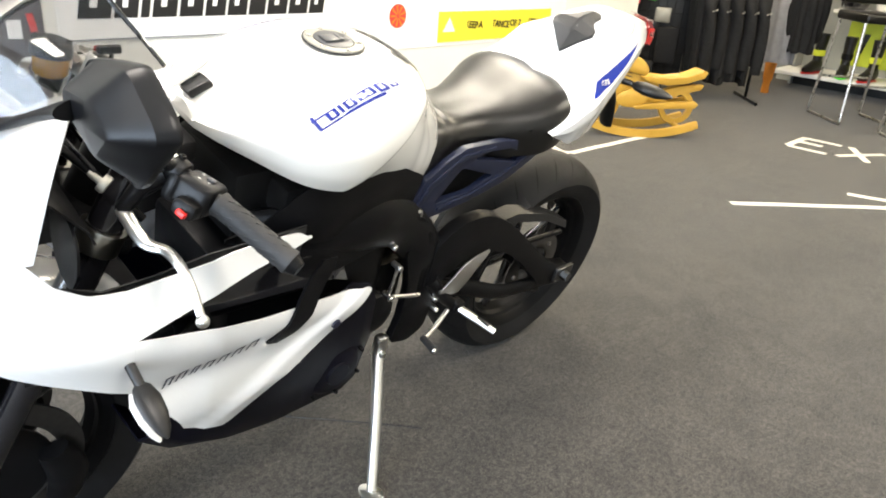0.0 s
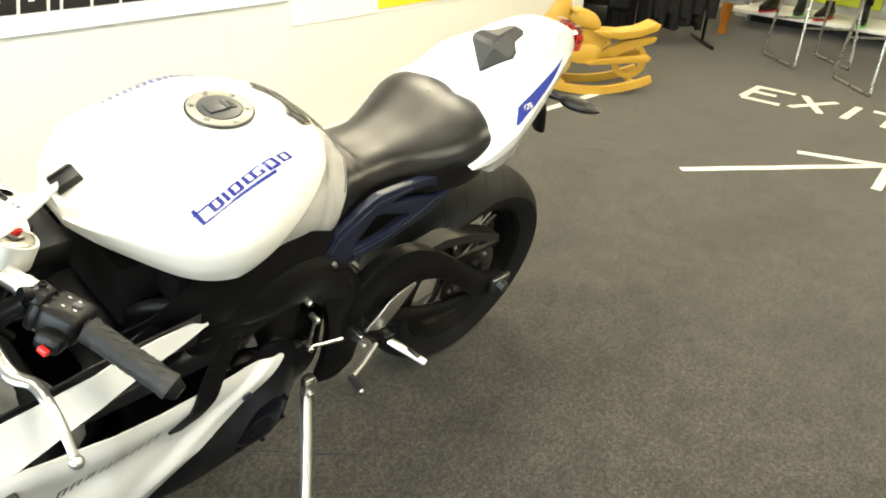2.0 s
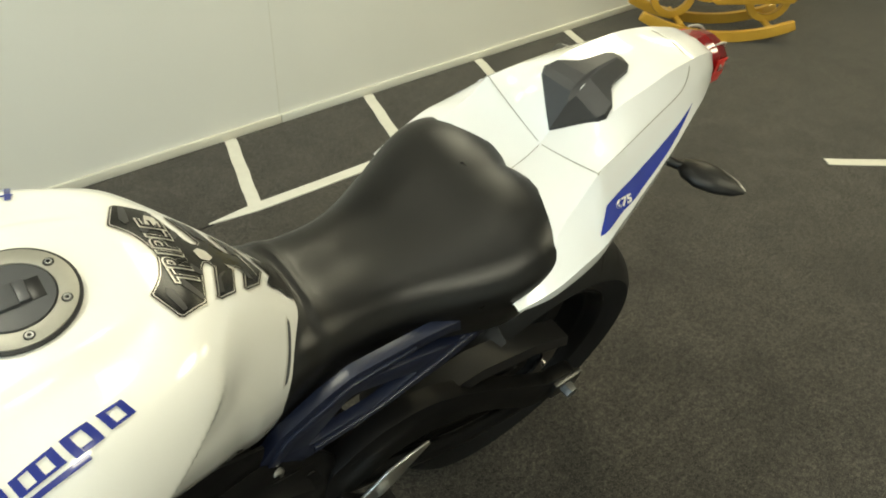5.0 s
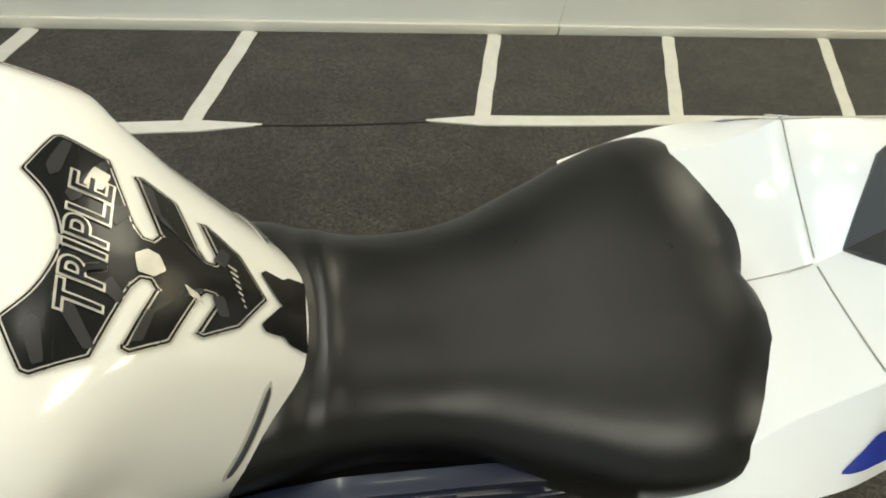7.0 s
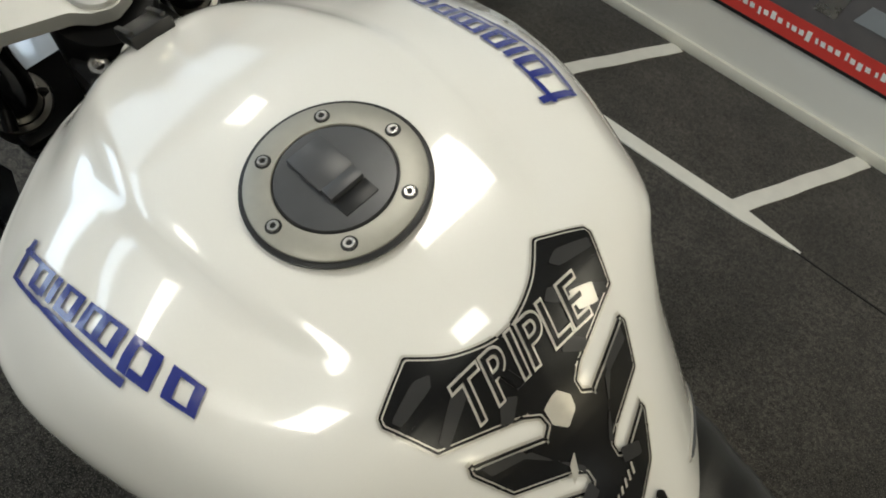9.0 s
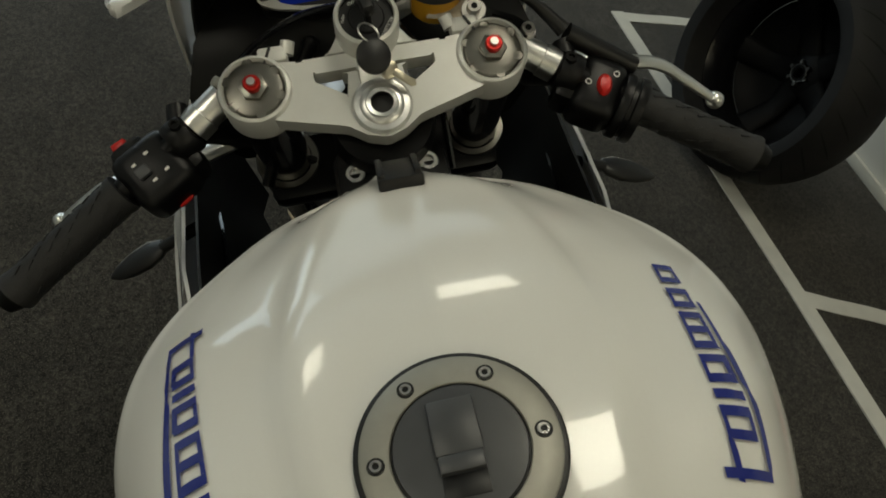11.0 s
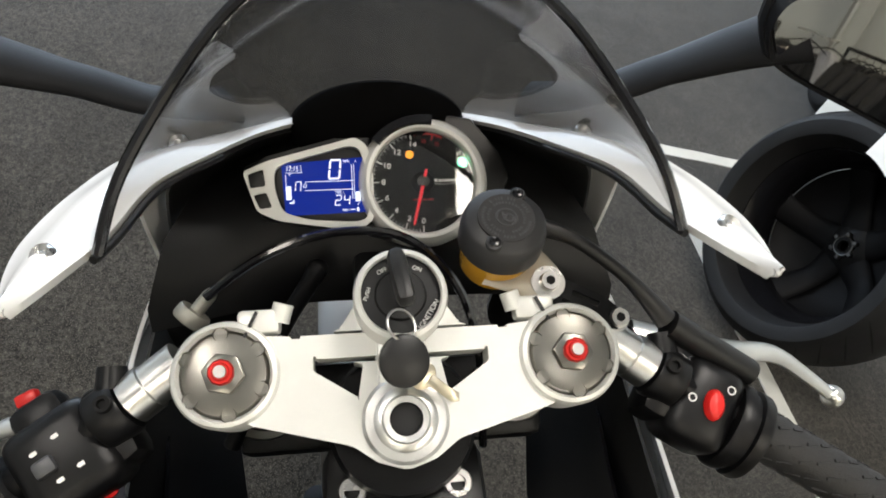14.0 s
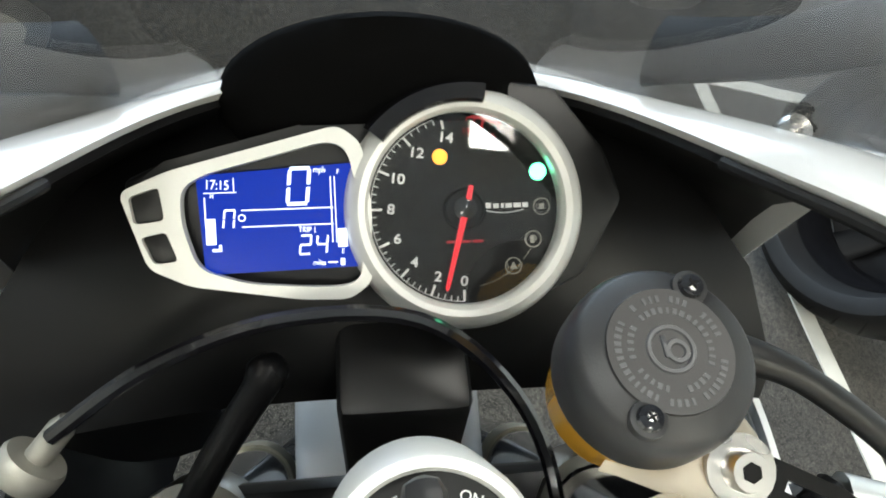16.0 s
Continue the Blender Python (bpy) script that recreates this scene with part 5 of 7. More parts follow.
for sg in (1, -1):
    mir = Matrix.Diagonal((1, sg, 1, 1))
    band = []
    for a, b in zip(INNER, OUTER):
        band.append([a + Vector((0.004, 0.002, -0.009))] + [a.lerp(b, u) + Vector((0, 0, 0.006 * math.sin(math.pi * min(1, u * 1.1)))) for u in (0, 0.08, 0.3, 0.5, 0.7, 0.88, 1.0)] + [b + Vector((0.002, 0.001, -0.005))])
    top = [b for b in OUTER if b.x >= 1.262]
    foot = curve_pts([(1.322, 0.186, 0.786), (1.365, 0.170, 0.778), (1.405, 0.147, 0.775), (1.445, 0.10, 0.775), (1.475, 0.0, 0.78)], len(top))
    cw = part("nose_cowl", moved(slab([curve_pts([b + Vector((0, 0, -0.003)), b.lerp(d, 0.45) + Vector((0.002 + 0.020 * k / len(top), 0.008, 0.012)), d], 9) for k, (b, d) in enumerate(zip(top, foot))], 0.004), mir), WHITE, bike, "white painted nose cowl", smooth=50)
    part("screen_wing", moved(slab(band, 0.003), mir), WHITE, cw, smooth=45)
    for q in ((1.145, 0.162, 1.0095), (1.281, 0.131, 0.9525)):
        part("wing_screw", moved(lathe([(0, 0.0030), (0.0022, 0.0015), (0.0048, 0.0030), (0.006, 0.0012), (0.006, -0.004)], 14, basis(q, (1, 0, 0), (-0.15, 0.25, 0.95))), mir), STEEL, cw)
    lin = []
    for a, b in zip(curve_pts(INNER[28:], 40), curve_pts(LOWER, 40)):
        lin.append(curve_pts([a + Vector((0.003, 0.001, -0.006)), a.lerp(b, 0.35) + Vector((0.020, 0.012 * min(1, b.y / 0.1), 0.0)), a.lerp(b, 0.75) + Vector((0.012, 0.008 * min(1, b.y / 0.1), 0.0)), b], 10))
    # thin black line run under the band's inner edge
    rim = curve_pts([a + Vector((0.002, -0.001, -0.007)) for a in INNER[12:34]], 26)
    part("inner_edge_line", moved(tube(rim, 0.0022, 8), mir), BLACKP, cw)
    part("cockpit_lining", moved(slab(lin, 0.003), mir), LINING, bike, "black plastic cockpit lining", smooth=60)
part("dash_panel", slab([curve_pts([(x, -yw, z - 0.02), (x + 0.004, -yw * 0.5, z), (x + 0.006, 0, z), (x + 0.004, yw * 0.5, z), (x, yw, z - 0.02)], 17) for x, yw, z in ((1.400, 0.05, 0.885), (1.37, 0.10, 0.895), (1.335, 0.135, 0.892), (1.29, 0.165, 0.868), (1.255, 0.180, 0.832), (1.247, 0.180, 0.812))], 0.003), LINING, bike, "black plastic dash surround", smooth=50)

edge = curve_pts([(1.149, 0.141, 1.004), (1.168, 0.129, 1.030), (1.190, 0.105, 1.060), (1.209, 0.075, 1.090), (1.222, 0.038, 1.112), (1.226, 0.0, 1.120)], 24)
basel = curve_pts([(1.149, 0.143, 1.004), (1.225, 0.148, 0.982), (1.285, 0.138, 0.950), (1.345, 0.090, 0.908), (1.380, 0.045, 0.892), (1.390, 0.0, 0.888)], 24)
scr = []
for e, b in zip(edge, basel):
    mid = (e + b) / 2 + Vector((0.034 * (1 - b.y / 0.19), 0.0, 0.024 * (1 - b.y / 0.25))) * min(1, (e - b).length / 0.15)
    scr.append(curve_pts([b, mid, e], 12))
full = [[Vector((q.x, -q.y, q.z)) for q in r] for r in scr[:-1]] + scr[::-1]
sc = part("screen", slab(full, 0.003), SCREEN, bike, "smoked clear plastic windscreen", smooth=60)
part("screen_edge", tube([Vector((q.x, -q.y, q.z)) for q in edge[:-1]] + edge[::-1], 0.0028, 8), BLACKG, sc)

# dash hood: a dome whose unlit darkness is put in its colour
hood2 = []
for x, w, z0, z1 in ((1.322, 0.046, 0.900, 0.922), (1.330, 0.058, 0.900, 0.940), (1.345, 0.067, 0.898, 0.948), (1.360, 0.069, 0.892, 0.938), (1.374, 0.064, 0.886, 0.914), (1.384, 0.050, 0.880, 0.896), (1.396, 0.040, 0.876, 0.885)):
    hood2.append([Vector((x, 0.002 + w * math.cos(a), z0 + (z1 - z0) * math.sin(a))) for a in (math.pi * k / 24 for k in range(25))])
part("dash_hood", loft(hood2), HOOD_SHADE, bike, "black arched hood over the instruments, darkened as if unlit", smooth=60)

# mirrors
for sg in (1, -1):
    mir = Matrix.Diagonal((1, sg, 1, 1))
    mo = part("mirror_stalk", moved(tube([(1.345, 0.108, 0.930), (1.320, 0.149, 0.955), (1.309, 0.190, 0.982), (1.298, 0.232, 1.008), (1.290, 0.262, 1.024)], [0.022, 0.017, 0.017, 0.024, 0.032], 18, 30, 0.34), mir), STALKK, bike, "black mirror on a broad swept stalk")
    ty, tz = (0.10, -0.14) if sg > 0 else (0.21, 0.24)
    corner = ((0.224, 1.036), (0.226, 1.052), (0.236, 1.062), (0.270, 1.075), (0.305, 1.086), (0.322, 1.087), (0.346, 1.075), (0.372, 1.061), (0.383, 1.048), (0.379, 1.034), (0.364, 1.008), (0.350, 0.982), (0.336, 0.975), (0.300, 0.987), (0.250, 1.006), (0.232, 1.018))
    shape = [Vector((0, q.x, q.y)) for q in curve_pts([(y, z, 0) for y, z in corner + corner[:1]], 65)[:-1]]
    ctr = Vector((0, 0.312, 1.030))
    crest = [Vector((0, 0.262 + (p.y - 0.262) * 0.62, 1.018 + (p.z - 1.018) * 0.42)) for p in shape]
    rings = []
    for k, x in ((0.93, 1.2595), (0.95, 1.257), (1.0, 1.258), (1.015, 1.262), (1.0, 1.267)):
        rings.append([Vector((x - ty * (p.y - 0.312) + tz * (p.z - 1.03), 0, 0)) + ctr + (p - ctr) * k for p in shape])
    for u, x in ((0.12, 1.271), (0.85, 1.297), (1.0, 1.300)):
        rings.append([Vector((x, 0, 0)) + (p + (q - p) * u) for p, q in zip(shape, crest)])
    cc = Vector((1.3015, 0.290, 1.022))
    rings.append([cc + (p - Vector((0, 0.290, 1.022))) * 0.05 for p in crest])
    part("shell", moved(loft(rings), mir), SHELLK, mo, smooth=24)
    part("glass", moved(loft([[Vector((x - ty * (p.y - 0.312) + tz * (p.z - 1.03), 0, 0)) + ctr + (p - ctr) * 0.92 for p in shape] for x in (1.2588, 1.2572)]), mir), MIRRORM, mo, "mirror glass", smooth=False)

# ---- cockpit ----
STEER = basis((1.109, 0, 0.895), (0.914, 0, 0.407), (-0.407, 0, 0.914))


def spart(name, bm, material, parent=bike, label="", smooth=True):
    return part(name, moved(bm, STEER), material, parent, label, smooth)


# upper fork yoke with two windows
half = [(-0.027, 0.0), (-0.022, 0.016), (-0.012, 0.030), (-0.004, 0.060), (0.002, 0.082), (0.008, 0.098), (0.054, 0.100), (0.052, 0.080), (0.050, 0.060), (0.052, 0.035), (0.066, 0.026), (0.08, 0.02), (0.09, 0.0)]
out = [(x, y) for x, y in half] + [(x, -y) for x, y in half[1:-1][::-1]]
yb = scan_decal(out, 0.0, 0.0015, lambda x, y, l: Vector((x, y, 0.004)), cuts=[[(0.014, 0.0255), (0.033, 0.022), (0.037, 0.050), (0.030, 0.050)], [(0.014, -0.0255), (0.030, -0.050), (0.037, -0.050), (0.033, -0.022)]])
bmesh.ops.recalc_face_normals(yb, faces=yb.faces)
bmesh.ops.solidify(yb, geom=list(yb.faces), thickness=0.020)
if max(v.co.z for v in yb.verts) > 0.01:
    moved(yb, pose(0, 0, -0.020))
yoke = spart("fork_yoke", yb, ALUP, bike, "silver alloy upper fork yoke", smooth=30)
for sg in (1, -1):
    c = (0.0311, 0.098 * sg)
    spart("yoke_clamp", lathe([(0.0245, 0.006), (0.0262, 0.0085), (0.0285, 0.0075), (0.0300, 0.004), (0.0300, -0.026), (0.0245, -0.026), (0.0245, 0.006)], 48, pose(*c, 0)), ALUP, yoke)
    spart("fork_cap", lathe([(0, 0.0085), (0.0175, 0.0085), (0.0225, 0.0075), (0.0243, 0.005), (0.0243, -0.01)], 48, pose(*c, 0)), FORKCAP, yoke, "machined grey fork cap")
    for j in range(6):
        q = math.pi / 3 * j + 0.1
        spart("cap_scallop", lathe([(0, 0.0079), (0.0036, 0.0079), (0.0040, 0.0086), (0.0044, 0.0080)], 16, pose(c[0] + 0.0222 * math.cos(q), c[1] + 0.0222 * math.sin(q), -0.0004)), FORKCAP, yoke)
    spart("cap_hex", plate([(0.0118 * math.cos(q), 0.0118 * math.sin(q)) for q in (math.pi / 3 * j + 0.35 for j in range(6))], 0.005, pose(*c, 0.008), 0.0007), FORKCAP, yoke)
    spart("adjuster", lathe([(0, 0.0205), (0.0045, 0.0205), (0.005, 0.0195), (0.0064, 0.0195), (0.0072, 0.0185), (0.0072, 0.0165), (0.0066, 0.0160), (0.0066, 0.0130), (0.0072, 0.0125), (0.0072, 0.010)], 10, pose(*c, 0)), REDANO, yoke, "red anodised fork adjuster")
    spart("adjuster_screw", lathe([(0, 0.0222), (0.0034, 0.0222), (0.0037, 0.021), (0.0037, 0.018)], 14, pose(*c, 0)), STEEL, yoke)
    spart("pinch_lug", join(box(0.014, 0.024, 0.013, pose(0.060, 0.080 * sg, -0.008), 0.003), tube([(0.060, 0.069 * sg, -0.001), (0.070, 0.066 * sg, 0.001)], 0.006, 10)), ALUP, yoke)
    spart("clamp_slit", box(0.016, 0.0016, 0.004, pose(0.058, 0.084 * sg, 0.0035, 0, 0, -25 * sg)), BLACKP, yoke)
    # fork legs
    spart("fork_leg", lathe([(0, -0.02), (0.0245, -0.02), (0.0245, -0.20), (0.0265, -0.202), (0.0265, -0.36), (0.0215, -0.362), (0.0205, -0.60), (0, -0.60)], 32, pose(c[0], c[1], 0)), BLACKG, bike, "black upside-down fork leg")
    spart("lower_clamp", lathe([(0.0255, -0.165), (0.0315, -0.165), (0.0325, -0.168), (0.0325, -0.200), (0.0255, -0.200)], 32, pose(c[0], c[1], 0)), FORKCAP, bike)
    spart("fork_seal", lathe([(0.022, -0.352), (0.0285, -0.352), (0.0295, -0.358), (0.0295, -0.375), (0.022, -0.380)], 32, pose(c[0], c[1], 0)), BRASS, bike)
    # clip-on bar stub and bar
    a, b = Vector((1.160, 0.128 * sg, 0.8895)), Vector((1.143, 0.158 * sg, 0.876))
    part("bar_stub", tube([a, a.lerp(b, 0.6), a.lerp(b, 0.62), b], [0.0135, 0.0135, 0.0150, 0.0150], 20), ALU, bike, "satin alloy bar stub")
    bar_d = (Vector((1.057, 0.330 * sg, 0.806)) - b).normalized()
    part("bar", tube([b, b + bar_d * 0.205], 0.011, 14), BLACKM, bike)
    pc = part("lever_clamp", tube([b + bar_d * 0.002, b + bar_d * 0.004, b + bar_d * 0.020, b + bar_d * 0.022], [0.0165, 0.0180, 0.0180, 0.0165], 24), PODK, bike, "black lever clamp round the bar")
    part("clamp_lug", tube([b + bar_d * 0.012 + Vector((0.010, 0, 0.010)), b + bar_d * 0.012 + Vector((0.022, 0, 0.016))], [0.0095, 0.0085], 14), PODK, pc)
    part("clamp_bolt", lathe([(0, 0.001), (0.0024, 0.001), (0.0028, 0.0035), (0.0048, 0.0035), (0.0052, 0.0)], 14, basis(b + bar_d * 0.012 + Vector((-0.004, 0, 0.0185)), (1, 0, 0), (-0.3, 0, 0.95))), RECESS, pc)
    g0, g1 = b + bar_d * 0.078, b + bar_d * 0.200
    ribs = []
    rr = []
    for k in range(25):
        ribs.append(g0.lerp(g1, k / 24))
        rr.append(0.0165 + (0.0014 if k in (0, 1, 23, 24) else 0.0004 * math.sin(k * 2.1)))
    gr = part("grip", tube(ribs, rr, 20), GRIPR, bike, "black ribbed rubber handlebar grip")
    ax = bar_d.cross(Vector((0, 0, 1))).normalized()
    for k in range(9):
        for q in range(8):
            p = g0.lerp(g1, 0.12 + 0.09 * k)
            ang = 2 * math.pi * q / 8 + 0.3 * (k % 2)
            n = ax * math.cos(ang) + ax.cross(bar_d) * math.sin(ang)
            part("rib", box(0.009, 0.0018, 0.0012, basis(p + n * 0.0160, bar_d + n.cross(bar_d) * 0.5, n)), GRIPR, gr, smooth=False)
    part("bar_end", tube([g1, g1 + bar_d * 0.004, g1 + bar_d * 0.013], [0.0150, 0.0140, 0.0105], 18), BLACKM, bike)

spart("stem_nut", lathe([(0.0092, 0.012), (0.0125, 0.0125), (0.0135, 0.011), (0.0165, 0.0105), (0.0180, 0.009), (0.0225, 0.0085), (0.0245, 0.0065), (0.0245, -0.016)], 48), ALU, yoke, "bright steering stem nut")
# shallow closed cup; the dark of the deep hole is put in its black
spart("stem_bore", lathe([(0.0, 0.0055), (0.0090, 0.0055), (0.0092, 0.0118)], 32), BLACKP, yoke)
# ignition lock and key
lockm = pose(0.066, 0.0, 0.0)
spart("lock_housing", lathe([(0.0218, 0.031), (0.0228, 0.0325), (0.0252, 0.031), (0.0262, 0.028), (0.0262, -0.004)], 48, lockm), ALUP, yoke)
spart("lock_barrel", lathe([(0, 0.0285), (0.0135, 0.0285), (0.0145, 0.0272), (0.0222, 0.0272), (0.0222, 0.010)], 48, lockm), BLACKP, yoke, "black ignition lock face with white markings")
spart("lock_arm", box(0.050, 0.030, 0.02, pose(0.035, 0, -0.012), 0.006), ALUP, yoke)
for body, px, py, rz, sz in (("IGNITION", 0.0545, -0.0150, -35, 0.0042), ("OFF", 0.0800, 0.0095, -68, 0.0036), ("ON", 0.0805, -0.0100, -112, 0.0036), ("PUSH", 0.0675, 0.0183, -20, 0.0032)):
    text_mesh(body, sz, STEER @ pose(px, py, 0.0276, 0, 0, rz - 0), DIALW, "lock_lettering", yoke, 0.0001)
key = part("key", moved(join(box(0.034, 0.010, 0.012, pose(0, 0, 0.0), 0.004), tube([(-0.004, 0, 0.0), (-0.004, 0, -0.016)], 0.003, 8)), STEER @ pose(0.070, 0.0, 0.040, 0, 20, 8)), BLACKP, bike, "black key in the ignition with a spare on a ring")
part("key_fob", moved(lathe([(0, 0.003), (0.011, 0.003), (0.0135, 0.0015), (0.0138, -0.001), (0.0125, -0.003), (0, -0.003)], 28), STEER @ pose(0.029, 0.0005, 0.034, 8, -12, 0) @ Matrix.Diagonal((1.05, 1.0, 1, 1))), BLACKP, key)
part("key_ring", moved(lathe([(0.0088 + 0.0008 * math.cos(a), 0.0008 * math.sin(a)) for a in (2 * math.pi * k / 8 for k in range(9))], 28), STEER @ pose(0.048, 0.001, 0.036, 30, 10, 0)), STEEL, key)
part("spare_key", moved(plate([(0, -0.003), (0.018, -0.003), (0.021, 0.0), (0.018, 0.0036), (0.012, 0.003), (0.0, 0.0035)], 0.0016, None, 0.0004), STEER @ pose(0.020, -0.013, 0.020, 6, 14, 233)), BRASS, key)
part("spare_key_head", moved(plate([(0.0065 * math.cos(q), 0.008 * math.sin(q)) for q in (2 * math.pi * j / 18 for j in range(18))], 0.0018, None, 0.0004), STEER @ pose(0.022, -0.010, 0.020, 6, 14, 233)), BRASS, key)

# brake fluid reservoir
RES = basis((1.204, -0.066, 0.956), (0.98, 0.05, 0.1), (-0.10, -0.03, 0.985)) @ Matrix.Diagonal((0.88, 0.88, 1, 1))
res = part("brake_reservoir", lathe([(0, -0.050), (0.022, -0.050), (0.0255, -0.046), (0.0265, -0.018)], 40, RES), AMBER, bike, "amber brake fluid cup under a black screw cap")
part("mount_ear", tube([(1.204, -0.070, 0.9165), (1.190, -0.085, 0.9165), (1.180, -0.095, 0.9160)], [0.026, 0.019, 0.013], 20, 8, 0.16), EAR, res, "translucent pale mounting ear")
part("cap", lathe([(0, 0.0002), (0.0196, 0.0002), (0.0199, -0.0006), (0.0206, -0.0010), (0.0262, -0.0022), (0.0284, -0.0046), (0.0296, -0.0085), (0.0300, -0.0120), (0.0300, -0.0225), (0.0262, -0.0225)], 64, RES), CAPPL, res, "moulded black cap with raised print")
part("cap_emblem", join(lathe([(0.0060, 0.0002), (0.0064, 0.0008), (0.0074, 0.0008), (0.0078, 0.0002)], 36, RES), moved(box(0.0070, 0.0015, 0.0008, None, 0.0003), RES @ pose(0.0010, 0.0018, 0.0)), moved(lathe([(0.0020, 0.0001), (0.0024, 0.0008), (0.0036, 0.0008), (0.0040, 0.0001)], 24), RES @ pose(-0.0008, -0.0018, 0))), DARKGREY, res)
rnd = random.Random(5)
for rr, n, hh in ((0.0124, 34, 0.0019), (0.0162, 46, 0.0021)):
    for k in range(n):
        if rnd.random() < 0.85:
            part("cap_print", box(hh, 0.0008 + 0.0006 * rnd.random(), 0.0004, RES @ pose(0, 0, 0, 0, 0, 360 * k / n) @ pose(rr, 0, 0.0)), DARKGREY, res, smooth=False)
for a in (-32, 148):
    q = RES @ pose(0.0228 * math.cos(math.radians(a)), 0.0228 * math.sin(math.radians(a)), 0)
    part("screw_pocket", lathe([(0.0, 0.0002), (0.0048, 0.0002), (0.0056, -0.0002), (0.0058, -0.003)], 24, q), CAPPL, res)
    part("cap_screw", join(lathe([(0, 0.0020), (0.0022, 0.0021), (0.0036, 0.0016), (0.0042, 0.0004)], 18, q)), BLACKG, res)
    # cross recess drawn as dark bars, its shade put in the colour
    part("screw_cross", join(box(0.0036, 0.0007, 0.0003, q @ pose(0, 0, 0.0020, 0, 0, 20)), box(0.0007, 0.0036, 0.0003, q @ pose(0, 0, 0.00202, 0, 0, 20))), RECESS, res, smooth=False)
arm = [(-0.012, -0.010), (0.030, -0.011), (0.046, -0.006), (0.046, 0.006), (0.030, 0.010), (-0.012, 0.010)]


def slotted(outer, holes, t):
    bm = bmesh.new()
    for loop in [outer] + holes:
        vs = [bm.verts.new((x, y, 0)) for x, y in loop]
        for a, b in zip(vs, vs[1:] + vs[:1]):
            bm.edges.new((a, b))
    bmesh.ops.triangle_fill(bm, use_beauty=True, use_dissolve=False, edges=list(bm.edges))
    ext = bmesh.ops.extrude_face_region(bm, geom=list(bm.faces))
    bmesh.ops.translate(bm, vec=(0, 0, t), verts=[v for v in ext["geom"] if isinstance(v, bmesh.types.BMVert)])
    return bm


part("reservoir_bracket", moved(slotted(arm, [[(0.008, -0.0055), (0.030, -0.0055), (0.030, -0.002), (0.008, -0.002)], [(0.012, 0.002), (0.030, 0.002), (0.030, 0.0055), (0.012, 0.0055)]], 0.003), basis((1.180, -0.096, 0.9125), (-0.019, -0.043, -0.012), (-0.40, 0.0, 0.91))), BLACKM, bike, "black slotted reservoir bracket")
for q, r in (((1.182, -0.093, 0.918), 0.0105), ((1.163, -0.136, 0.902), 0.0075)):
    part("bracket_bolt", join(lathe([(0, 0.009), (0.0055, 0.009), (0.0062, 0.007), (0.0062, 0.003), (r, 0.003), (r, 0)], 20, basis(q, (1, 0, 0), (-0.4, 0, 0.91)))), STEEL, bike)
    # hollow socket drawn as a near-black disc, shade in its colour
    part("bolt_socket", lathe([(0, 0.0001), (0.0030, 0.0001), (0.0032, -0.001)], 6, basis(Vector(q) + Vector((-0.4, 0, 0.91)) * 0.0093, (1, 0, 0), (-0.4, 0, 0.91))), RECESS, bike)
part("brake_hose", tube([(1.212, -0.088, 0.938), (1.203, -0.112, 0.934), (1.184, -0.145, 0.917), (1.164, -0.170, 0.897)], [0.0065, 0.0045, 0.0045, 0.0075], 12, 24), BLACKP, bike)
part("master_cylinder", tube([(1.162, -0.172, 0.895), (1.141, -0.232, 0.862)], [0.0095, 0.0090], 16), BLACKP, bike, "black brake master cylinder")

# switchgear
def switch_box(sg):
    m = basis((1.122, 0.197 * sg, 0.852), (-0.42, 0.82 * sg, -0.36), (-0.40, 0.0, 0.91))
    return m


ml, mr = switch_box(1), switch_box(-1)
swl = part("switch_pod", moved(join(box(0.056, 0.058, 0.046, pose(-0.002, 0.002, -0.026), 0.012, 3), box(0.034, 0.034, 0.024, pose(0.004, -0.028, -0.028), 0.008), box(0.020, 0.050, 0.040, pose(-0.030, 0.0, -0.026), 0.008)), ml), PODK, bike, "black switch pod with a red switch")
part("horn_button", moved(box(0.016, 0.010, 0.012, pose(0.0, 0.0, 0), 0.003), basis((1.113, 0.181, 0.827), (-0.4, 0.85, -0.3), (-0.7, -0.2, 0.6))), REDPL, swl, "red switch")
part("pass_button", moved(box(0.014, 0.008, 0.008, pose(0, 0, 0), 0.002), basis((1.161, 0.228, 0.848), (-0.4, 0.85, -0.3), (0.8, 0.35, 0.3))), REDPL, swl, "red switch")
for px, py in ((-0.010, 0.012), (0.003, 0.013), (-0.006, -0.010), (0.008, -0.008)):
    part("switch_mark", moved(plate([(-0.0022, -0.0012), (0.0012, -0.0012), (0.0022, 0.0), (0.0012, 0.0012), (-0.0022, 0.0012)], 0.0004), ml @ pose(px, py, 0.020)), DIALW, swl, smooth=False)
part("rocker", moved(box(0.012, 0.010, 0.006, pose(0.0, 0.0, 0.018), 0.002), ml @ pose(0.006, 0.002, 0)), DARKGREY, swl)
swr = part("switch_pod", moved(join(box(0.044, 0.058, 0.046, pose(-0.006, 0, -0.026), 0.012, 3), box(0.022, 0.046, 0.040, pose(-0.032, 0.0, -0.024), 0.008), moved(lathe([(0.018, -0.012), (0.029, -0.011), (0.030, -0.009), (0.030, -0.003), (0.027, -0.002), (0.027, 0.002), (0.030, 0.003), (0.030, 0.009), (0.029, 0.011), (0.018, 0.012)], 36), basis((0.026, 0, -0.006), (0, 1, 0), (1, 0, 0)))), mr), PODK, bike, "black switch pod with a red stop switch")
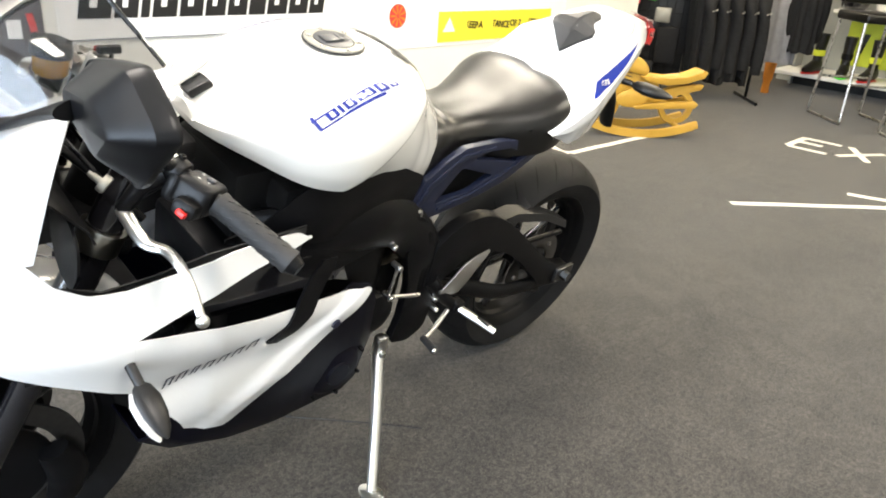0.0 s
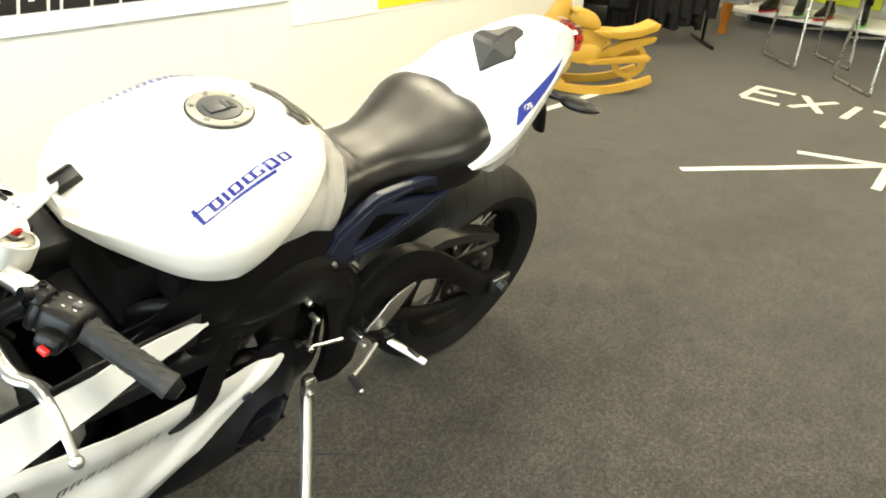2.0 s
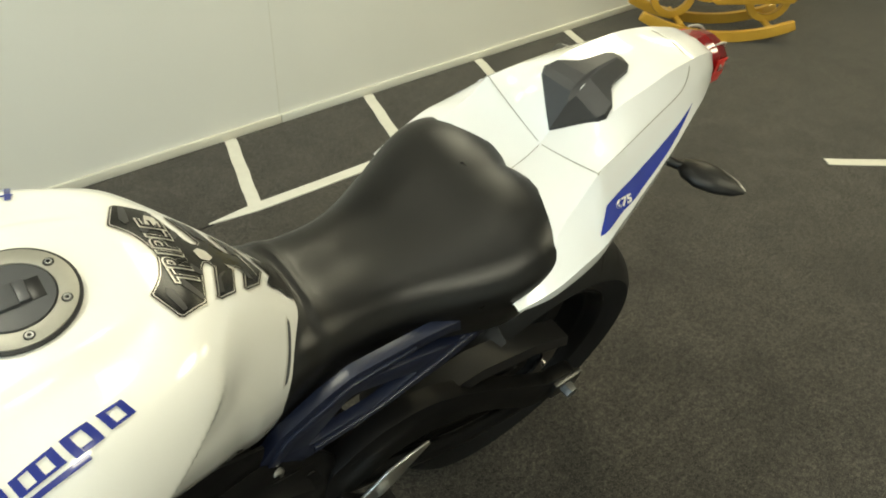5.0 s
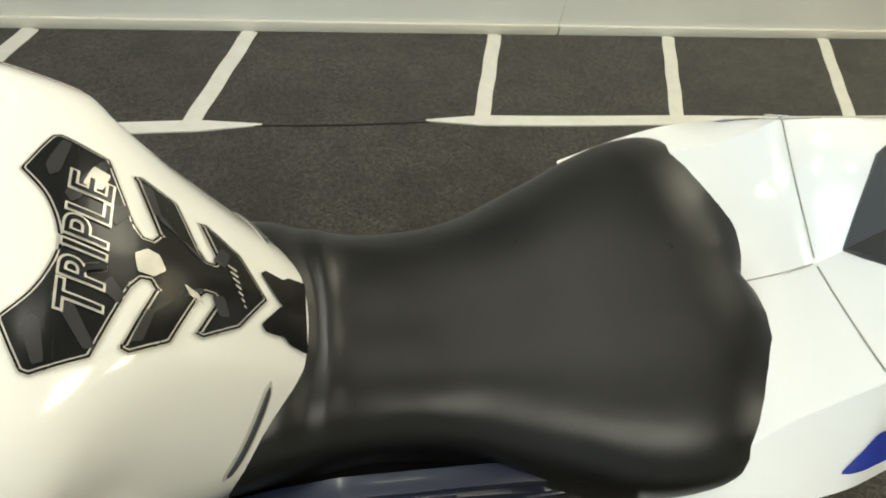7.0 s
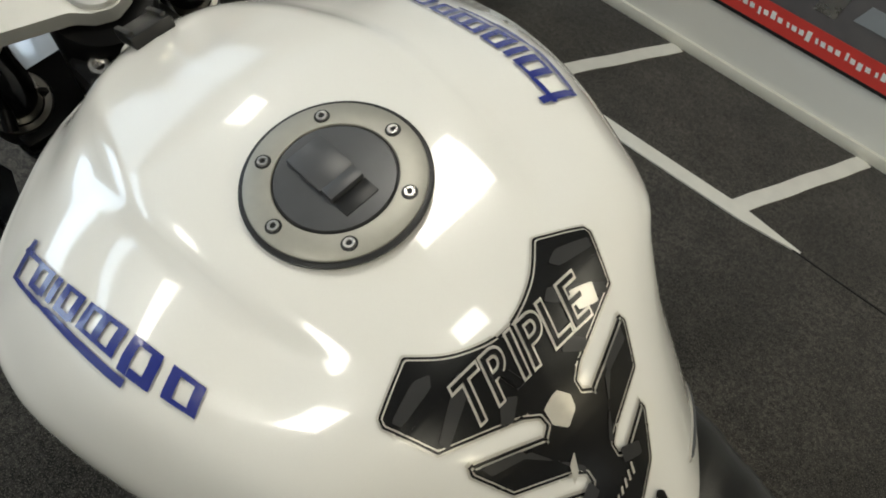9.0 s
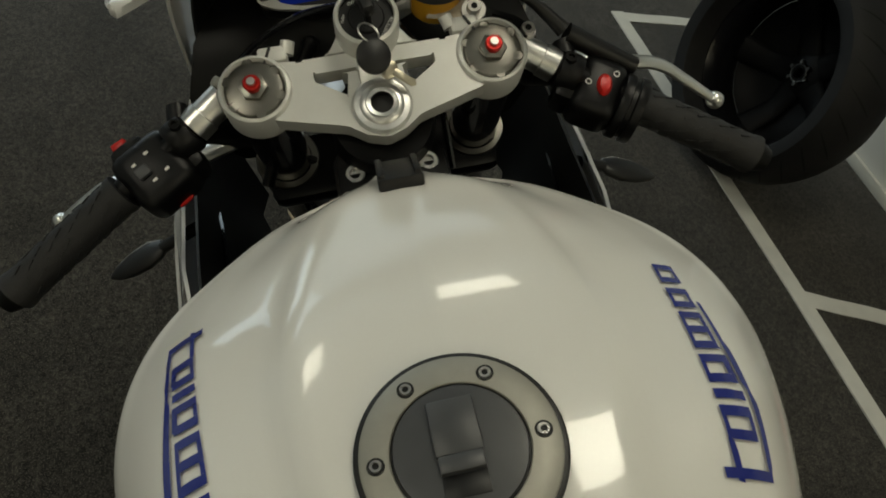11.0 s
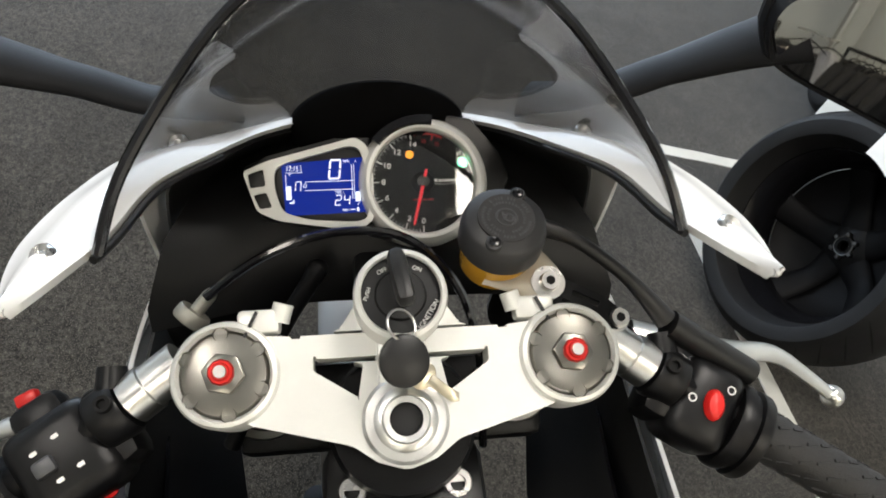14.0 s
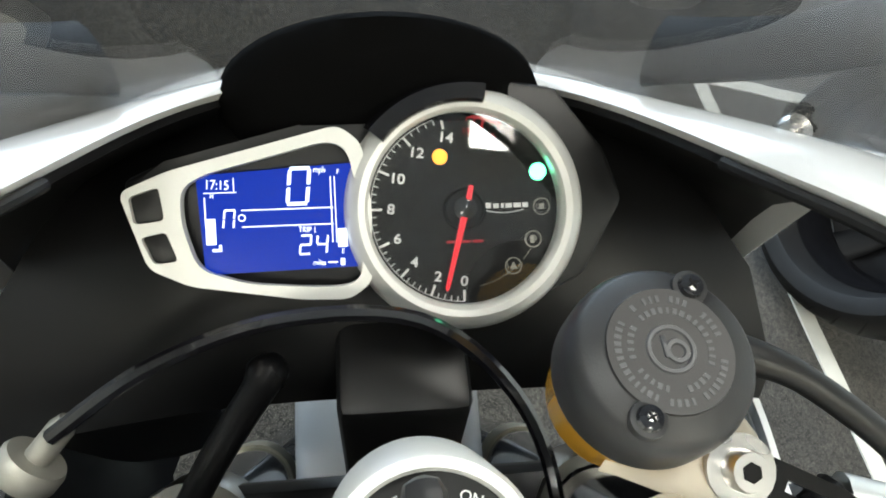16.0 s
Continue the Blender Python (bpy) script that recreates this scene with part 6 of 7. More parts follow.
part("stop_switch", moved(join(moved(lathe([(0, 0.006), (0.006, 0.0055), (0.0085, 0.003), (0.009, 0)], 24), Matrix.Diagonal((0.75, 1.15, 1, 1)))), mr @ pose(-0.003, 0.0, 0.019, 0, 0, 15)), REDPL, swr, "red engine stop switch")
for px, py in ((-0.017, -0.002), (0.004, 0.014)):
    part("switch_mark", moved(lathe([(0.002, 0), (0.0021, 0.0004), (0.0028, 0.0004), (0.0029, 0)], 16), mr @ pose(px, py, 0.0201)), DIALW, swr, smooth=False)
for sg, lab, run in ((1, "clutch_lever", ((1.196, 0.135, 0.805), (1.192, 0.190, 0.788), (1.178, 0.222, 0.791), (1.177, 0.257, 0.793), (1.176, 0.287, 0.779), (1.178, 0.324, 0.752))),
                     (-1, "brake_lever", ((1.185, -0.165, 0.850), (1.176, -0.200, 0.846), (1.168, -0.235, 0.845), (1.172, -0.275, 0.830), (1.168, -0.308, 0.806), (1.159, -0.342, 0.780)))):
    l = part(lab, tube(run, [0.0105, 0.010, 0.0085, 0.0075, 0.0065, 0.0055], 12, 40, 0.75), ALU, bike, "polished alloy hand lever with a ball end")
    part("ball_end", lathe([(0.009 * math.cos(a), 0.009 * math.sin(a)) for a in (-math.pi / 2 + math.pi * k / 10 for k in range(11))], 18, Matrix.Translation(run[-1])), ALU, l)
    part("perch", tube([Vector((1.150, 0.160 * sg, 0.866)), (1.175, 0.145 * sg, 0.845), run[0]], [0.014, 0.013, 0.011], 12), BLACKM, l)
part("cable_adjuster", moved(join(lathe([(0, 0.004), (0.0115, 0.004), (0.0125, 0.002), (0.0125, -0.004), (0.0115, -0.006), (0, -0.006)], 24), lathe([(0.005, 0.004), (0.005, 0.018), (0.0035, 0.022), (0, 0.022)], 14)), basis((1.220, 0.136, 0.850), (0, 0, 1), (0.55, -0.62, 0.45))), CAPGREY, bike, "knurled alloy clutch cable adjuster")
part("clutch_cable", tube([(1.226, 0.126, 0.862), (1.242, 0.088, 0.882), (1.252, 0.04, 0.893), (1.250, -0.01, 0.888), (1.225, -0.045, 0.865), (1.19, -0.06, 0.83), (1.15, -0.065, 0.76)], 0.0032, 8, 40), BLACKG, bike, "black clutch cable looping across the dash")
part("loom", tube([(1.150, 0.165, 0.86), (1.19, 0.12, 0.80), (1.20, 0.06, 0.74), (1.18, 0.0, 0.70)], 0.006, 8, 20), BLACKP, bike)
STAY = ((1.160, 0.118, 0.770), (1.190, 0.097, 0.806), (1.218, 0.075, 0.838))
part("fairing_stay", tube([STAY[0], STAY[1], STAY[2], (1.2400, 0.0550, 0.8580), (1.2455, 0.0515, 0.8610), (1.250, 0.048, 0.858)], [0.0062, 0.0062, 0.0062, 0.0066, 0.0085, 0.0060], 14, 30), BLACKM, bike)
for sg in (1, -1):
    part("cockpit_panel", moved(plate(soft([(0.088, 0.818), (0.150, 0.816), (0.178, 0.790), (0.176, 0.740), (0.150, 0.700), (0.108, 0.712), (0.084, 0.760)]), 0.004, Matrix(((0, 0, -1, 1.270), (1, 0, 0, 0), (0, 1, 0, 0), (0, 0, 0, 1))), 0.001), Matrix.Diagonal((1, sg, 1, 1))), LINING, bike, "satin black cockpit side panel")
part("headlamp_back", box(0.06, 0.056, 0.11, pose(1.262, -0.002, 0.735), 0.006), BLACKP, bike)
mud = []
for k in range(29):
    a = math.radians(22 + 140 * k / 28)
    wf = 0.068 * (0.55 + 0.45 * smooth_step(22, 60, 22 + 140 * k / 28))
    mud.append([Vector((1.385 + rr * math.cos(a), y * wf, 0.302 + rr * math.sin(a))) for y, rr in ((-1.0, 0.300), (-0.97, 0.325), (-0.80, 0.343), (-0.45, 0.352), (0, 0.355), (0.45, 0.352), (0.80, 0.343), (0.97, 0.325), (1.0, 0.300))])
part("front_mudguard", slab(mud, 0.003), WHITE, bike, "white painted front mudguard", smooth=50)
for sg in (1, -1):
    part("tank_bolt", lathe([(0, 0.002), (0.0045, 0.002), (0.0048, 0.006), (0.0078, 0.006), (0.0088, 0.004), (0.0088, -0.006), (0.012, -0.007), (0.012, -0.03)], 24, basis((1.093, 0.032 * sg, 0.838), (1, 0, 0), (-0.4, 0, 0.91))), STEEL, bike, "bright tank mounting bolt")
part("headstock", lathe([(0, 0.0), (0.042, 0.0), (0.045, -0.01), (0.045, -0.15), (0, -0.15)], 32, STEER @ pose(0, 0, -0.022)), BLACKM, bike)
part("lower_yoke", moved(box(0.07, 0.24, 0.03, pose(0.022, 0, -0.198), 0.01), STEER), BLACKM, bike)
part("airbox_front", box(0.08, 0.10, 0.04, pose(1.085, 0, 0.80), 0.01), BLACKP, bike)
# added filler block: closes the see-through gap below the tank with dark
part("tank_gap_filler", join(box(0.36, 0.20, 0.13, pose(0.83, 0, 0.67), 0.02), box(0.22, 0.30, 0.07, pose(0.84, 0, 0.72), 0.02)), RECESS, bike, "near-black filler block closing the gap under the tank")

# instruments
DASH = basis((1.294, -0.030, 0.900), (0, -1, 0), (-0.6, 0, 0.8))


def dpart(name, bm, material, parent, label="", smooth=True):
    return part(name, moved(bm, DASH), material, parent, label, smooth)


dash = part("instrument_pack", moved(join(plate([(-0.131, 0.013), (-0.115, 0.020), (-0.05, 0.036), (0.0, 0.050), (0.035, 0.045), (0.055, 0.020), (0.062, 0.0), (0.045, -0.03), (0.0, -0.050), (-0.045, -0.037), (-0.118, -0.024)], 0.03, pose(0, 0, -0.034), 0.003)), DASH), BLACKP, bike, "instrument pack with a tachometer and a blue display")
DC = pose(-0.0028, -0.0018, 0)
dpart("tacho_ring", lathe([(0.0372, -0.004), (0.0372, 0.004), (0.0385, 0.0058), (0.0410, 0.0062), (0.0445, 0.0035), (0.0470, -0.002), (0.0470, -0.02)], 96, DC), ALUP, dash, "silver tachometer bezel")
hood = []
for k in range(25):
    a = math.radians(80 + 60 * k / 24)
    hood.append([DC @ Vector((r * math.cos(a), r * math.sin(a), h)) for r, h in ((0.0400, 0.0066), (0.0412, 0.0100), (0.0470, 0.0092), (0.0495, 0.002), (0.0495, -0.015))])
dpart("tacho_hood", slab(hood, 0.001), BLACKG, dash)
dpart("dial", lathe([(0, -0.0035), (0.0378, -0.0035), (0.0378, -0.006), (0, -0.006)], 64, DC), make_mat("dial_black", (0.006, 0.006, 0.006), 0.6, 0, 0.1, 60, spec=0.2), dash)
dpart("dial_recess", lathe([(0.0070, -0.0032), (0.0078, -0.0026), (0.0086, -0.0032)], 40, DC @ pose(0.0002, -0.0002, 0)), BLACKM, dash)
g = dpart("dial_glass", lathe([(0, 0.0012), (0.0374, 0.0012), (0.0374, 0.0022), (0, 0.0022)], 64, DC), DIALGLASS, dash)
g.visible_shadow = False


def dial_at(v):
    return math.radians(268.5 - 10.45 * v - 0.10 * v * v)


def dial_ring(name, a0, a1, r0, r1, material, n=30):
    """A thin printed arc on the dial."""
    bm = loft([[DC @ Vector((r * math.cos(a), r * math.sin(a), -0.0032)) for r in (r0, r1)] for a in (a0 + (a1 - a0) * k / n for k in range(n + 1))], cap=False, closed=False)
    return dpart(name, bm, material, dash, smooth=False)


tick = bmesh.new()
redt = bmesh.new()
for i in range(0, 43):
    v = i * 0.4
    a = dial_at(v)
    big = i % 5 == 0
    r0, r1, w = (0.0318, 0.0362, 0.00048) if big else (0.0342, 0.0362, 0.00022)
    tgt = tick if v <= 14.01 else redt
    d = Vector((math.cos(a), math.sin(a), 0))
    s = Vector((-d.y, d.x, 0)) * w
    tgt.faces.new([tgt.verts.new(DC @ (Vector((0, 0, -0.0032)) + q)) for q in (d * r0 - s, d * r1 - s, d * r1 + s, d * r0 + s)])
dpart("dial_ticks", tick, DIALW, dash, smooth=False)
dpart("red_zone_ticks", redt, DIALR, dash, smooth=False)
dial_ring("tick_rim", dial_at(0), dial_at(14), 0.0361, 0.0364, DIALW, 60)
dial_ring("red_rim", dial_at(14), dial_at(16.8), 0.0352, 0.0364, DIALR)
for v in range(0, 15, 2):
    a = dial_at(v)
    text_mesh(str(v), 0.0058, DASH @ DC @ pose(0.0284 * math.cos(a), 0.0284 * math.sin(a), -0.0031) @ Matrix(((1.05, 0.25, 0, 0), (0, 0.9, 0, 0), (0, 0, 1, 0), (0, 0, 0, 1))), DIALW, "dial_number", dash, 0.0001, bold=0.00012)
for v in (15.2, 16.6):
    a = dial_at(v)
    text_mesh(str(int(v)), 0.0036, DASH @ DC @ pose(0.0300 * math.cos(a), 0.0300 * math.sin(a), -0.0031), DIALR, "dial_number", dash, 0.0001)
for bx, by, bw, bh in ((-0.0075, 0.0004, 0.0034, 0.0022), (-0.0038, 0.0002, 0.0022, 0.0018), (-0.0013, 0.0002, 0.0012, 0.0018), (0.0012, 0.0002, 0.0026, 0.0018), (0.0046, 0.0002, 0.0030, 0.0018), (0.0078, 0.0002, 0.0022, 0.0018)):
    dpart("mark_block", box(bw, bh, 0.0002, pose(0.0138 + bx, -0.0012 + by, -0.0034), 0), DIALW, dash, smooth=False)
dpart("dial_badge", tube([DC @ Vector((0.0085 + 0.0017 * k, -0.0009 - 0.0011 * math.sin(math.pi * k / 9), -0.0033)) for k in range(10)], 0.00016, 6), DIALW, dash, "small pale maker's mark", smooth=False)
n0, n1 = Vector((0.0002, 0.0073, 0)), Vector((-0.0107, -0.0331, 0))
ang = math.degrees(math.atan2(n1.y - n0.y, n1.x - n0.x))
dpart("needle", plate([(0, -0.0009), (0.012, -0.00125), (0.041, -0.0008), (0.0422, 0.0), (0.041, 0.0008), (0.012, 0.00125), (0, 0.0009)], 0.0008, pose(n0.x, n0.y, -0.0012, 0, 0, ang)), NEEDLE, dash, "red tachometer needle", smooth=False)
dpart("needle_hub", lathe([(0, 0.0000), (0.003, 0.0000), (0.0046, -0.0010), (0.0050, -0.003)], 24, DC @ pose(0.0004, 0.0004, 0)), BLACKG, dash)
for (px, py), mt, r in (((-0.0115, 0.0187), LEDA, 0.0030), ((0.0270, 0.0119), LEDG, 0.0034)):
    dpart("warning_light", lathe([(0, -0.0030), (r * 0.7, -0.0030), (r, -0.0034)], 20, pose(px, py, 0)), mt, dash)
for k, (px, py) in enumerate(((0.0282, -0.0018), (0.0245, -0.0146), (0.0163, -0.0249))):
    icon = (join(box(0.0020, 0.0022, 0.0002, pose(px, py, -0.0034)), box(0.0012, 0.0003, 0.0002, pose(px - 0.0016, py + 0.0006, -0.0034)), box(0.0012, 0.0003, 0.0002, pose(px - 0.0016, py - 0.0006, -0.0034))),
            join(box(0.0016, 0.0030, 0.0002, pose(px - 0.0003, py, -0.0034)), box(0.0004, 0.0020, 0.0002, pose(px + 0.0011, py + 0.0002, -0.0034))),
            join(plate([(-0.0016, -0.0012), (0.0016, -0.0012), (0.0, 0.0016)], 0.0002, pose(px, py, -0.0034)), box(0.0003, 0.0018, 0.0002, pose(px - 0.0022, py, -0.0034, 0, 0, 15)), box(0.0003, 0.0018, 0.0002, pose(px + 0.0022, py, -0.0034, 0, 0, -15))))[k]
    dpart("warning_symbol", join(lathe([(0.0030, -0.0034), (0.0030, -0.0032), (0.0034, -0.0032), (0.0034, -0.0034)], 24, pose(px, py, 0)), icon), CAPGREY, dash, smooth=False)
dial_ring("symbol_arc", math.radians(-80), math.radians(-52), 0.0308, 0.0310, CAPGREY)
dial_ring("symbol_arc", math.radians(-42), math.radians(-32), 0.0308, 0.0310, CAPGREY, 8)
for bx in (-0.0052, 0.0, 0.0052):
    dpart("dial_red_print", box(0.0040, 0.0010, 0.0002, pose(bx - 0.0028, -0.0145, -0.0033)), DIALR, dash, smooth=False)

# display with its silver bezel
bez = [(-0.1295, 0.0088), (-0.1120, 0.0160), (-0.0500, 0.0312), (-0.0415, 0.0245), (-0.0385, 0.0), (-0.0395, -0.0280), (-0.0480, -0.0340), (-0.066, -0.0332), (-0.106, -0.0265), (-0.1205, -0.0195)]
hole = [(-0.1080, 0.0092), (-0.1000, 0.0142), (-0.0540, 0.0256), (-0.0468, 0.0222), (-0.0425, 0.0), (-0.0430, -0.0262), (-0.050, -0.0292), (-0.066, -0.0284), (-0.0858, -0.0264), (-0.1030, -0.0205), (-0.1080, -0.004)]
h2 = [(-0.1262, 0.0070), (-0.1153, 0.0104), (-0.1138, -0.0018), (-0.1246, -0.0030)]
h3 = [(-0.1228, -0.0078), (-0.1136, -0.0060), (-0.1098, -0.0170), (-0.1186, -0.0178)]


def rounded(poly, r, n=5):
    """The outline with its corners rounded."""
    out = []
    for i, p in enumerate(poly):
        a, b, c = Vector(poly[i - 1]), Vector(p), Vector(poly[(i + 1) % len(poly)])
        q0, q1 = b + (a - b).normalized() * min(r, (a - b).length * 0.45), b + (c - b).normalized() * min(r, (c - b).length * 0.45)
        out += [tuple(q0.lerp(b, t).lerp(b.lerp(q1, t), t)) for t in (k / n for k in range(n + 1))]
    return out


def frame_plate(outer, holes, z, t):
    """A flat frame: outer outline less the holes, t thick."""
    bm = bmesh.new()
    for loop in [outer] + holes:
        vs = [bm.verts.new((x, y, z)) for x, y in loop]
        for a, b in zip(vs, vs[1:] + vs[:1]):
            bm.edges.new((a, b))
    bmesh.ops.triangle_fill(bm, use_beauty=True, use_dissolve=False, edges=list(bm.edges))
    bmesh.ops.recalc_face_normals(bm, faces=bm.faces)
    ext = bmesh.ops.extrude_face_region(bm, geom=list(bm.faces))
    bmesh.ops.translate(bm, vec=(0, 0, -t), verts=[v for v in ext["geom"] if isinstance(v, bmesh.types.BMVert)])
    return bm


bz = frame_plate(rounded(bez, 0.004), [rounded(hole, 0.006), rounded(h2, 0.002), rounded(h3, 0.002)], 0.004, 0.006)
dpart("display_bezel", bz, ALUP, dash, "silver display bezel", smooth=30)
for h in (h2, h3):
    dpart("button", plate(h, 0.005, pose(0, 0, -0.0035), 0.0008), BLACKP, dash)
lcd = dpart("display", plate([(-0.1030, 0.0142), (-0.0440, 0.0174), (-0.0440, -0.0220), (-0.1012, -0.0228)], 0.001, pose(0, 0, -0.0015)), LCDBLUE, dash, "blue backlit display", smooth=False)
Z = -0.0003


def lcd_text(body, size, px, py):
    return text_mesh(body, size, DASH @ pose(px, py, Z) @ Matrix(((0.82, 0.12, 0, 0), (0, 1, 0, 0), (0, 0, 1, 0), (0, 0, 0, 1))), LCDWHITE, "display_text", lcd, 0.0001)


def seven(ch, px, py, h):
    """A seven-segment figure as bars."""
    on = {"0": "abcdef", "2": "abged", "4": "fgbc", "n": "eabcf"}[ch]
    w, t = h * 0.55, h * 0.10
    bm = bmesh.new()
    seg = {"a": (0, h, w, t), "g": (0, h / 2, w, t), "d": (0, 0, w, t), "f": (-w / 2, h * 0.75, t, h * 0.42), "b": (w / 2, h * 0.75, t, h * 0.42), "e": (-w / 2, h * 0.25, t, h * 0.42), "c": (w / 2, h * 0.25, t, h * 0.42)}
    for s in on:
        cx, cy, sx_, sy_ = seg[s]
        vs = [bm.verts.new((px + cx + a * sx_ / 2 + (cy + b * sy_ / 2 - h / 2) * 0.12, py + cy - h / 2 + b * sy_ / 2, Z)) for a, b in ((-1, -1), (1, -1), (1, 1), (-1, 1))]
        bm.faces.new(vs)
    dpart("display_figure", bm, LCDWHITE, lcd, smooth=False)


seven("0", -0.0656, 0.0092, 0.0132)
seven("n", -0.0917, -0.0024, 0.0068)
seven("2", -0.0640, -0.0130, 0.0070)
seven("4", -0.0578, -0.0130, 0.0070)
lcd_text("mph", 0.0032, -0.0576, 0.0150)
lcd_text("TRIP 1", 0.0030, -0.0630, -0.0074)
lcd_text("miles", 0.0028, -0.0590, -0.0200)
lcd_text("17:15", 0.0050, -0.0955, 0.0104)
lcd_text("H", 0.0024, -0.0975, 0.0064)
lcd_text("F", 0.0026, -0.0508, 0.0140)
lcd_text("E", 0.0026, -0.0500, -0.0160)
bars = [(-0.0700, 0.0008, 0.034, 0.0004), (-0.0700, -0.0054, 0.034, 0.0004), (-0.0985, -0.0068, 0.0036, 0.0096), (-0.0500, -0.0108, 0.0035, 0.0070), (-0.0537, 0.0000, 0.0004, 0.025), (-0.0522, 0.0000, 0.0003, 0.025), (-0.0945, 0.0076, 0.012, 0.0003), (-0.1002, 0.0010, 0.0004, 0.010), (-0.0894, 0.0104, 0.0003, 0.0050), (-0.0965, -0.0138, 0.0034, 0.0010), (-0.0953, -0.0126, 0.0010, 0.0016), (-0.0540, -0.0200, 0.0036, 0.0005), (-0.0503, -0.0200, 0.0016, 0.0026)]
for px, py, wx, wy in bars:
    dpart("display_bar", box(wx, wy, 0.0001, pose(px, py, Z)), LCDWHITE, lcd, smooth=False)
dpart("display_ring", lathe([(0.0010, Z), (0.0010, Z + 0.0001), (0.0014, Z + 0.0001), (0.0014, Z)], 20, pose(-0.0870, -0.0020, 0)), LCDWHITE, lcd, smooth=False)

# ---- shop fittings and loose things ----
def board(name, x0, x1, z0, z1, t, material, label, category, off=0.0):
    ob = part(name, box(x1 - x0, t, z1 - z0, pose((x0 + x1) / 2, WALL_Y + t / 2 + off, z0), 0.001), material, smooth=False)
    return tagged(ob, label, category)


def bar_on(parent, x0, x1, z0, z1, material, depth, slant=0.0, name="print_bar"):
    bm = plate([(x0, z0), (x1, z0), (x1 - slant, z1), (x0 - slant, z1)], 0.0012, Matrix(((1, 0, 0, 0), (0, 0, 1, WALL_Y + depth), (0, 1, 0, 0), (0, 0, 0, 1))))
    return part(name, bm, material, parent, smooth=False)


ban = board("wall_banner", -0.62, 0.72, 0.672, 1.05, 0.004, SIGNW, "white banner with bold black lettering shapes and a grey rule", "banner")
x = 0.655
for k, w in enumerate((0.13, 0.10, 0.045, 0.11, 0.11, 0.10, 0.10, 0.09, 0.11, 0.11, 0.09)):
    bar_on(ban, x - w + 0.012, x, 0.748, 0.90, SIGNK, 0.0052, 0.03)
    if k not in (2, 7):
        o = bar_on(ban, x - w * 0.62 + 0.008, x - w * 0.38 + 0.004, 0.785, 0.865, SIGNW, 0.0066, 0.015, "counter")
    x -= w
bar_on(ban, -0.62, 0.72, 0.672, 0.677, SIGNB, 0.0052)
ban2 = board("sponsor_board", -2.40, -0.64, 0.56, 1.05, 0.003, SIGNW, "white board with sponsor marks and a yellow notice", "board")
m = Matrix(((1, 0, 0, -0.905), (0, 0, 1, WALL_Y + 0.0035), (0, 1, 0, 0.722), (0, 0, 0, 1)))
part("round_mark", plate([(0.058 * math.cos(a), 0.058 * math.sin(a)) for a in (2 * math.pi * k / 32 for k in range(32))], 0.0012, m), SIGNR, ban2, "red and white round emblem", smooth=False)
for k in range(9):
    a = math.radians(40 * k)
    part("emblem_ray", plate([(0.010, -0.002), (0.052, -0.006), (0.052, 0.006), (0.010, 0.002)], 0.0008, m @ pose(0, 0, 0.0014, 0, 0, math.degrees(a))), ORANGE, ban2, smooth=False)
for x0, x1 in ((-1.75, -1.35), (-2.32, -1.95)):
    for k in range(6):
        xx = x1 - (x1 - x0) * k / 6
        bar_on(ban2, xx - 0.05, xx, 0.80, 0.845, SIGNK if x0 > -1.9 else SIGNR, 0.0035, 0.008)
yel = board("distance_notice", -2.235, -1.205, 0.578, 0.737, 0.003, SIGNY, "yellow notice reading KEEP A DISTANCE OF 2 METRES", "sign", 0.0035)
for word, wx in (("KEEP", -1.475), ("A", -1.555), ("DISTANCE", -1.70), ("OF", -1.855), ("2", -1.915), ("METRES", -2.045)):
    tm = Matrix(((-1, 0, 0, wx), (0, 0, 1, WALL_Y + 0.0085), (0, 1, 0, 0.662), (0, 0, 0, 1)))
    text_mesh(word, 0.052, tm @ Matrix(((0.88, 0.15, 0, 0), (0, 1, 0, 0), (0, 0, 1, 0), (0, 0, 0, 1))), SIGNK, "notice_lettering", yel, 0.0008, bold=0.001)
part("notice_mark", plate([(-0.05, -0.03), (0.05, -0.03), (0.0, 0.045)], 0.001, Matrix(((1, 0, 0, -1.29), (0, 0, 1, WALL_Y + 0.0070), (0, 1, 0, 0.662), (0, 0, 0, 1)))), SIGNW, yel, smooth=False)

pos = board("wall_poster", 0.768, 1.335, 0.176, 0.98, 0.006, PICT, "dark motorcycle training poster with a red foot band", "poster")
bar_on(pos, 0.770, 1.333, 0.186, 0.252, SIGNR, 0.0072)
bar_on(pos, 0.768, 1.335, 0.176, 0.184, SIGNK, 0.0072)
for k in range(24):
    bar_on(pos, 0.80 + k * 0.0212, 0.8135 + k * 0.0212 - 0.006 * (k % 4 == 1), 0.214 - 0.006 * (k % 7 == 3), 0.227 + 0.007 * (k % 5 == 0), SIGNW, 0.0086, -0.004)
for k, (u, v, w, h) in enumerate(((0.85, 0.31, 0.10, 0.05), (0.99, 0.29, 0.06, 0.16), (1.12, 0.34, 0.12, 0.07), (0.92, 0.44, 0.2, 0.03), (1.2, 0.28, 0.05, 0.12))):
    bar_on(pos, u, u + w, v, v + h, (SIGNB, STEEL, PICT, SIGNB, STEEL)[k], 0.0072, 0.02, "photo_patch")
for k in range(5):
    bar_on(pos, 0.84 + 0.07 * k, 0.885 + 0.07 * k, 0.69, 0.75, SIGNW, 0.0072)
bar_on(pos, 0.79, 0.812, 0.71, 0.77, SIGNR, 0.0072, -0.01)
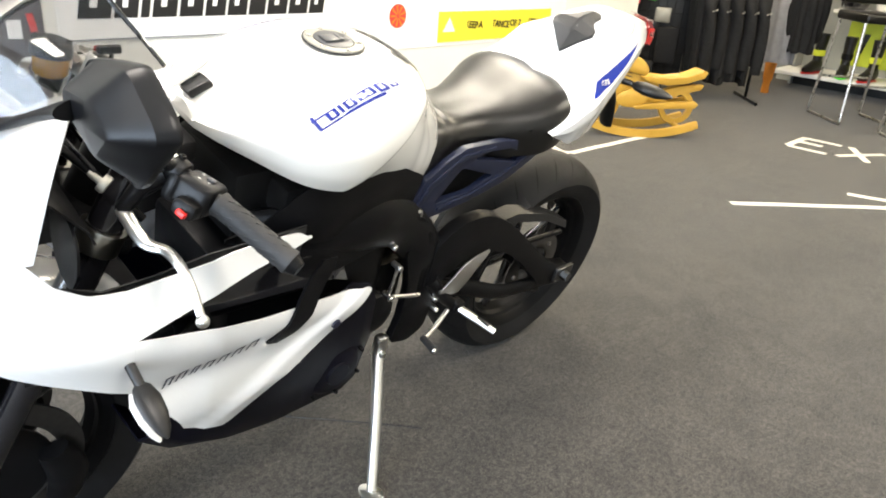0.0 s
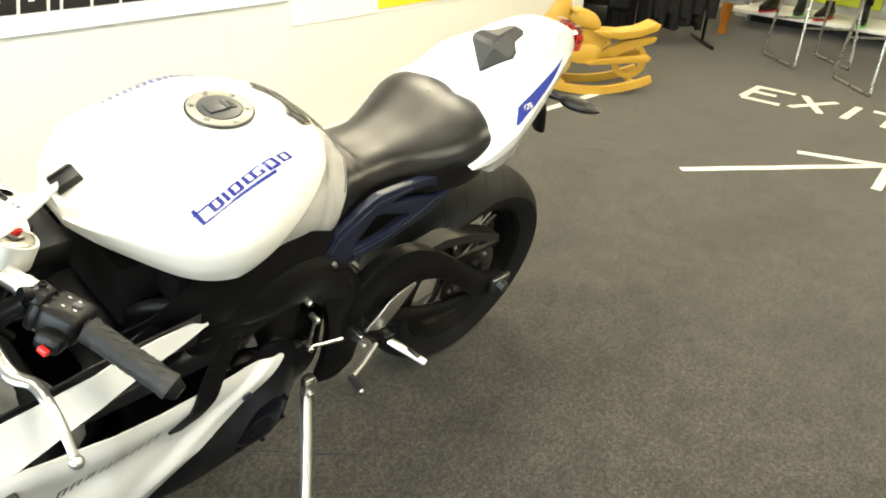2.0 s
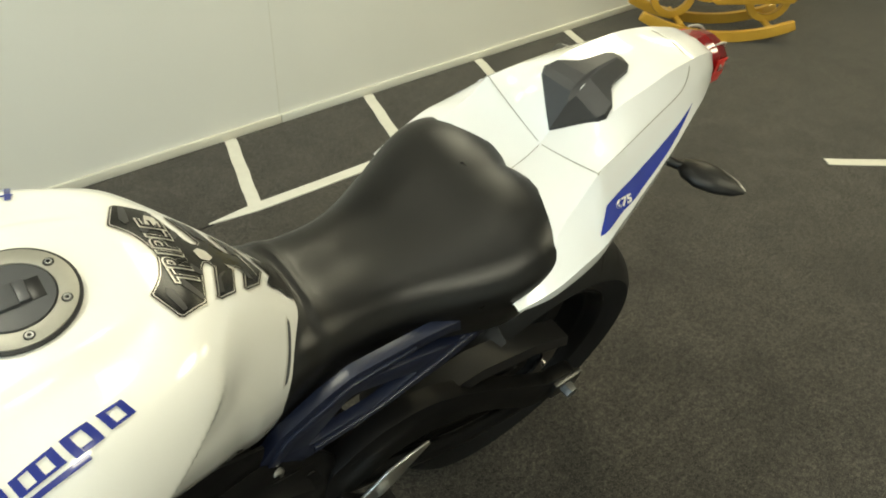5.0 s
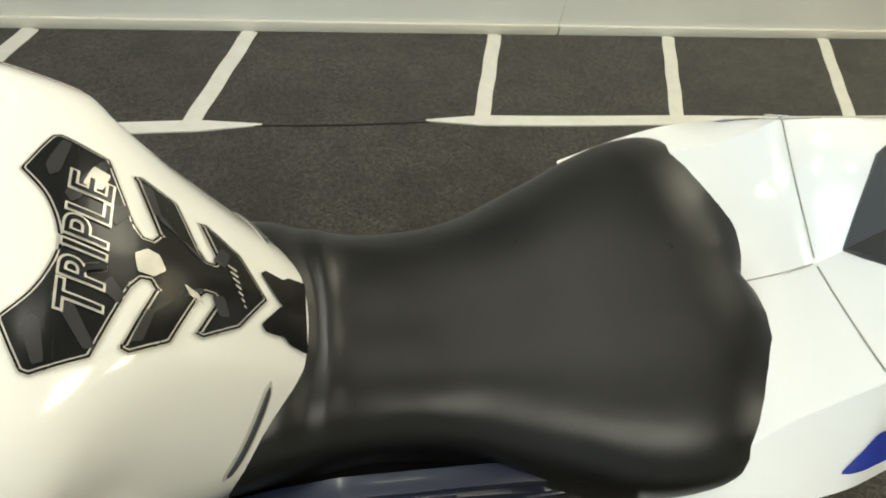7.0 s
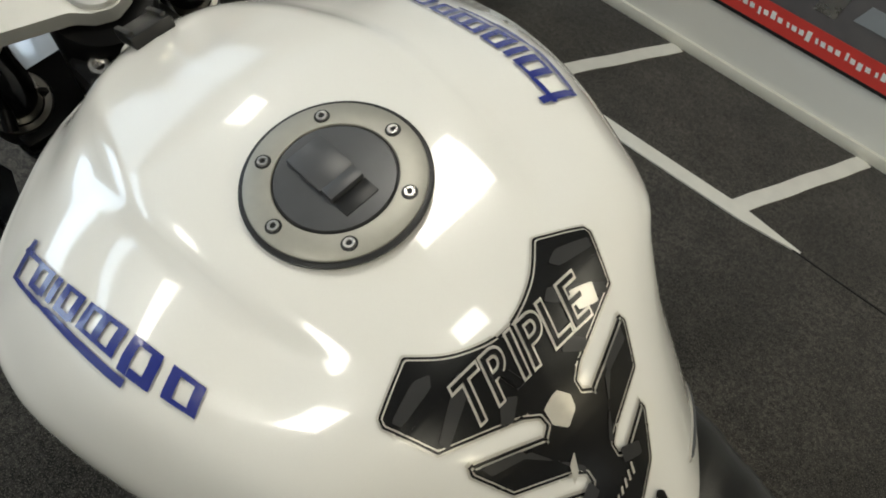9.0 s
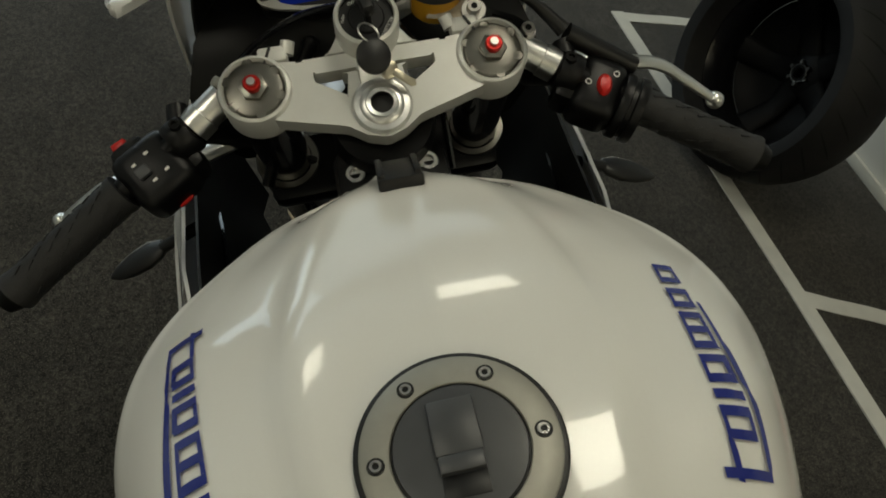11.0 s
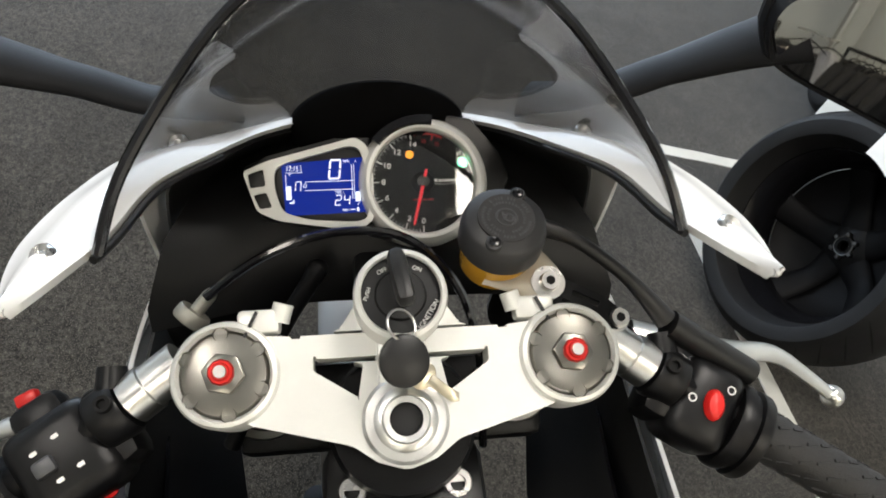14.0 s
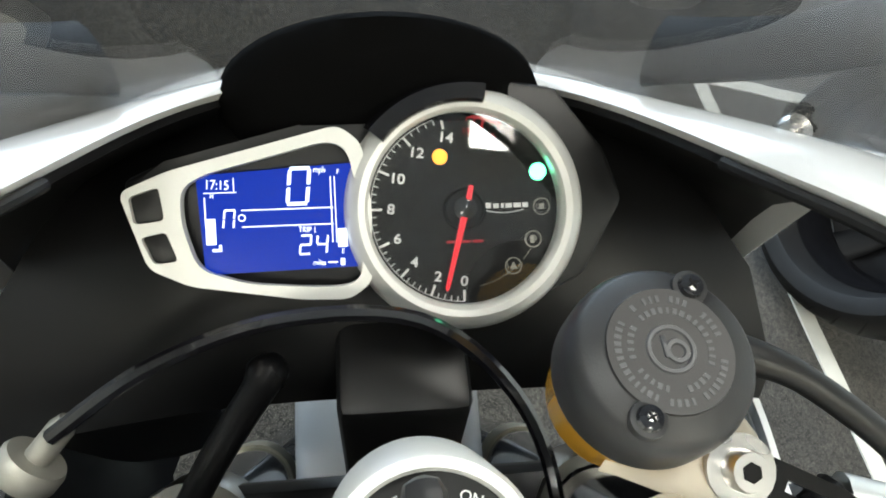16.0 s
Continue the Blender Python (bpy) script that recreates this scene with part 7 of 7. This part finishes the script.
bar_on(pos, 0.80, 0.815, 0.685, 0.70, SIGNR, 0.0072)


def picture(x0, x1, z0, z1, label):
    o = thing("framed_picture", label, "picture", pose((x0 + x1) / 2, WALL_Y, z0))
    w, h = x1 - x0, z1 - z0
    part("frame", join(box(w, 0.018, 0.022, pose(0, 0.009, 0), 0.002), box(w, 0.018, 0.022, pose(0, 0.009, h - 0.022), 0.002), box(0.022, 0.018, h - 0.044, pose(-w / 2 + 0.011, 0.009, 0.022)), box(0.022, 0.018, h - 0.044, pose(w / 2 - 0.011, 0.009, 0.022))), SIGNK, o, smooth=False)
    part("mount", box(w - 0.04, 0.006, h - 0.04, pose(0, 0.004, 0.02)), SIGNW, o, smooth=False)
    part("photo", box(w * 0.6, 0.008, h * 0.6, pose(0, 0.005, h * 0.2)), PICT, o, smooth=False)
    return o


picture(1.40, 1.86, 0.135, 0.72, "black framed picture with a pale mount")
picture(2.06, 2.60, 0.462, 1.10, "black framed picture hung on the partition end")


# loose rear wheel standing on the carpet
def loose_wheel(ctr, axis, r, width, label, tag):
    o = thing("loose_wheel", label, "wheel", basis(ctr, (1, 0, 0), axis), "spare wheels on the floor")
    pr = []
    for k in range(23):
        a = -1.18 + 2.36 * k / 22
        pr.append((r - width * 0.34 * (1 - math.cos(a)), width * 0.5 * math.sin(a) / math.sin(1.18)))
    pr = [(0.200, -width * 0.26), (0.212, -width * 0.36), (0.224, -width * 0.47), (0.238, -width * 0.495)] + pr + [(0.240, width * 0.497), (0.226, width * 0.475), (0.219, width * 0.40), (0.212, width * 0.22), (0.204, width * 0.12)]
    ty = part("tyre", lathe(pr, 96), RUBBER, o, "black sport tyre with little wear")
    part("rim", lathe([(0.208, width * 0.16), (0.2105, width * 0.185), (0.205, width * 0.19), (0.196, width * 0.10), (0.184, -width * 0.05), (0.180, -width * 0.22), (0.188, -width * 0.36), (0.204, -width * 0.40), (0.210, -width * 0.36)], 96), GLOSSK, o, "gloss black wheel rim")
    DZ = -width * 0.44
    part("hub", lathe([(0.012, -0.01), (0.014, 0.0), (0.024, 0.0), (0.027, -0.006), (0.046, -0.010), (0.058, -0.016), (0.060, -0.04), (0.012, -0.04)], 36, pose(0, 0, DZ)), BLACKM, o)
    for k in range(6):
        a = 2 * math.pi * k / 6
        part("hub_lug", lathe([(0, 0.004), (0.0045, 0.004), (0.006, 0.002), (0.006, -0.01)], 12, pose(0.029 * math.cos(a), 0.029 * math.sin(a), DZ)), DISCST, o)
    part("bearing", lathe([(0.0215, 0.001), (0.0235, 0.0015), (0.0255, 0.0)], 28, pose(0, 0, DZ)), DISCST, o)
    part("dish", lathe([(0.050, DZ - 0.028), (0.075, DZ - 0.030), (0.130, DZ - 0.022), (0.165, DZ - 0.004), (0.183, DZ + 0.022), (0.186, DZ + 0.020), (0.168, DZ - 0.010), (0.130, DZ - 0.028), (0.050, DZ - 0.034)], 72), STALKK, o)
    for k in range(5):
        part("spoke", moved(tube([(0.040, 0, DZ - 0.022), (0.11, 0.006, DZ - 0.014), (0.186, 0.0, DZ + 0.030)], [0.040, 0.030, 0.038], 12, 10, 0.30), pose(0, 0, 0, 0, 0, 72 * k + 20)), STALKK, o)
    # grooves laid on as flat near-black faces, shade in the colour
    bm = bmesh.new()
    for k in range(30):
        for sgn in (1, -1):
            a0 = 2 * math.pi * k / 30 + (0.1 if sgn > 0 else 0)
            for q in range(5):
                vv = []
                for u, e in ((q / 5, -1), ((q + 1) / 5, -1), ((q + 1) / 5, 1), (q / 5, 1)):
                    ph = (0.15 + 0.85 * u) * sgn
                    rr = r - width * 0.34 * (1 - math.cos(ph)) + 0.0007
                    aa = a0 + 0.2 * u + e * 0.010 * math.sin(math.pi * min(max(u, 0.08), 0.92))
                    vv.append(bm.verts.new((rr * math.cos(aa), rr * math.sin(aa), width * 0.5 * math.sin(ph) / math.sin(1.18))))
                bm.faces.new(vv)
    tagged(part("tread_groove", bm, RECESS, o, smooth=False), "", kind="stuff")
    if tag:
        rows = []
        for k in range(13):
            ph = -0.2 + 1.30 * k / 12
            rr = r - width * 0.34 * (1 - math.cos(ph)) + 0.004
            rows.append([(rr * math.cos(a), rr * math.sin(a), width * 0.5 * math.sin(min(ph, 1.18)) / math.sin(1.18) + (0.003 if ph > 1.0 else 0)) for a in (math.radians(d) for d in range(tag[0], tag[1] + 1, 2))])
        rows.append([(p[0] * 0.80, p[1] * 0.80, width * 0.5 + 0.004) for p in rows[-1]])
        part("paper_label", slab([[Vector(p) for p in q] for q in rows], 0.0006), SIGNW, o, "white paper price label")
    return o


AX = Vector((-0.01, 0.975, 0.22)).normalized()
loose_wheel(Vector((2.016, -0.507, 0.3203)) - AX * 0.095, AX, 0.300, 0.195, "black spare rear wheel with tyre standing on carpet", (-98, -78))
# wheel of another machine, reduced to a wheel standing alone
loose_wheel((3.02, -1.50, 0.302), (0.45, 0.88, 0.10), 0.302, 0.14, "black wheel standing beyond the partition", None)
# made-up stand in place of unidentified dark things behind that wheel
tagged(part("dark_stand", join(box(0.9, 0.35, 0.05, pose(3.6, -1.9, 0.0), 0.01), box(0.05, 0.35, 1.2, pose(3.2, -1.9, 0.05), 0.01), box(0.05, 0.35, 1.2, pose(4.0, -1.9, 0.05), 0.01), box(0.9, 0.35, 0.04, pose(3.6, -1.9, 0.6), 0.01)), BLACKM), "dark stand added for unidentified dark things", "rack")

# wooden rocking motorcycle
rk = thing("rocking_motorcycle", "varnished wooden toy rocking motorcycle on two curved runners", "rocking toy", pose(-2.67, -0.55, 0, 0, 0, -43))


def wood(name, outline, t, y, bevel=0.006):
    return part(name, plate(outline, t, Matrix(((1, 0, 0, 0), (0, 0, 1, y - t / 2), (0, 1, 0, 0), (0, 0, 0, 1))), bevel), PINE, rk)


def arc_plank(r0, r1, a0, a1, cx, cz, n=18):
    aa = [math.radians(a0 + (a1 - a0) * k / n) for k in range(n + 1)]
    return [(cx + r1 * math.cos(a), cz + r1 * math.sin(a)) for a in aa] + [(cx + r0 * math.cos(a), cz + r0 * math.sin(a)) for a in aa[::-1]]


for y in (0.14, -0.14):
    wood("runner", arc_plank(0.95, 1.0, 247, 295, 0.03, 1.0), 0.030, y)
for x0 in (-0.25, 0.22):
    part("cross_bar", tube([(x0, -0.14, 0.065), (x0, 0.14, 0.065)], 0.016, 10), PINE, rk)
for x0 in (-0.24, 0.26):
    ring = [(0.115 * math.cos(a), 0.115 * math.sin(a)) for a in (2 * math.pi * k / 28 for k in range(28))]
    part("toy_wheel", lathe([(0.080, -0.015), (0.115, -0.015), (0.118, 0.0), (0.115, 0.015), (0.080, 0.015), (0.080, -0.015)], 40, basis((x0, 0, 0.185), (1, 0, 0), (0, 1, 0))), PINE, rk)
wood("body", [(-0.10, 0.30), (-0.02, 0.235), (0.05, 0.20), (0.16, 0.21), (0.24, 0.28), (0.27, 0.38), (0.20, 0.47), (0.10, 0.45), (0.02, 0.37), (-0.08, 0.345)], 0.07, 0.0)
wood("seat_plank", [(-0.39, 0.425), (-0.37, 0.385), (-0.26, 0.345), (-0.14, 0.325), (0.0, 0.345), (0.05, 0.375), (-0.02, 0.385), (-0.14, 0.362), (-0.26, 0.378), (-0.35, 0.435)], 0.16, 0.0, 0.010)
wood("tail_plank", [(-0.40, 0.335), (-0.385, 0.300), (-0.25, 0.262), (-0.12, 0.215), (0.0, 0.190), (0.02, 0.215), (-0.08, 0.262), (-0.18, 0.310), (-0.30, 0.330)], 0.05, 0.0, 0.008)
wood("tank", [(0.00, 0.37), (0.16, 0.40), (0.22, 0.46), (0.15, 0.51), (0.04, 0.48), (-0.01, 0.42)], 0.13, 0.0, 0.025)
wood("screen_board", [(0.22, 0.40), (0.33, 0.36), (0.34, 0.44), (0.26, 0.56), (0.20, 0.55)], 0.12, 0.0)
part("hand_bar", tube([(0.19, -0.17, 0.50), (0.19, 0.17, 0.50)], 0.014, 12), PINE, rk)
for y in (0.058, -0.058):
    wood("engine_oval", [(0.08 + 0.105 * math.cos(a) - 0.02 * math.sin(a), 0.235 + 0.062 * math.sin(a)) for a in (2 * math.pi * k / 22 for k in range(22))], 0.022, y, 0.006)
    wood("exhaust_plank", [(-0.36, 0.215), (-0.34, 0.190), (-0.10, 0.175), (0.05, 0.165), (0.08, 0.185), (-0.02, 0.205), (-0.20, 0.225), (-0.33, 0.240)], 0.026, y * 1.2)
    for k in range(5):
        # slots drawn as raised brown strips, slot shade put in the colour
        part("slot", box(0.070 - 0.006 * k, 0.004, 0.007, pose(0.125, y * 0.64, 0.318 + 0.024 * k, 0, -14, 0), 0.001), BROWN, rk)
    part("peg", tube([(-0.06, y * 0.5, 0.30), (-0.06, y * 1.1, 0.30)], 0.012, 10), PINE, rk)

# garments on a low rail
rail_o = thing("clothes_rail", "black steel clothes rail", "clothes rail")
R0, R1 = Vector((-4.20, -0.99, 1.12)), Vector((-4.66, -0.60, 1.12))
part("rail", tube([R0, R1], 0.014, 12), BLACKM, rail_o)
for p in (R0, R1):
    part("post", tube([(p.x, p.y, 0.0), p], 0.014, 12), BLACKM, rail_o)
    part("foot_bar", tube([(p.x - 0.2, p.y - 0.17, 0.014), (p.x + 0.2, p.y + 0.17, 0.014)], 0.014, 10), BLACKM, rail_o)


def jacket(c, z0, z1, wid, material, seed, label, yaw):
    """A hanging coat: folded body and two sleeves."""
    rnd = random.Random(seed)
    o = thing("hanging_jacket", label, "jacket", pose(c[0], c[1], 0, 0, 0, yaw), "jackets on the rail")
    ph = [rnd.random() * 6 for _ in range(4)]
    rings = []
    for k in range(15):
        u = k / 14
        z = z0 + (z1 - z0) * u
        w = wid * (1.0 - 0.10 * u - 0.55 * smooth_step(0.86, 1.0, u))
        d = 0.055 + 0.02 * math.sin(3 * u + ph[0])
        rings.append([(0.5 * w * math.cos(a) + 0.008 * math.sin(9 * a + ph[2] + 2 * u), d * math.sin(a) * (1 + 0.22 * math.sin(7 * a + ph[1] + 3 * u)), z + 0.01 * math.sin(5 * a + ph[3]) * (1 - u)) for a in (2 * math.pi * j / 40 for j in range(40))])
    part("coat_body", loft(rings), material, o, smooth=70)
    for sg in (1, -1):
        part("sleeve", tube([(sg * wid * 0.36, 0.0, z1 - 0.06), (sg * wid * 0.5, 0.03, z1 - 0.25), (sg * wid * 0.50, 0.06, z1 - 0.5), (sg * wid * 0.44, 0.075, z0 + 0.10)], [0.06, 0.062, 0.052, 0.042], 14, 18, 0.75), material, o, smooth=70)
        if material is CLOTHK:
            part("reflective_strip", tube([(sg * wid * (0.5 + 0.0) - 0.058, 0.038, z1 - 0.30), (sg * wid * 0.5, 0.085, z1 - 0.31), (sg * wid * 0.5 + 0.058, 0.04, z1 - 0.32)], 0.014, 8, 10, 0.35), PADSIL, o)
    part("hanger", join(tube([(-0.18, 0, z1 - 0.03), (0, 0, z1 + 0.03), (0.18, 0, z1 - 0.03)], 0.006, 8, 9), tube([(0, 0, z1 + 0.03), (0, 0, 1.13)], 0.003, 6)), BLACKM, o)
    return o


for k in range(7):
    p = R0.lerp(R1, 0.06 + 0.125 * k)
    jacket((p.x, p.y), 0.15 + 0.03 * (k % 3), 1.04, 0.50 - 0.03 * (k % 2), CLOTHK, k, "black textile riding jacket with a pale arm stripe", 40 + 9 * (k % 3) - 6)
jacket((-5.0, -0.55), 0.30, 1.04, 0.30, CLOTHG, 31, "grey textile jacket hanging beside the black jackets", 118)
jacket((-5.0, -0.36), 0.41, 1.04, 0.20, CLOTHK, 57, "black riding trousers hung by the shelves", 118)
for y in (-0.55, -0.36):
    tagged(part("garment_arm", tube([(XW + 0.37, y, 1.135), (-4.95, y, 1.135), (-4.93, y, 1.15)], 0.009, 10), STEEL), "chrome garment arm standing out from the display panel", "rail", group="garment arms")
tagged(part("figurine", join(lathe([(0, 0.0), (0.035, 0.0), (0.03, 0.10), (0.04, 0.12), (0.05, 0.26), (0.03, 0.30), (0.022, 0.31), (0.03, 0.34), (0.028, 0.38), (0.0, 0.40)], 20, pose(-5.22, -0.64, 0))), ORANGE), "small orange figurine standing on the floor", "figurine")

# grid stand with small goods by the end of the partition
gs = thing("grid_stand", "black wire grid stand hung with packets", "display stand", pose(-4.22, -1.33, 0, 0, 0, -63.6))
for k in range(9):
    part("upright_wire", tube([(-0.28 + 0.07 * k, 0, 0.0), (-0.28 + 0.07 * k, 0, 1.7)], 0.004, 6), BLACKM, gs)
for k in range(15):
    part("cross_wire", tube([(-0.28, 0, 0.1 + 0.11 * k), (0.28, 0, 0.1 + 0.11 * k)], 0.003, 6), BLACKM, gs)
part("backing_board", box(0.54, 0.012, 1.25, pose(0, -0.012, 0.06), 0.002), BLACKP, gs)
part("corner_post", tube([(-0.30, 0.0, 0.0), (-0.30, 0.0, 1.7)], 0.011, 10), STEEL, gs)
for k, (u, v, w, h, mt) in enumerate(((0.20, 0.70, 0.10, 0.16, REDPL), (0.07, 0.74, 0.11, 0.14, LIMEH), (-0.05, 0.57, 0.13, 0.12, CAPGREY), (-0.08, 0.36, 0.06, 0.03, LIMEH), (0.14, 0.30, 0.17, 0.30, BLACKP), (-0.12, 0.24, 0.18, 0.30, CLOTHK), (0.06, 0.10, 0.20, 0.15, BLACKP), (0.02, 0.50, 0.10, 0.08, BLACKP))):
    part("packet", box(w, 0.05, h, pose(u, 0.035, v, 0, 0, 4 * (k % 3) - 4), 0.012), mt, gs)
tagged(part("wall_shelf_back", box(0.03, 3.6, 2.1, pose(XW + 0.35, 0.9, 0.0), 0.004), GREYW, smooth=False), "grey back panel of the boot display", "panel")
for k in range(4):
    tagged(part("lime_panel", box(0.02, 0.72, 0.40, pose(XW + 0.38, 0.03 + 0.80 * k, 0.24), 0.004), LIME, smooth=False), "lime green display panel with a dark mark", "panel", group="lime display panels")
    tagged(part("panel_mark", join(*(plate([(0, 0), (0.05, 0), (0.09, 0.18), (0.04, 0.18)], 0.004, Matrix(((0, 0, 1, XW + 0.3905), (1, 0, 0, -0.22 + 0.80 * k + 0.17 * j), (0, 1, 0, 0.36), (0, 0, 0, 1)))) for j in range(3))), SIGNK, smooth=False), "black slanted bars printed on a lime panel", "print", group="lime display panels")
sh = tagged(part("display_shelf", box(0.62, 3.4, 0.035, pose(XW + 0.68, 0.95, 0.135), 0.004), SIGNW), "long white display shelf on dark brackets", "shelf")
tagged(part("display_shelf", box(0.45, 3.4, 0.03, pose(XW + 0.59, 1.30, 0.72), 0.004), SIGNW), "long white upper display shelf", "shelf")
for y in (-0.7, 0.95, 2.6):
    tagged(part("shelf_bracket", box(0.22, 0.03, 1.75, pose(XW + 0.46, y, 0.0), 0.004), GREYW), "grey upright shelf bracket", "bracket", group="shelf brackets")
part("shelf_skirt", box(0.03, 3.3, 0.133, pose(XW + 0.50, 0.95, 0.0)), BLACKP, sh)


def boot(x, y, yaw, trim, label):
    o = thing("riding_boot", label, "boot", pose(x, y, 0.1705, 0, 0, yaw), "boots on the shelf")
    part("shaft", loft([[(0.02 + dx + 0.062 * k * math.cos(a), 0.048 * k * math.sin(a), z) for a in (2 * math.pi * j / 20 for j in range(20))] for dx, k, z in ((0.0, 0.85, 0.09), (-0.005, 0.8, 0.15), (-0.01, 0.95, 0.24), (-0.012, 1.05, 0.31), (-0.012, 1.08, 0.36))]), BLACKP, o)
    part("foot", loft([[(x0, w * math.cos(a), max(0.012, zc + h * math.sin(a))) for a in (2 * math.pi * j / 16 for j in range(16))] for x0, w, zc, h in ((-0.055, 0.025, 0.05, 0.04), (-0.03, 0.042, 0.065, 0.06), (0.04, 0.045, 0.07, 0.065), (0.12, 0.047, 0.05, 0.045), (0.19, 0.042, 0.04, 0.032), (0.225, 0.02, 0.035, 0.02))]), BLACKP, o)
    part("sole", loft([[(x0, w * math.cos(a), 0.009 + 0.009 * math.sin(a)) for a in (2 * math.pi * j / 12 for j in range(12))] for x0, w in ((-0.06, 0.03), (-0.02, 0.045), (0.1, 0.05), (0.19, 0.045), (0.23, 0.02))]), trim, o)
    part("cuff", lathe([(0.058, 0.0), (0.062, 0.004), (0.062, 0.05), (0.058, 0.054)], 20, pose(0.01, 0, 0.16) @ Matrix.Diagonal((1, 0.8, 1, 1))), HIVIS if trim is REDPL else BLACKM, o)
    return o


for k, (y, mt, lb) in enumerate(((-0.42, REDPL, "black riding boot with red sole and yellow cuff"), (-0.18, LIMEH, "black riding boot with green sole"), (0.06, REDPL, "black riding boot with red sole and yellow cuff"), (0.34, LIMEH, "black riding boot with green sole"), (0.9, BLACKM, "plain black riding boot"), (1.6, REDPL, "black riding boot with red sole and yellow cuff"))):
    boot(XW + 0.80, y, 20 * (k % 2) - 10, mt, lb)
for k, y in enumerate((-0.28, 0.02, 0.42, 0.9, 1.5)):
    h = thing("helmet", "glossy motorcycle helmet on the upper shelf", "helmet", pose(XW + 0.62, y, 0.7505, 0, 0, 20 * k), "helmets on the shelf")
    part("shell", lathe([(0.085, 0.0), (0.115, 0.03), (0.125, 0.10), (0.118, 0.17), (0.09, 0.22), (0.045, 0.25), (0, 0.258)], 28, Matrix.Diagonal((1.15, 1, 1, 1))), (BLACKG, WHITE, BLACKG, REDPL, BLACKG)[k], h)
    part("visor", loft([[(0.148 * math.cos(a) * q, 0.129 * math.sin(a) * q, z) for a in (math.radians(-62 + 124 * j / 14) for j in range(15))] for q, z in ((0.97, 0.09), (0.99, 0.12), (0.94, 0.17))], cap=False, closed=False), NAVY, h)


def stool(x, y, yaw):
    o = thing("bar_stool", "black padded stool on chrome sled legs", "stool", pose(x, y, 0, 0, 0, yaw), "stools in the shop")
    part("seat_pad", box(0.42, 0.42, 0.07, pose(0, 0, 0.74), 0.022, 3), VINYL, o)
    part("back_pad", box(0.05, 0.42, 0.26, pose(-0.20, 0, 0.86), 0.02, 3), VINYL, o)
    for s in (1, -1):
        part("sled_leg", tube([(0.17, 0.19 * s, 0.74), (0.24, 0.22 * s, 0.03), (0.235, 0.22 * s, 0.012), (0.0, 0.22 * s, 0.011), (-0.235, 0.22 * s, 0.012), (-0.24, 0.22 * s, 0.03), (-0.17, 0.19 * s, 0.74), (-0.19, 0.19 * s, 1.05)], 0.011, 10), STEEL, o)
        part("cross_rail", tube([(0.215 * s, -0.21, 0.30), (0.215 * s, 0.21, 0.30)], 0.009, 10), STEEL, o)
    return o


stool(-4.66, 0.24, 45)
stool(-4.28, 0.86, 42)
